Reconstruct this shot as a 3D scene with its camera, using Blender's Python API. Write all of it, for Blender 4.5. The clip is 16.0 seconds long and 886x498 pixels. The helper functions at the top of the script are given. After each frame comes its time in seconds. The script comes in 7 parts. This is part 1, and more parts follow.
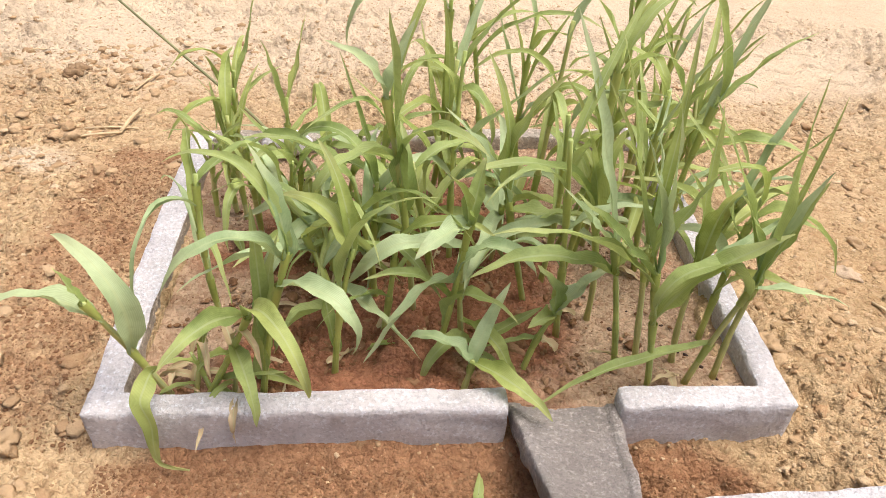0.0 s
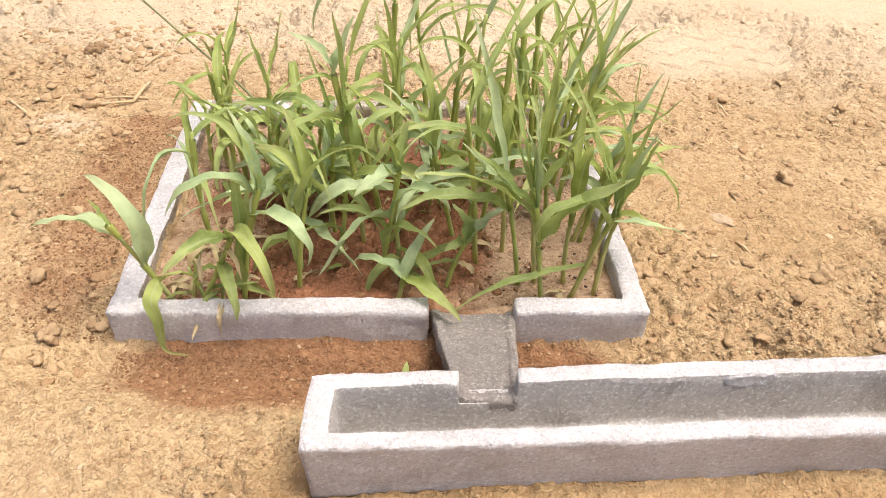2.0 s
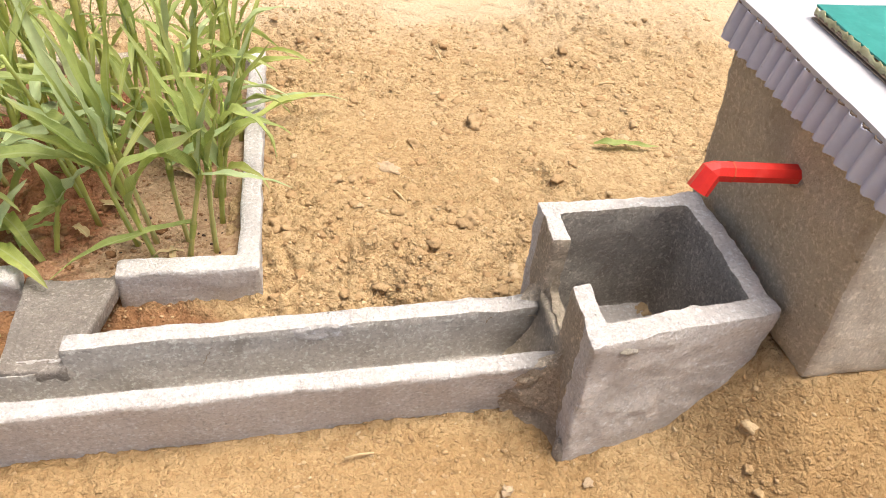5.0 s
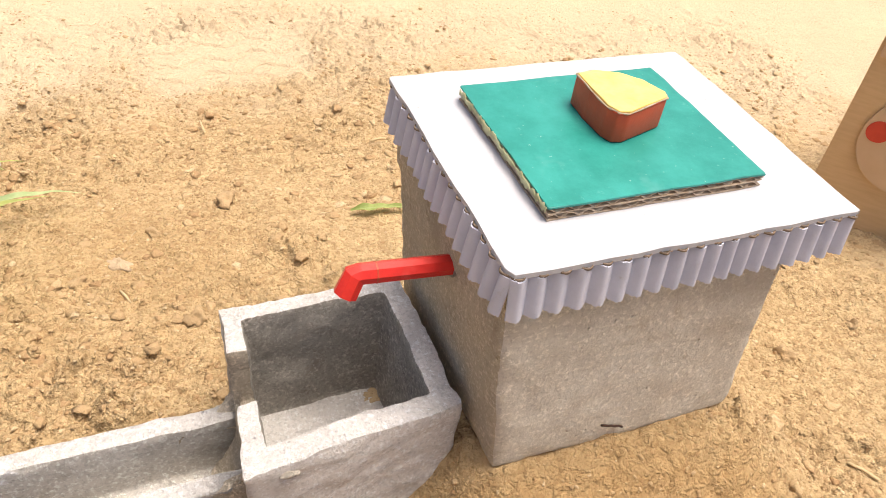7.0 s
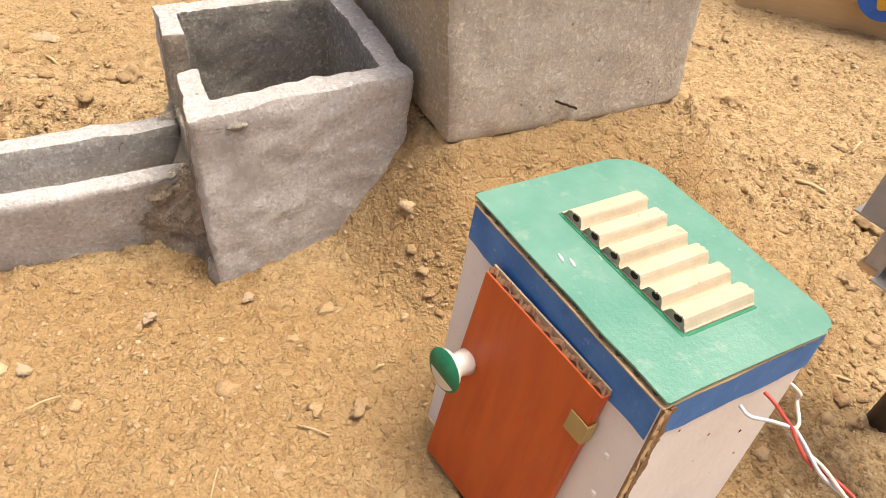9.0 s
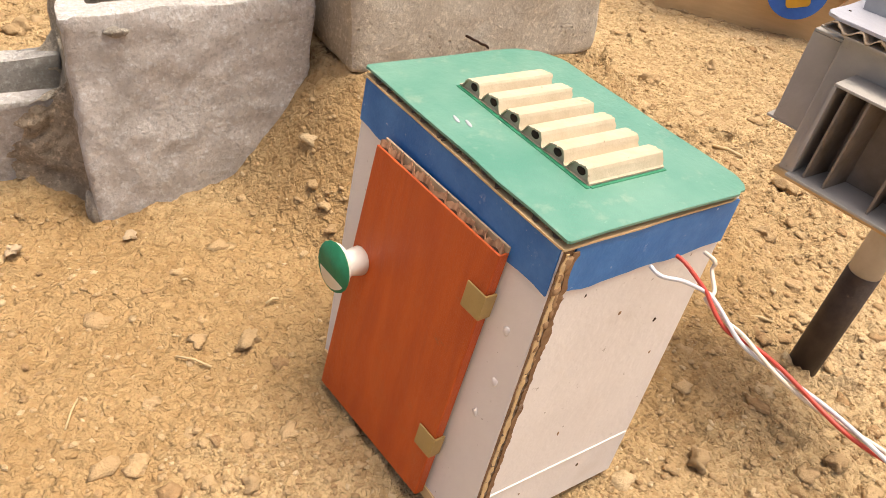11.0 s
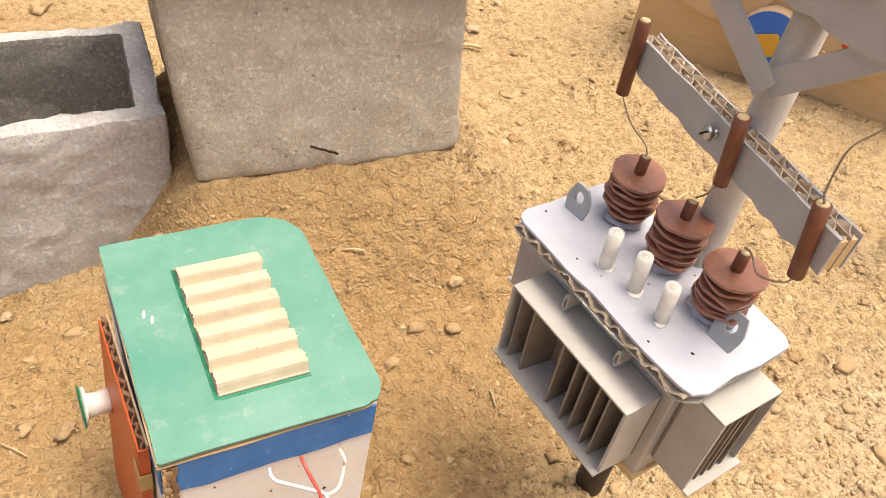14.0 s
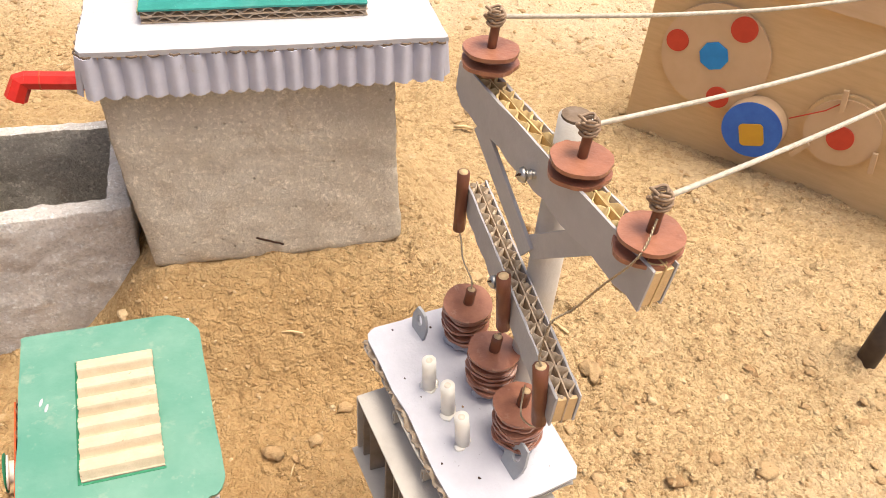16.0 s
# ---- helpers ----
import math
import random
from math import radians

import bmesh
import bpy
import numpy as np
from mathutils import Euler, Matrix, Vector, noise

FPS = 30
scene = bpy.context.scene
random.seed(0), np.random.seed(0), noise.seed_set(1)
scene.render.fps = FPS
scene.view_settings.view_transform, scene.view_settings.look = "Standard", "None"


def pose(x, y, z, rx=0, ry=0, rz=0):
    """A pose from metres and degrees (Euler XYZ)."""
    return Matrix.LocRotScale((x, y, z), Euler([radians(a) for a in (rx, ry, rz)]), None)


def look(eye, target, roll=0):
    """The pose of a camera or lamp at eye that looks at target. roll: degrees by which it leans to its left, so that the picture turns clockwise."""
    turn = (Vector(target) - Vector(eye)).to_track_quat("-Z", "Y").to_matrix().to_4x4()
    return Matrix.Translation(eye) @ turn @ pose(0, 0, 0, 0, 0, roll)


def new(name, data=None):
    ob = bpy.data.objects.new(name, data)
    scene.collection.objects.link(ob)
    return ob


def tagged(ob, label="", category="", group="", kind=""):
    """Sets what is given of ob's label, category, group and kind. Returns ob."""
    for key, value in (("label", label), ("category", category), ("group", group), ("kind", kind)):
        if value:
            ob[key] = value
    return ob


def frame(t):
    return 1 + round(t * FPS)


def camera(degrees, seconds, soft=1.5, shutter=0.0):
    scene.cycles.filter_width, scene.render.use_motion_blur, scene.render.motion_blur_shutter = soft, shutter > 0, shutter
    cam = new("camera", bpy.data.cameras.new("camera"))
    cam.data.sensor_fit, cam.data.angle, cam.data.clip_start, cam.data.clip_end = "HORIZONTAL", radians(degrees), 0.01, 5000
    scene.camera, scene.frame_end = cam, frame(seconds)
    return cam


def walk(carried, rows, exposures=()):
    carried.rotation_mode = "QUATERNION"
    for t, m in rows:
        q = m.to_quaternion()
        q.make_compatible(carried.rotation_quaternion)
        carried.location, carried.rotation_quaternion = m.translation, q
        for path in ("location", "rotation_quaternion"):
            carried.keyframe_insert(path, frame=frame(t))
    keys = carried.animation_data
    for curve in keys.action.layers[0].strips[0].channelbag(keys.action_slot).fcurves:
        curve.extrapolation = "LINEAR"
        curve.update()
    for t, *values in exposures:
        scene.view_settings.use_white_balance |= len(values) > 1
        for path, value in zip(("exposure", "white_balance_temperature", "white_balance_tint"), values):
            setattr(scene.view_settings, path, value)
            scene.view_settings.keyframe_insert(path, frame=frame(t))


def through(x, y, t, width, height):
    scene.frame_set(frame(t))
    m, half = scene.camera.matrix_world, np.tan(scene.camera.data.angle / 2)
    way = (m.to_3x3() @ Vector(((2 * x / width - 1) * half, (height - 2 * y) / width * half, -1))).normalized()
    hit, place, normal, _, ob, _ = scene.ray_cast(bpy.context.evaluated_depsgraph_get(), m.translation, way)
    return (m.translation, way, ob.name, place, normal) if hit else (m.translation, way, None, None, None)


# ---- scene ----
cam = camera(60.2, 16.0, soft=0.55)
METRES, EYE, TILT, LEAN, TURN = 0.9, 0.275, -39.71, -4.27, 0.21
ROWS = [
    (0.0, 0.0, 0.0, 0.0, 0.0, 0.0, -0.0),
    (0.5, 0.0074, -0.0211, 0.0001, 0.47, 0.27, 0.23),
    (1.0, 0.0171, -0.0524, -0.0008, 0.21, -0.15, 0.12),
    (1.5, 0.031, -0.0865, -0.0094, 0.08, -0.57, 0.36),
    (2.0, 0.0464, -0.1153, -0.0207, 0.74, -1.88, -0.44),
    (2.5, 0.0673, -0.1314, -0.0364, -0.17, -3.17, -1.38),
    (3.0, 0.0908, -0.1289, -0.0407, -1.92, -3.94, -1.27),
    (5.5, 0.285, -0.0932, -0.0195, -6.73, -5.2, 3.63),
    (6.0, 0.3234, -0.0875, -0.0083, -8.57, -4.92, 5.41),
    (6.5, 0.3503, -0.0874, -0.0008, -10.15, -4.6, 6.63),
    (7.0, 0.3778, -0.0976, 0.0044, -11.76, -4.32, 7.97),
    (7.5, 0.3879, -0.1115, -0.0029, -13.32, -4.76, 9.0),
    (8.0, 0.3743, -0.1258, -0.0361, -14.35, -5.78, 10.54),
    (8.5, 0.3472, -0.1098, -0.0852, -14.54, -6.55, 10.61),
    (9.0, 0.3521, -0.0955, -0.1378, -16.05, -7.43, 10.29),
    (11.5, 0.3655, -0.0829, -0.2036, -20.96, -3.32, 10.05),
    (12.0, 0.376, -0.0985, -0.201, -20.05, -6.31, 9.07),
    (12.5, 0.3973, -0.1217, -0.185, -18.26, -9.1, 8.27),
    (13.0, 0.4284, -0.1394, -0.1567, -16.3, -8.34, 6.3),
    (13.5, 0.4737, -0.1435, -0.1474, -14.48, -8.05, 7.21),
    (14.0, 0.4972, -0.1439, -0.1381, -12.41, -6.92, 7.28),
    (14.5, 0.5076, -0.1485, -0.1343, -10.06, -6.24, 6.79),
    (15.0, 0.5324, -0.1621, -0.1271, -8.81, -5.68, 5.13),
    (15.5, 0.5602, -0.1764, -0.1154, -6.68, -4.15, 5.83),
    (16.0, 0.5832, -0.1863, -0.1138, -5.55, -3.52, 5.35),
]
walk(cam, [(t, pose(0, 0, EYE, TILT, LEAN, TURN) @ pose(METRES * x, METRES * y, METRES * z, 90 + pitch, roll, yaw)) for t, x, y, z, yaw, pitch, roll in ROWS],
     exposures=[(0.0, 0.83, 6150.0, 13.0), (2.0, 0.90, 6350.0, 12.0), (3.0, 0.93, 6650.0, 12.0), (5.5, 0.95, 6650.0, 8.0), (8.5, 0.92, 6900.0, 9.0), (12.0, 0.94, 7150.0, 9.0), (13.0, 0.94, 7000.0, 7.0), (16.0, 0.97, 7050.0, 9.0)])

# ---- world and light ----
SUN_AZ, SUN_EL = 96.0, 76.0
world = bpy.data.worlds.new("sky")
scene.world = world
world.use_nodes = True
wn = world.node_tree.nodes
sky = wn.new("ShaderNodeTexSky")
sky.sky_type = "NISHITA"
sky.sun_disc = False
sky.sun_elevation = radians(SUN_EL)
sky.sun_rotation = radians(SUN_AZ)
sky.air_density, sky.dust_density, sky.ozone_density = 0.6, 7.0, 0.3
wn["Background"].inputs["Strength"].default_value = 0.125
world.node_tree.links.new(sky.outputs[0], wn["Background"].inputs["Color"])
sun_data = bpy.data.lights.new("sun", "SUN")
sun_data.energy, sun_data.angle, sun_data.color = 1.85, radians(30), (1.0, 0.965, 0.9)
sun_ob = new("sun", sun_data)
# the sun stands high to the right of the path
sx = math.sin(radians(SUN_AZ)) * math.cos(radians(SUN_EL))
sy = math.cos(radians(SUN_AZ)) * math.cos(radians(SUN_EL))
sun_ob.matrix_world = look((sx * 5, sy * 5, math.sin(radians(SUN_EL)) * 5), (0, 0, 0))


# ---- materials ----
class Mat:
    """A small node-material builder."""

    def __init__(self, name, rough=0.8, metal=0.0, spec=0.5):
        self.m = bpy.data.materials.new(name)
        self.m.use_nodes = True
        self.t = self.m.node_tree
        self.b = self.t.nodes["Principled BSDF"]
        self.b.inputs["Roughness"].default_value = rough
        self.b.inputs["Metallic"].default_value = metal
        self.b.inputs["Specular IOR Level"].default_value = spec
        self.co = self.t.nodes.new("ShaderNodeTexCoord").outputs["Object"]

    def link(self, a, b):
        self.t.links.new(a, b)

    def noise(self, scale, detail=4.0, rough=0.6, stretch=None, dist=0.0):
        n = self.t.nodes.new("ShaderNodeTexNoise")
        n.inputs["Scale"].default_value = scale
        n.inputs["Detail"].default_value = detail
        n.inputs["Roughness"].default_value = rough
        n.inputs["Distortion"].default_value = dist
        src = self.co
        if stretch:
            mp = self.t.nodes.new("ShaderNodeMapping")
            mp.inputs["Scale"].default_value = stretch
            self.link(self.co, mp.inputs["Vector"])
            src = mp.outputs[0]
        self.link(src, n.inputs["Vector"])
        return n.outputs["Fac"]

    def voronoi(self, scale, feature="F1"):
        n = self.t.nodes.new("ShaderNodeTexVoronoi")
        n.feature = feature
        n.inputs["Scale"].default_value = scale
        self.link(self.co, n.inputs["Vector"])
        return n.outputs["Distance"]

    def ramp(self, fac, stops):
        r = self.t.nodes.new("ShaderNodeValToRGB")
        el = r.color_ramp.elements
        while len(el) < len(stops):
            el.new(0.5)
        for e, (p, c) in zip(el, stops):
            e.position = p
            e.color = (*c, 1) if len(c) == 3 else c
        self.link(fac, r.inputs["Fac"])
        return r.outputs["Color"]

    def grey(self, fac, a, b):
        """0 below a, 1 above b."""
        r = self.t.nodes.new("ShaderNodeMapRange")
        r.inputs["From Min"].default_value, r.inputs["From Max"].default_value = a, b
        self.link(fac, r.inputs["Value"])
        return r.outputs["Result"]

    def mix(self, fac, a, b, blend="MIX"):
        n = self.t.nodes.new("ShaderNodeMix")
        n.data_type, n.blend_type = "RGBA", blend
        ins = {"Factor": n.inputs[0], "A": n.inputs[6], "B": n.inputs[7]}
        for key, v in (("Factor", fac), ("A", a), ("B", b)):
            if isinstance(v, (int, float)):
                ins[key].default_value = v
            elif isinstance(v, tuple):
                ins[key].default_value = (*v, 1)
            else:
                self.link(v, ins[key])
        return n.outputs[2]

    def math(self, op, a, b):
        n = self.t.nodes.new("ShaderNodeMath")
        n.operation = op
        for i, v in enumerate((a, b)):
            if isinstance(v, (int, float)):
                n.inputs[i].default_value = v
            else:
                self.link(v, n.inputs[i])
        return n.outputs[0]

    def attr(self, name):
        n = self.t.nodes.new("ShaderNodeAttribute")
        n.attribute_name = name
        return n.outputs["Fac"]

    def color(self, sock):
        if isinstance(sock, tuple):
            self.b.inputs["Base Color"].default_value = (*sock, 1)
        else:
            self.link(sock, self.b.inputs["Base Color"])
        return self

    def bump(self, sock, metres, strength=1.0):
        n = self.t.nodes.new("ShaderNodeBump")
        n.inputs["Distance"].default_value = metres
        n.inputs["Strength"].default_value = strength
        self.link(sock, n.inputs["Height"])
        old = self.b.inputs["Normal"].links
        if old:
            self.link(old[0].from_socket, n.inputs["Normal"])
        self.link(n.outputs[0], self.b.inputs["Normal"])
        return self


def soil_material(name, light, mid, dark, damp_a, damp_b):
    m = Mat(name, 0.95, spec=0.10)
    # the coordinates are stirred, so that the grains are angular and uneven
    stir = m.t.nodes.new("ShaderNodeTexNoise")
    stir.inputs["Scale"].default_value, stir.inputs["Detail"].default_value = 210.0, 3.0
    m.link(m.co, stir.inputs["Vector"])
    push = m.t.nodes.new("ShaderNodeVectorMath")
    push.operation = "MULTIPLY_ADD"
    push.inputs[1].default_value = (0.0065, 0.0065, 0.0065)
    m.link(stir.outputs["Color"], push.inputs[0])
    m.link(m.co, push.inputs[2])

    def grains(scale):
        n = m.t.nodes.new("ShaderNodeTexVoronoi")
        n.inputs["Scale"].default_value = scale
        m.link(push.outputs[0], n.inputs["Vector"])
        tint = m.t.nodes.new("ShaderNodeSeparateColor")
        m.link(n.outputs["Color"], tint.inputs[0])
        return n.outputs["Distance"], tint.outputs[0]

    big, big_tint = grains(190)
    small, small_tint = grains(470)
    c = m.ramp(m.noise(7, 5, 0.6), [(0.3, mid), (0.55, light), (0.75, mid)])
    c = m.mix(m.math("MULTIPLY", m.grey(m.noise(45, 6, 0.75), 0.48, 0.72), 0.35), c, dark)
    hi, lo = tuple(min(1.0, v * 1.22) for v in light), tuple(v * 0.85 for v in dark)
    c = m.mix(m.math("MULTIPLY", m.grey(big_tint, 0.55, 1.0), 0.44), c, hi)
    c = m.mix(m.math("MULTIPLY", m.grey(big_tint, 0.35, 0.0), 0.36), c, lo)
    c = m.mix(m.math("MULTIPLY", m.grey(small_tint, 0.60, 1.0), 0.58), c, hi)
    c = m.mix(m.math("MULTIPLY", m.grey(small_tint, 0.34, 0.0), 0.56), c, lo)
    # crevices between the grains darkened as their shade would be, then fine specks
    c = m.mix(m.math("MULTIPLY", m.grey(big, 0.52, 0.90), 0.18), c, lo)
    c = m.mix(m.math("MULTIPLY", m.grey(m.noise(620, 3, 0.75), 0.57, 0.70), 0.46), c, lo)
    deep = m.grey(m.math("ADD", m.attr("deep"), m.math("MULTIPLY", m.noise(26, 6, 0.75), 0.6)), 0.5, 1.05)
    c = m.mix(m.math("MULTIPLY", deep, 0.6), c, tuple(v * k for v, k in zip(dark, (1.05, 1.05, 0.95))))
    wet = m.mix(m.grey(m.noise(140, 5, 0.8), 0.35, 0.65), damp_a, damp_b)
    wet = m.mix(m.math("MULTIPLY", m.grey(small_tint, 0.5, 1.0), 0.35), wet, tuple(v * 1.5 for v in damp_b))
    wet = m.mix(m.math("MULTIPLY", m.grey(m.noise(520, 3, 0.75), 0.52, 0.66), 0.5), wet, tuple(v * 0.6 for v in damp_a))
    mask = m.grey(m.math("ADD", m.attr("damp"), m.math("MULTIPLY", m.noise(50, 6, 0.8), 0.9)), 0.66, 1.05)
    c = m.mix(mask, c, wet)
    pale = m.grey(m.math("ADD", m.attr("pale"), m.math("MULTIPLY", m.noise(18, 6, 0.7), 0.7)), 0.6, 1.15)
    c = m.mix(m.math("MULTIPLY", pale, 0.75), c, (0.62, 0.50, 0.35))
    m.color(c)
    m.bump(m.noise(700, 3, 0.8), 0.0016, 0.9)
    m.bump(m.math("SUBTRACT", 1.0, small), 0.0016, 0.8)
    m.bump(m.math("SUBTRACT", 1.0, big), 0.0013, 0.7)
    return m.m


SOIL = soil_material("dry_soil", (0.50, 0.36, 0.198), (0.46, 0.322, 0.17), (0.32, 0.19, 0.088), (0.235, 0.115, 0.055), (0.335, 0.185, 0.095))
BED_SOIL = soil_material("bed_soil", (0.46, 0.325, 0.205), (0.42, 0.28, 0.17), (0.30, 0.16, 0.085), (0.24, 0.10, 0.05), (0.34, 0.16, 0.085))


def clod_material(name="soil_crumb", low=(0.38, 0.25, 0.13), mid=(0.48, 0.335, 0.19), high=(0.56, 0.41, 0.245)):
    m = Mat(name, 0.95, spec=0.12)
    geo = m.t.nodes.new("ShaderNodeNewGeometry").outputs["Random Per Island"]
    c = m.ramp(geo, [(0.0, low), (0.3, mid), (0.85, high), (1.0, (0.57, 0.43, 0.265))])
    c = m.mix(m.grey(m.noise(240, 4, 0.8), 0.5, 0.7), c, (0.40, 0.28, 0.15))
    m.color(c).bump(m.noise(380, 4, 0.8), 0.0020, 0.9)
    return m.m


CRUMB = clod_material("soil_crumb", (0.33, 0.20, 0.10), (0.43, 0.285, 0.15), (0.50, 0.35, 0.195))
BROWN_CRUMB = clod_material("brown_soil_crumb", (0.32, 0.20, 0.10), (0.40, 0.265, 0.14), (0.47, 0.325, 0.18))


def red_crumb_material():
    m = Mat("damp_soil_crumb", 0.95, spec=0.15)
    geo = m.t.nodes.new("ShaderNodeNewGeometry").outputs["Random Per Island"]
    c = m.ramp(geo, [(0.0, (0.18, 0.09, 0.04)), (0.5, (0.26, 0.14, 0.068)), (1.0, (0.34, 0.20, 0.105))])
    m.color(c).bump(m.noise(380, 4, 0.8), 0.0020, 0.9)
    return m.m


RED_CRUMB = red_crumb_material()


def stone_material(name, a, b):
    m = Mat(name, 0.85, spec=0.3)
    m.color(m.mix(m.noise(120, 5, 0.7), a, b)).bump(m.noise(250, 5, 0.8), 0.0018, 0.9)
    return m.m


PALE_STONE = stone_material("pale_stone", (0.52, 0.395, 0.265), (0.40, 0.285, 0.17))
CLOD = stone_material("earth_clod", (0.47, 0.33, 0.18), (0.36, 0.235, 0.12))


def concrete_material(name, base, warm, stain, grit=1.0, wet=None):
    m = Mat(name, 0.92, spec=0.2)
    c = m.mix(m.grey(m.noise(16, 6, 0.7), 0.38, 0.62), base, warm)
    c = m.mix(m.grey(m.noise(48, 6, 0.75, dist=0.8), 0.54, 0.68), c, stain)
    # sand grains and pores
    c = m.mix(m.math("MULTIPLY", m.grey(m.noise(560, 3, 0.7), 0.48, 0.66), min(0.9, 0.26 + 0.17 * grit)), c, tuple(v * 0.52 for v in base))
    c = m.mix(m.math("MULTIPLY", m.grey(m.noise(430, 3, 0.7), 0.52, 0.68), min(0.9, 0.42 + 0.30 * grit)), c, tuple(min(0.92, v * 1.5) for v in base))
    c = m.mix(m.math("MULTIPLY", m.grey(m.noise(19, 5, 0.6, (1.0, 1.0, 0.55), 0.4), 0.56, 0.66), 0.5), c, tuple(v * 0.72 for v in warm))
    # trowel smears and water stains
    c = m.mix(m.math("MULTIPLY", m.grey(m.noise(26, 5, 0.65, (1.0, 1.0, 0.28), 0.6), 0.52, 0.70), 0.45), c, tuple(v * 0.74 for v in warm))
    pits = m.grey(m.voronoi(210), 0.20, 0.08)
    pits = m.math("MULTIPLY", pits, m.grey(m.noise(38, 4, 0.6), 0.54, 0.66))
    c = m.mix(m.math("MULTIPLY", pits, 0.4), c, tuple(v * 0.4 for v in stain))
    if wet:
        # a soaked patch with a ragged rim; its dark tone takes in the trough end's shade
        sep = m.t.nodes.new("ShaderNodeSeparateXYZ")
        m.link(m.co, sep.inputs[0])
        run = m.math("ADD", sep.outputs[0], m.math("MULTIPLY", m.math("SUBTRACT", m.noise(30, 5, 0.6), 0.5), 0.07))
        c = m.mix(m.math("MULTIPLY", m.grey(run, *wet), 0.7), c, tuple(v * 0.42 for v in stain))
    m.color(c)
    m.bump(m.noise(430, 4, 0.85), 0.0018 * grit, 0.9)
    m.bump(m.noise(120, 6, 0.75, dist=0.5), 0.0030 * grit, 0.7)
    m.bump(m.math("SUBTRACT", 1.0, pits), 0.0015, 0.8)
    return m.m


CONCRETE = concrete_material("cast_concrete", (0.75, 0.705, 0.675), (0.70, 0.65, 0.61), (0.63, 0.575, 0.53), 1.4)
CONCRETE_WET = concrete_material("mortar", (0.49, 0.44, 0.38), (0.43, 0.375, 0.315), (0.35, 0.30, 0.245), 2.0)
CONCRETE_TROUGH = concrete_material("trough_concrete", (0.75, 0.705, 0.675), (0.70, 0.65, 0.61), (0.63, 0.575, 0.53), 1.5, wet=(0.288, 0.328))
CONCRETE_TANK = concrete_material("tank_concrete", (0.585, 0.535, 0.455), (0.53, 0.47, 0.385), (0.46, 0.395, 0.31), 0.7)
# rough cement inside the basin, its darker tone partly the enclosed shade
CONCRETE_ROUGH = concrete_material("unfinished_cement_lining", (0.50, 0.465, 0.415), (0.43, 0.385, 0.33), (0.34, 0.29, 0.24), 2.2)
# the trough's concrete toned darker inside, for the shade between its walls
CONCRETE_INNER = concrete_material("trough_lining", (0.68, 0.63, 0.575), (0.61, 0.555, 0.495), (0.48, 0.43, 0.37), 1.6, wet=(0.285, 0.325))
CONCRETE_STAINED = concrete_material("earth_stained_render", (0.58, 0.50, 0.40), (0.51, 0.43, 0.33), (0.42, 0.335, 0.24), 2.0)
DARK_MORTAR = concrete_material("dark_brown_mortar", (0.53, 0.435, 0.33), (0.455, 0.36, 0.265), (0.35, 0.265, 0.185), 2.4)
CHUTE_MAT = concrete_material("chute_concrete", (0.45, 0.405, 0.365), (0.39, 0.34, 0.295), (0.31, 0.27, 0.23), 2.4)


def paint(name, base, streak, worn=None, rough=0.6, stretch=None, scale=60, spec=0.4, wear=(0.66, 0.76), specks=None):
    m = Mat(name, rough, spec=spec)
    c = m.mix(m.grey(m.noise(scale, 5, 0.65, stretch), 0.38, 0.68), base, streak)
    if worn:
        c = m.mix(m.grey(m.noise(140, 5, 0.7), *wear), c, worn)
        c = m.mix(m.grey(m.noise(34, 4, 0.6), 0.62, 0.8), c, tuple((a + b) / 2 for a, b in zip(base, worn)))
    if specks:
        c = m.mix(m.math("MULTIPLY", m.grey(m.noise(420, 3, 0.6), 0.70, 0.76), 0.8), c, specks)
    m.color(c).bump(m.noise(500, 4, 0.7, stretch), 0.0003, 0.6)
    m.bump(m.noise(90, 4, 0.6), 0.0006, 0.35)
    return m.m


KRAFT = paint("kraft_cardboard", (0.63, 0.445, 0.245), (0.57, 0.395, 0.21), rough=0.85, stretch=(1, 1, 8), scale=40, spec=0.2)
KRAFT_LIGHT = paint("light_kraft_cardboard", (0.60, 0.43, 0.27), (0.55, 0.385, 0.235), rough=0.85, stretch=(1, 1, 6), scale=30, spec=0.2)
FLUTE = paint("cardboard_flute", (0.34, 0.21, 0.115), (0.22, 0.13, 0.07), rough=0.9, scale=200, spec=0.2)
WHITE_CARD = paint("white_card", (0.44, 0.435, 0.465), (0.405, 0.40, 0.43), (0.42, 0.40, 0.395), rough=0.5, scale=25, wear=(0.72, 0.8), specks=(0.30, 0.26, 0.22))
TRIM_PAPER = paint("grey_white_corrugated_paper", (0.44, 0.44, 0.515), (0.385, 0.385, 0.455), (0.35, 0.335, 0.345), rough=0.7, scale=60)
GREEN_SLAB = paint("teal_green_paint", (0.018, 0.20, 0.165), (0.032, 0.265, 0.225), (0.13, 0.36, 0.32), rough=0.24, scale=50, wear=(0.64, 0.85), specks=(0.25, 0.42, 0.36))
GREEN_LID = paint("worn_green_paint", (0.065, 0.22, 0.16), (0.155, 0.305, 0.235), (0.34, 0.37, 0.29), rough=0.36, scale=18, spec=0.7, wear=(0.58, 0.92), specks=(0.30, 0.42, 0.33))
GREEN_DARK = paint("dark_green_paint", (0.01, 0.16, 0.075), (0.015, 0.20, 0.10), rough=0.6, scale=200)
BLUE = paint("blue_paint", (0.026, 0.14, 0.41), (0.055, 0.20, 0.50), (0.24, 0.34, 0.56), rough=0.5, scale=80, wear=(0.64, 0.76), specks=(0.50, 0.54, 0.60))
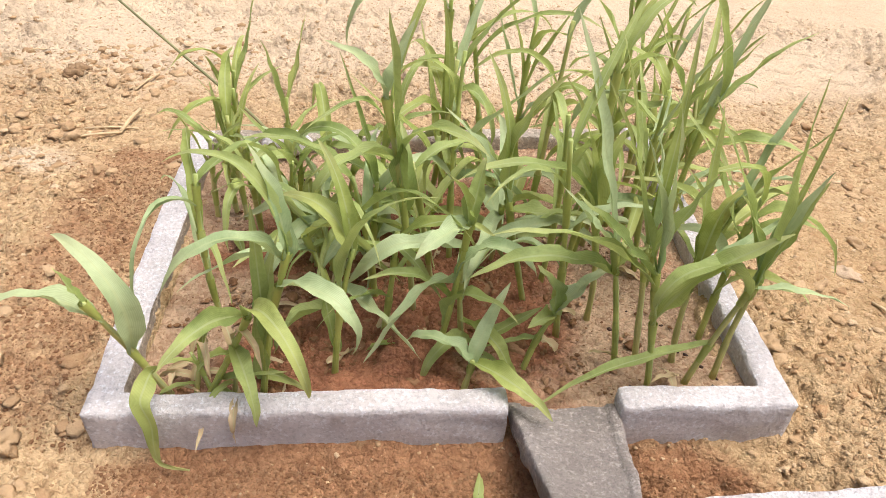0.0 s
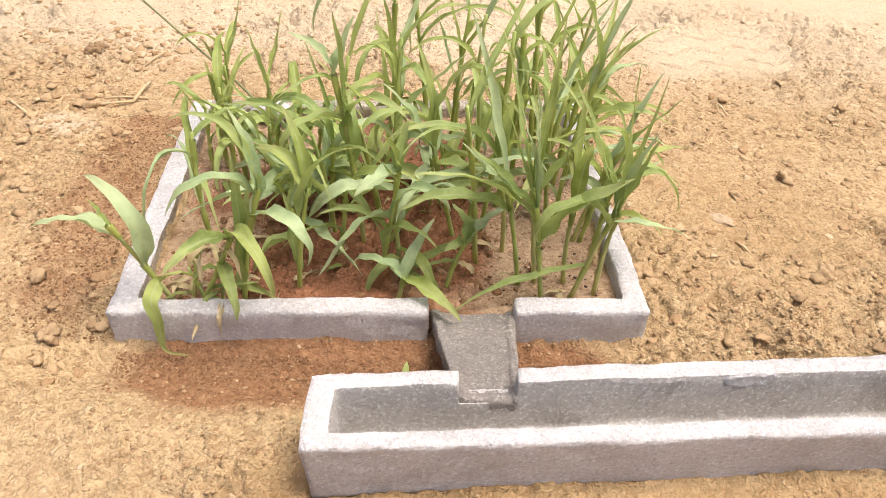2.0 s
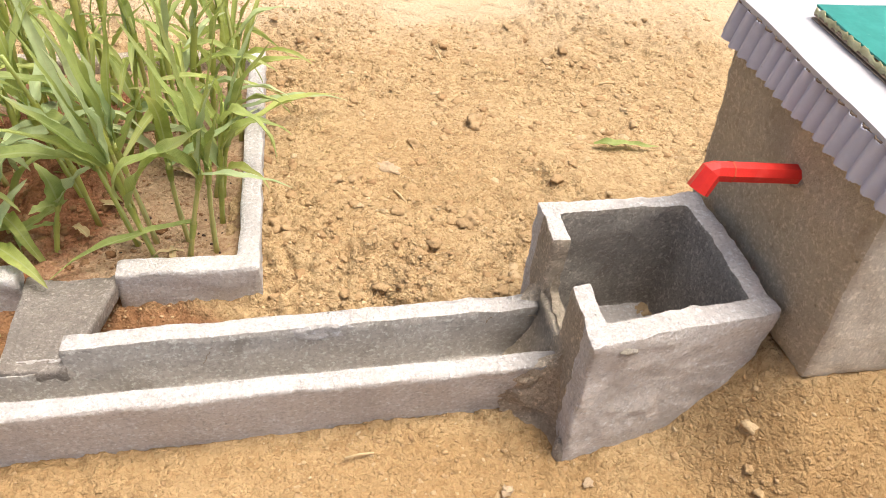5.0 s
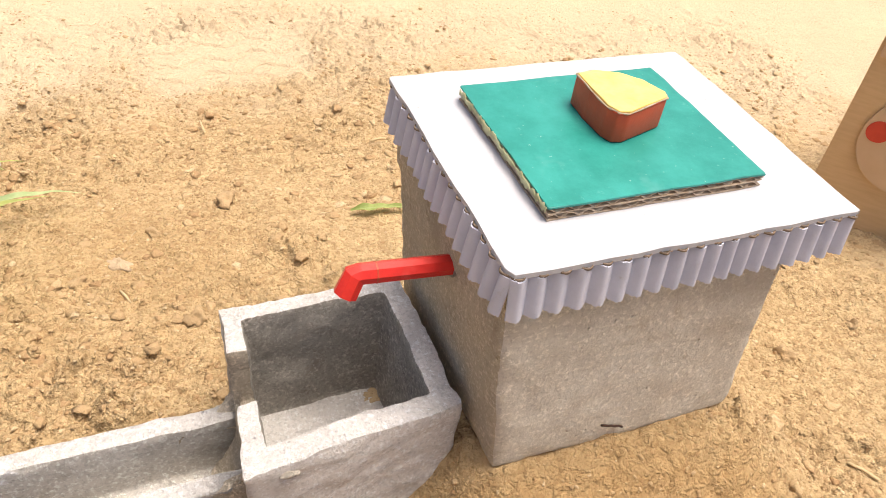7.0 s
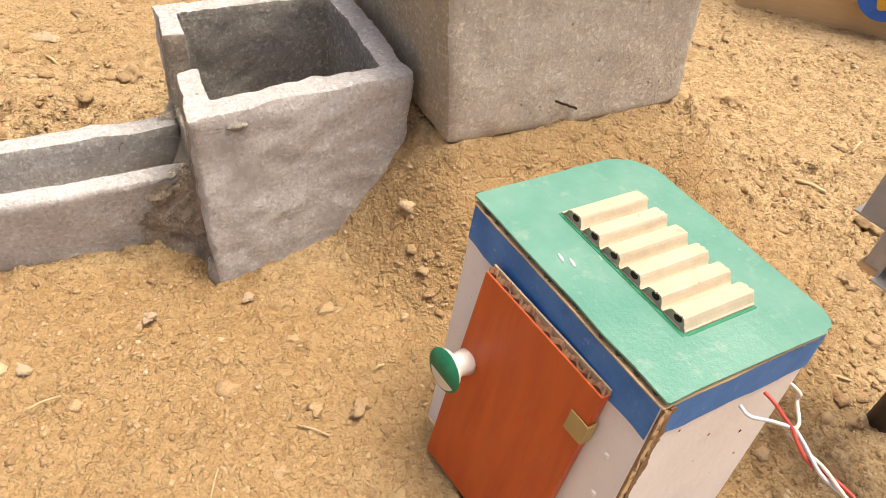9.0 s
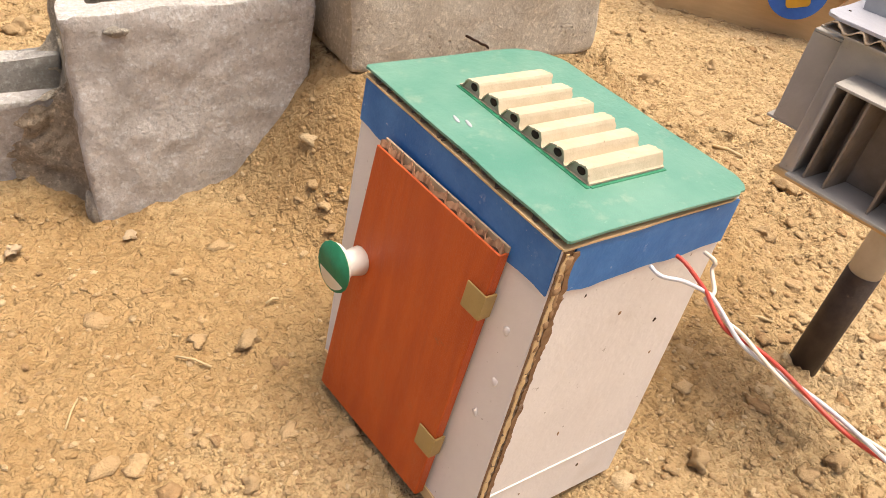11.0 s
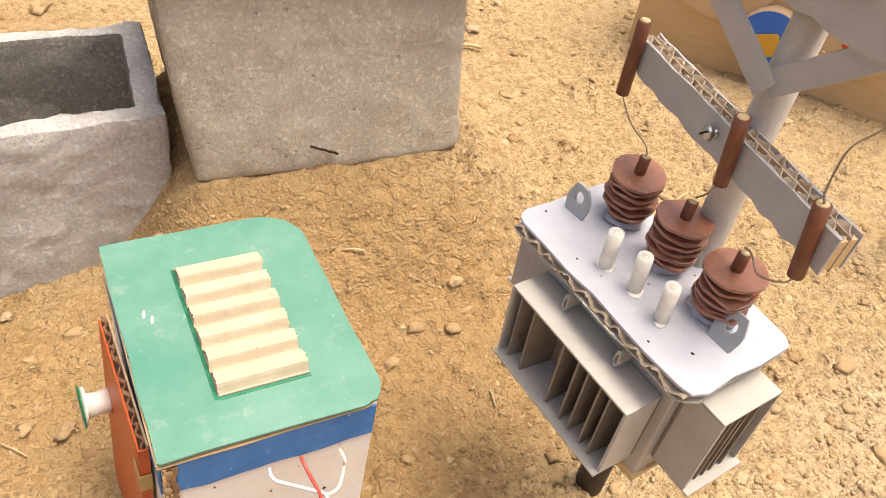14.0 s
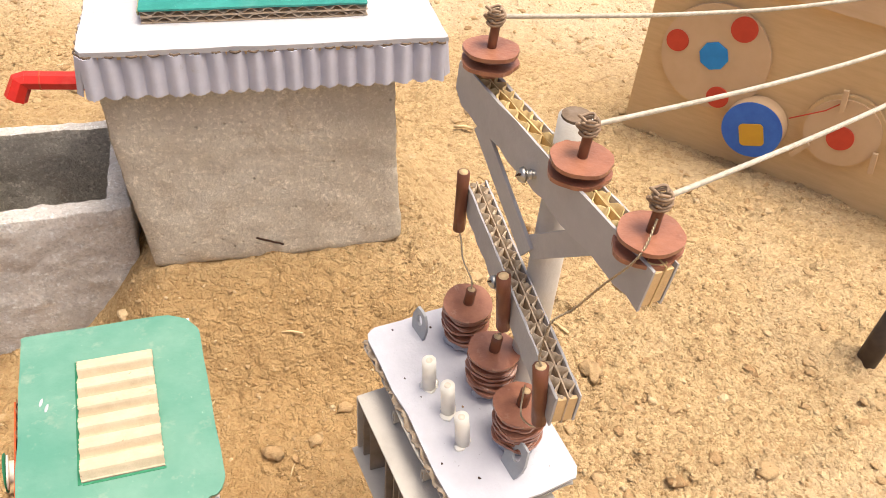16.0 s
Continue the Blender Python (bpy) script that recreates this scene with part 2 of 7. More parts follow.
BLUE_DISC = paint("blue_disc_paint", (0.03, 0.13, 0.55), (0.04, 0.17, 0.62), rough=0.6, scale=80)
SKY_BLUE = paint("bright_blue_paint", (0.01, 0.22, 0.60), (0.015, 0.27, 0.68), rough=0.6, scale=80)
ORANGE = paint("red_orange_varnish", (0.56, 0.10, 0.018), (0.45, 0.07, 0.015), (0.36, 0.10, 0.035), rough=0.42, stretch=(6, 6, 0.6), scale=30)
WHITE_PAINT = paint("white_paint_on_cardboard", (0.78, 0.73, 0.70), (0.72, 0.67, 0.64), (0.55, 0.48, 0.42), rough=0.65, scale=30, wear=(0.70, 0.8), specks=(0.26, 0.20, 0.15))
GREY_PAINT = paint("light_grey_paint", (0.40, 0.39, 0.40), (0.345, 0.335, 0.345), (0.30, 0.27, 0.25), rough=0.55, scale=60, wear=(0.7, 0.8))
GREY_LID = paint("pale_grey_paint", (0.50, 0.50, 0.55), (0.42, 0.42, 0.47), (0.34, 0.33, 0.34), rough=0.45, scale=40, wear=(0.66, 0.8), specks=(0.15, 0.13, 0.12))
BROWN_CLAY = paint("brown_painted_disc", (0.325, 0.138, 0.085), (0.22, 0.085, 0.052), (0.38, 0.24, 0.18), rough=0.28, scale=150, spec=0.6, wear=(0.60, 0.76))
BROWN_TWIG = paint("brown_painted_stick", (0.175, 0.06, 0.03), (0.12, 0.04, 0.02), rough=0.45, stretch=(1, 1, 0.2), scale=300)
PALE_WOOD = paint("cut_wood", (0.62, 0.46, 0.27), (0.50, 0.34, 0.18), rough=0.8, scale=400)
WHITE_PLASTIC = paint("white_plastic", (0.80, 0.77, 0.71), (0.74, 0.70, 0.62), rough=0.35, scale=150)
RED_PLASTIC = paint("red_painted_pipe", (0.60, 0.025, 0.018), (0.48, 0.02, 0.015), (0.62, 0.12, 0.10), rough=0.4, scale=90, wear=(0.68, 0.78))
BLACK_PAINT = paint("black_painted_foot", (0.038, 0.025, 0.019), (0.065, 0.045, 0.033), (0.15, 0.105, 0.07), rough=0.6, scale=120)
POLE_GREY = paint("grey_white_pole", (0.56, 0.52, 0.47), (0.47, 0.43, 0.38), (0.36, 0.29, 0.22), rough=0.6, scale=70, wear=(0.66, 0.78))
YELLOW = paint("yellow_paint", (0.72, 0.49, 0.12), (0.76, 0.55, 0.19), (0.80, 0.66, 0.36), rough=0.6, scale=90)
YELLOW_DEEP = paint("deep_yellow_paint", (0.62, 0.36, 0.04), (0.58, 0.33, 0.04), rough=0.6, scale=90)
BRICK_RED = paint("brick_red_paint", (0.48, 0.07, 0.028), (0.41, 0.06, 0.026), (0.50, 0.16, 0.09), rough=0.5, scale=110, wear=(0.72, 0.82))
RED_PAINT = paint("red_dot_paint", (0.56, 0.06, 0.03), (0.50, 0.05, 0.025), rough=0.6, scale=90)
CREAM = paint("cream_corrugated_card", (0.52, 0.435, 0.315), (0.45, 0.37, 0.26), (0.33, 0.25, 0.155), rough=0.8, scale=160, wear=(0.62, 0.78), specks=(0.20, 0.13, 0.08))
DARK_HOLE = paint("dark_brown_inside", (0.05, 0.022, 0.012), (0.03, 0.015, 0.01), rough=0.9)
TAPE = paint("tan_tape", (0.42, 0.29, 0.11), (0.36, 0.245, 0.09), rough=0.45, scale=70)
FLUTE_DARK = paint("grimy_cardboard_flute", (0.20, 0.145, 0.105), (0.10, 0.07, 0.05), (0.34, 0.32, 0.31), rough=0.9, scale=200, spec=0.2)
DOOR_FLUTE = paint("red_brown_flute", (0.36, 0.19, 0.11), (0.22, 0.10, 0.055), (0.46, 0.38, 0.31), rough=0.85, scale=300, spec=0.2)
FLUTE_PALE = paint("paint_edged_flute", (0.47, 0.38, 0.29), (0.33, 0.235, 0.15), rough=0.85, scale=300, spec=0.2)
TORN_BROWN = paint("torn_brown_paper", (0.27, 0.16, 0.085), (0.16, 0.085, 0.045), (0.50, 0.42, 0.36), rough=0.9, scale=220, spec=0.2, wear=(0.58, 0.70))
EDGE_PAPER = paint("stained_edge_paper", (0.42, 0.42, 0.26), (0.26, 0.25, 0.13), (0.12, 0.24, 0.17), rough=0.8, scale=160)
TAN_FLUTE = paint("tan_cardboard_flute", (0.58, 0.43, 0.22), (0.44, 0.30, 0.14), rough=0.85, scale=300, spec=0.2)
TRAFO_GREY = paint("warm_grey_paint", (0.45, 0.42, 0.385), (0.375, 0.345, 0.31), (0.26, 0.215, 0.18), rough=0.6, scale=50, wear=(0.66, 0.8))
# brown card of the fins, darkened for the shade inside the fin boxes
FIN = paint("shaded_brown_cardboard", (0.26, 0.215, 0.175), (0.19, 0.145, 0.105), rough=0.7, scale=90, spec=0.3)
SHEET_METAL = paint("dull_grey_card", (0.36, 0.375, 0.395), (0.29, 0.30, 0.32), (0.40, 0.40, 0.40), rough=0.5, scale=120)
STRAW = paint("straw", (0.55, 0.42, 0.24), (0.44, 0.32, 0.17), rough=0.8, stretch=(1, 1, 1), scale=120)
RED_WIRE = paint("red_wire", (0.52, 0.05, 0.035), (0.50, 0.08, 0.06), rough=0.35, scale=90)
WHITE_WIRE = paint("white_wire", (0.70, 0.61, 0.50), (0.62, 0.52, 0.42), rough=0.35, scale=90)
GREY_WIRE = paint("pale_grey_wire", (0.58, 0.58, 0.63), (0.52, 0.52, 0.57), rough=0.35, scale=90)
CABLE = paint("twisted_white_cable", (0.50, 0.45, 0.38), (0.34, 0.30, 0.24), rough=0.6, scale=500)


def metal(name, col, rough):
    m = Mat(name, rough, 1.0)
    m.color(m.mix(m.noise(220, 4), col, tuple(v * 0.6 for v in col)))
    return m.m


STEEL = metal("screw_steel", (0.55, 0.53, 0.50), 0.35)
THIN_WIRE = metal("bare_wire", (0.52, 0.42, 0.30), 0.45)
TIE_WIRE = paint("frayed_brown_wire", (0.30, 0.205, 0.135), (0.18, 0.115, 0.07), (0.45, 0.38, 0.30), rough=0.5, scale=400)


def leaf_material(name, a, b, tip, through=0.35):
    m = Mat(name, 0.52, spec=0.4)
    uv = m.t.nodes.new("ShaderNodeUVMap").outputs[0]
    sep = m.t.nodes.new("ShaderNodeSeparateXYZ")
    m.link(uv, sep.inputs[0])
    rnd = m.t.nodes.new("ShaderNodeObjectInfo").outputs["Random"]
    c = m.mix(rnd, a, b)
    c = m.mix(m.grey(m.noise(60, 4, 0.6), 0.4, 0.75), c, tuple(v * 1.35 for v in b))
    c = m.mix(m.math("MULTIPLY", m.grey(m.noise(150, 4, 0.7, (0.4, 0.4, 1.0)), 0.56, 0.70), 0.45), c, tuple(v * 0.6 for v in a))
    c = m.mix(m.math("MULTIPLY", m.grey(sep.outputs[1], 0.6, 1.05), 0.8), c, tip)
    # fine lengthwise veins and a pale midrib
    wave = m.math("SINE", m.math("MULTIPLY", sep.outputs[0], 110.0), 0.0)
    rib = m.grey(m.math("ABSOLUTE", m.math("SUBTRACT", sep.outputs[0], 0.5), 0.0), 0.07, 0.02)
    c = m.mix(m.math("MULTIPLY", m.grey(wave, 0.0, 1.0), 0.22), c, tuple(v * 0.55 for v in a))
    c = m.mix(m.math("MULTIPLY", rib, 0.6), c, (0.46, 0.52, 0.26))
    m.color(c)
    m.bump(wave, 0.0001, 0.3)
    m.bump(m.noise(260, 3, 0.6), 0.0005, 0.4)
    out = m.t.nodes["Material Output"]
    tr = m.t.nodes.new("ShaderNodeBsdfTranslucent")
    m.link(m.mix(0.4, c, (0.40, 0.47, 0.09)), tr.inputs["Color"])
    mx = m.t.nodes.new("ShaderNodeMixShader")
    mx.inputs[0].default_value = through
    m.link(m.b.outputs[0], mx.inputs[1])
    m.link(tr.outputs[0], mx.inputs[2])
    m.link(mx.outputs[0], out.inputs["Surface"])
    return m.m


LEAF = leaf_material("sorghum_leaf", (0.21, 0.285, 0.075), (0.38, 0.45, 0.15), (0.46, 0.47, 0.19), 0.42)
LEAF_YOUNG = leaf_material("young_yellow_green_leaf", (0.25, 0.315, 0.065), (0.39, 0.44, 0.135), (0.48, 0.46, 0.19), 0.42)
LEAF_PALE = leaf_material("pale_green_leaf", (0.26, 0.36, 0.155), (0.41, 0.49, 0.26), (0.49, 0.51, 0.29), 0.34)
OLIVE = leaf_material("olive_stalk", (0.19, 0.19, 0.075), (0.24, 0.22, 0.09), (0.22, 0.20, 0.09), 0.05)
LEAF_DRY = leaf_material("dry_leaf", (0.44, 0.33, 0.165), (0.50, 0.38, 0.215), (0.52, 0.39, 0.24), 0.2)
STEM = leaf_material("green_stem", (0.36, 0.41, 0.085), (0.43, 0.46, 0.12), (0.32, 0.40, 0.10), 0.15)
STEM_BASE = leaf_material("yellow_green_stem", (0.50, 0.46, 0.17), (0.46, 0.44, 0.14), (0.36, 0.42, 0.11), 0.15)


# ---- building helpers ----
def obj(name, verts, faces, mat, parent=None, label="", smooth=True, uvs=None):
    me = bpy.data.meshes.new(name)
    me.from_pydata([tuple(v) for v in verts], [], [tuple(f) for f in faces])
    if uvs is not None:
        lay = me.uv_layers.new(name="UVMap")
        flat = np.array(uvs, dtype=np.float32)[np.array([l.vertex_index for l in me.loops])]
        lay.data.foreach_set("uv", flat.ravel())
    me.materials.append(mat)
    if smooth:
        me.polygons.foreach_set("use_smooth", [True] * len(me.polygons))
    me.update()
    ob = new(name, me)
    if parent:
        ob.parent = parent
    if label:
        ob["label"] = label
    return ob


def part(name, bm, mat, parent=None, label="", smooth=False):
    """One bmesh as one mesh object, under a thing or a part."""
    bmesh.ops.recalc_face_normals(bm, faces=bm.faces)
    me = bpy.data.meshes.new(name)
    bm.to_mesh(me)
    bm.free()
    me.materials.append(mat)
    if smooth:
        me.polygons.foreach_set("use_smooth", [True] * len(me.polygons))
    ob = new(name, me)
    if parent:
        ob.parent = parent
    if label:
        ob["label"] = label
    return ob


def thing(name, m, label, category, group="", kind=""):
    e = new(name)
    e.empty_display_size = 0.01
    e.matrix_world = m
    return tagged(e, label, category, group, kind)


def basis(o, u, v, w):
    """A pose with its origin at o and the axes u, v, w."""
    m = Matrix.Identity(4)
    for i, a in enumerate((u, v, w)):
        a = Vector(a)
        for r in range(3):
            m[r][i] = a[r]
    for r in range(3):
        m[r][3] = o[r]
    return m


def box_bm(x0, x1, y0, y1, z0, z1, bevel=0.0, seg=2, bm=None):
    own = bm is None
    bm = bmesh.new() if own else bm
    r = bmesh.ops.create_cube(bm, size=1.0)
    for v in r["verts"]:
        v.co = Vector((x0 + (v.co.x + 0.5) * (x1 - x0), y0 + (v.co.y + 0.5) * (y1 - y0), z0 + (v.co.z + 0.5) * (z1 - z0)))
    if bevel:
        es = list({e for v in r["verts"] for e in v.link_edges})
        bmesh.ops.bevel(bm, geom=es, offset=bevel, segments=seg, affect="EDGES", profile=0.5)
    return bm


def plate_bm(outline, z0, z1, bevel=0.0):
    """A flat plate of a plan outline."""
    bm = bmesh.new()
    lo = [bm.verts.new((x, y, z0)) for x, y in outline]
    hi = [bm.verts.new((x, y, z1)) for x, y in outline]
    n = len(outline)
    bm.faces.new(lo[::-1])
    top = bm.faces.new(hi)
    for i in range(n):
        bm.faces.new((lo[i], lo[(i + 1) % n], hi[(i + 1) % n], hi[i]))
    if bevel:
        bmesh.ops.bevel(bm, geom=list(top.edges), offset=bevel, segments=2, affect="EDGES", profile=0.5)
    return bm


def rounded(x0, x1, y0, y1, radii, n=5, wob=0.0, seed=0):
    """A rectangle's outline with a radius for each corner (x0y0, x1y0, x1y1, x0y1), slightly hand-cut."""
    rng = random.Random(seed)
    pts = []
    corners = ((x0, y0, 180), (x1, y0, 270), (x1, y1, 0), (x0, y1, 90))
    for (cx, cy, a0), r in zip(corners, radii):
        if r <= 0:
            pts.append((cx, cy))
            continue
        ox = cx + (r if cx == x0 else -r)
        oy = cy + (r if cy == y0 else -r)
        for k in range(n + 1):
            a = radians(a0 + 90 * k / n)
            pts.append((ox + r * math.cos(a), oy + r * math.sin(a)))
    out = []
    for i, p in enumerate(pts):
        q = pts[(i + 1) % len(pts)]
        out.append((p[0] + rng.uniform(-wob, wob), p[1] + rng.uniform(-wob, wob)))
        d = math.hypot(q[0] - p[0], q[1] - p[1])
        for k in range(1, int(d / 0.012) + 1):
            f = k / (int(d / 0.012) + 1)
            out.append((p[0] + (q[0] - p[0]) * f + rng.uniform(-wob, wob), p[1] + (q[1] - p[1]) * f + rng.uniform(-wob, wob)))
    return out


def tube(path, radius, sides=8, caps=True, squash=None):
    """Verts and faces of a tube along a path; radius is a number or a function of 0..1."""
    path = [Vector(p) for p in path]
    n = len(path)
    verts, faces = [], []
    up = Vector((0.13, 0.21, 0.97))
    for i, p in enumerate(path):
        d = (path[min(i + 1, n - 1)] - path[max(i - 1, 0)]).normalized()
        a = d.cross(up)
        if a.length < 1e-4:
            a = d.cross(Vector((1, 0, 0)))
        a.normalize()
        b = a.cross(d).normalized()
        r = radius(i / (n - 1)) if callable(radius) else radius
        for k in range(sides):
            t = 2 * math.pi * k / sides
            verts.append(p + a * (r * math.cos(t)) + b * (r * math.sin(t)))
    for i in range(n - 1):
        for k in range(sides):
            k2 = (k + 1) % sides
            faces.append((i * sides + k, i * sides + k2, (i + 1) * sides + k2, (i + 1) * sides + k))
    if caps:
        faces.append(tuple(range(sides))[::-1])
        faces.append(tuple((n - 1) * sides + k for k in range(sides)))
    return verts, faces


def tube_part(name, path, radius, mat, parent=None, label="", sides=8, smooth=True):
    v, f = tube(path, radius, sides)
    return obj(name, v, f, mat, parent, label, smooth)


def hash01(ix, iy, iz, seed):
    h = (ix * 374761393 + iy * 668265263 + iz * 2147483647 + seed * 1274126177) & 0xFFFFFFFF
    h = ((h ^ (h >> 13)) * 1274126177) & 0xFFFFFFFF
    h = ((h ^ (h >> 16)) * 2246822519) & 0xFFFFFFFF
    return ((h ^ (h >> 15)) & 0xFFFFFF) / float(0xFFFFFF)


def vnoise(p, scale, seed=0):
    """Smooth value noise in -1..1 for an array of points (n, 3)."""
    q = np.asarray(p, dtype=np.float64) * scale + 1000.0
    i = np.floor(q).astype(np.int64)
    f = q - i
    f = f * f * (3 - 2 * f)
    out = np.zeros(len(q))
    for dx in (0, 1):
        for dy in (0, 1):
            for dz in (0, 1):
                w = (f[:, 0] if dx else 1 - f[:, 0]) * (f[:, 1] if dy else 1 - f[:, 1]) * (f[:, 2] if dz else 1 - f[:, 2])
                out += w * hash01(i[:, 0] + dx, i[:, 1] + dy, i[:, 2] + dz, seed)
    return out * 2 - 1


def lines(stops, step):
    out = []
    for a, b in zip(stops, stops[1:]):
        n = max(1, int(round((b - a) / step)))
        out += [a + (b - a) * k / n for k in range(n)]
    return out + [stops[-1]]


def cast(name, xs, ys, zs, solid, warp, mat, parent=None, label="", step=0.003, rough=0.0007, soften=2, seed=1, split=None, lining=None, faced=None):
    """A hand-cast block: the cells of a grid for which solid(x, y, z) holds, softened, roughened and warped into place."""
    X, Y, Z = lines(xs, step), lines(ys, step), lines(zs, step)
    nx, ny, nz = len(X) - 1, len(Y) - 1, len(Z) - 1
    full = np.zeros((nx + 2, ny + 2, nz + 2), dtype=bool)
    for i in range(nx):
        for j in range(ny):
            for k in range(nz):
                full[i + 1, j + 1, k + 1] = solid((X[i] + X[i + 1]) / 2, (Y[j] + Y[j + 1]) / 2, (Z[k] + Z[k + 1]) / 2)
    index, verts, faces = {}, [], []

    def vid(i, j, k):
        key = (i, j, k)
        if key not in index:
            index[key] = len(verts)
            verts.append((X[i], Y[j], Z[k]))
        return index[key]

    for i, j, k in np.argwhere(full):
        a, b, c = int(i) - 1, int(j) - 1, int(k) - 1
        if not full[i - 1, j, k]:
            faces.append([vid(a, b, c), vid(a, b, c + 1), vid(a, b + 1, c + 1), vid(a, b + 1, c)])
        if not full[i + 1, j, k]:
            faces.append([vid(a + 1, b, c), vid(a + 1, b + 1, c), vid(a + 1, b + 1, c + 1), vid(a + 1, b, c + 1)])
        if not full[i, j - 1, k]:
            faces.append([vid(a, b, c), vid(a + 1, b, c), vid(a + 1, b, c + 1), vid(a, b, c + 1)])
        if not full[i, j + 1, k]:
            faces.append([vid(a, b + 1, c), vid(a, b + 1, c + 1), vid(a + 1, b + 1, c + 1), vid(a + 1, b + 1, c)])
        if not full[i, j, k - 1]:
            faces.append([vid(a, b, c), vid(a, b + 1, c), vid(a + 1, b + 1, c), vid(a + 1, b, c)])
        if not full[i, j, k + 1]:
            faces.append([vid(a, b, c + 1), vid(a + 1, b, c + 1), vid(a + 1, b + 1, c + 1), vid(a, b + 1, c + 1)])
    v = np.array(verts)
    f = np.array(faces)
    e = np.concatenate([f[:, [0, 1]], f[:, [1, 2]], f[:, [2, 3]], f[:, [3, 0]]])
    for _ in range(soften):
        acc, cnt = np.zeros_like(v), np.zeros(len(v))
        np.add.at(acc, e[:, 0], v[e[:, 1]])
        np.add.at(acc, e[:, 1], v[e[:, 0]])
        np.add.at(cnt, e[:, 0], 1)
        np.add.at(cnt, e[:, 1], 1)
        v = v * 0.5 + 0.5 * acc / cnt[:, None]
    for ax in range(3):
        v[:, ax] += rough * (0.9 * vnoise(v, 55, seed * 7 + ax) + 0.6 * vnoise(v, 170, seed * 7 + 3 + ax) + 0.35 * vnoise(v, 400, seed * 7 + 5 + ax))
    w = [warp(*p) for p in v]
    if split is None:
        return obj(name, w, faces, mat, parent, label)
    # one casting whose walls and floor are parts of their own, without a seam
    whole = thing(name, Matrix.Identity(4), label, "")
    mids = np.array(verts)[f].mean(1)
    groups = {}
    for face, mid in zip(faces, mids):
        groups.setdefault(split(*mid), []).append(face)
    for key, members in groups.items():
        used = sorted({i for face in members for i in face})
        renum = {i: k for k, i in enumerate(used)}
        obj(key.split(":")[0], [w[i] for i in used], [[renum[i] for i in face] for face in members], lining if key.startswith("lining") else (faced or {}).get(key, mat), whole)
    return whole


def quad_warp(fl, fr, br, bl, width, depth):
    """Plan coordinates 0..width, 0..depth laid into a four-cornered plan; z is added to the corners' heights."""
    def warp(x, y, z):
        a, b = x / width, y / depth
        c = [(1 - a) * (1 - b), a * (1 - b), a * b, (1 - a) * b]
        p = [sum(k * q[i] for k, q in zip(c, (fl, fr, br, bl))) for i in range(3)]
        return p[0], p[1], p[2] + z
    return warp


def lump(name, centre, size, mat, parent, seed, squash=(1, 1, 0.5), label="", detail=3, amp=0.35):
    """A rough lump: an icosphere pushed about by noise."""
    bm = bmesh.new()
    bmesh.ops.create_icosphere(bm, subdivisions=detail, radius=1)
    co = np.array([v.co for v in bm.verts])
    n = 1 + amp * vnoise(co, 1.3, seed) + amp * 0.5 * vnoise(co, 3.1, seed + 1) + amp * 0.3 * vnoise(co, 7, seed + 2)
    for v, k in zip(bm.verts, n):
        v.co = Vector((v.co.x * size * squash[0] * k, v.co.y * size * squash[1] * k, v.co.z * size * squash[2] * k))
    ob = part(name, bm, mat, parent, label, smooth=True)
    ob.location = centre
    return ob


# ---- the ground ----
TANK_C, TANK_A = Vector((0.482, 0.172)), radians(7.5)
TREAD = (0.333, 0.632)


BED = ((-0.1345, 0.2025, 0.0045), (0.174, 0.2135, 0.022), (0.159, 0.463, 0.012), (-0.1465, 0.436, 0.003))
TROUGH = ((-0.008, 0.097, 0), (0.3225, 0.1299, 0), (0.3195, 0.1779, 0), (-0.009, 0.1398, 0))
BASIN = ((0.3235, 0.1065, 0), (0.4186, 0.1268, 0), (0.4065, 0.2115, 0), (0.3160, 0.2005, 0))
TANK = ((0.4290, 0.1065, 0.0585), (0.5590, 0.1225, 0.055), (0.5440, 0.2410, 0.055), (0.4125, 0.225, 0.058))


def in_quad(x, y, quad, inset=0.0):
    """Whether points lie inside a four-cornered plan, by at least the inset."""
    ok = np.ones(np.shape(x), dtype=bool)
    for a, b in zip(quad, quad[1:] + quad[:1]):
        ex, ey = b[0] - a[0], b[1] - a[1]
        n = math.hypot(ex, ey)
        ok &= ((x - a[0]) * -ey + (y - a[1]) * ex) / n > inset
    return ok


def smooth01(t):
    t = np.clip(t, 0, 1)
    return t * t * (3 - 2 * t)


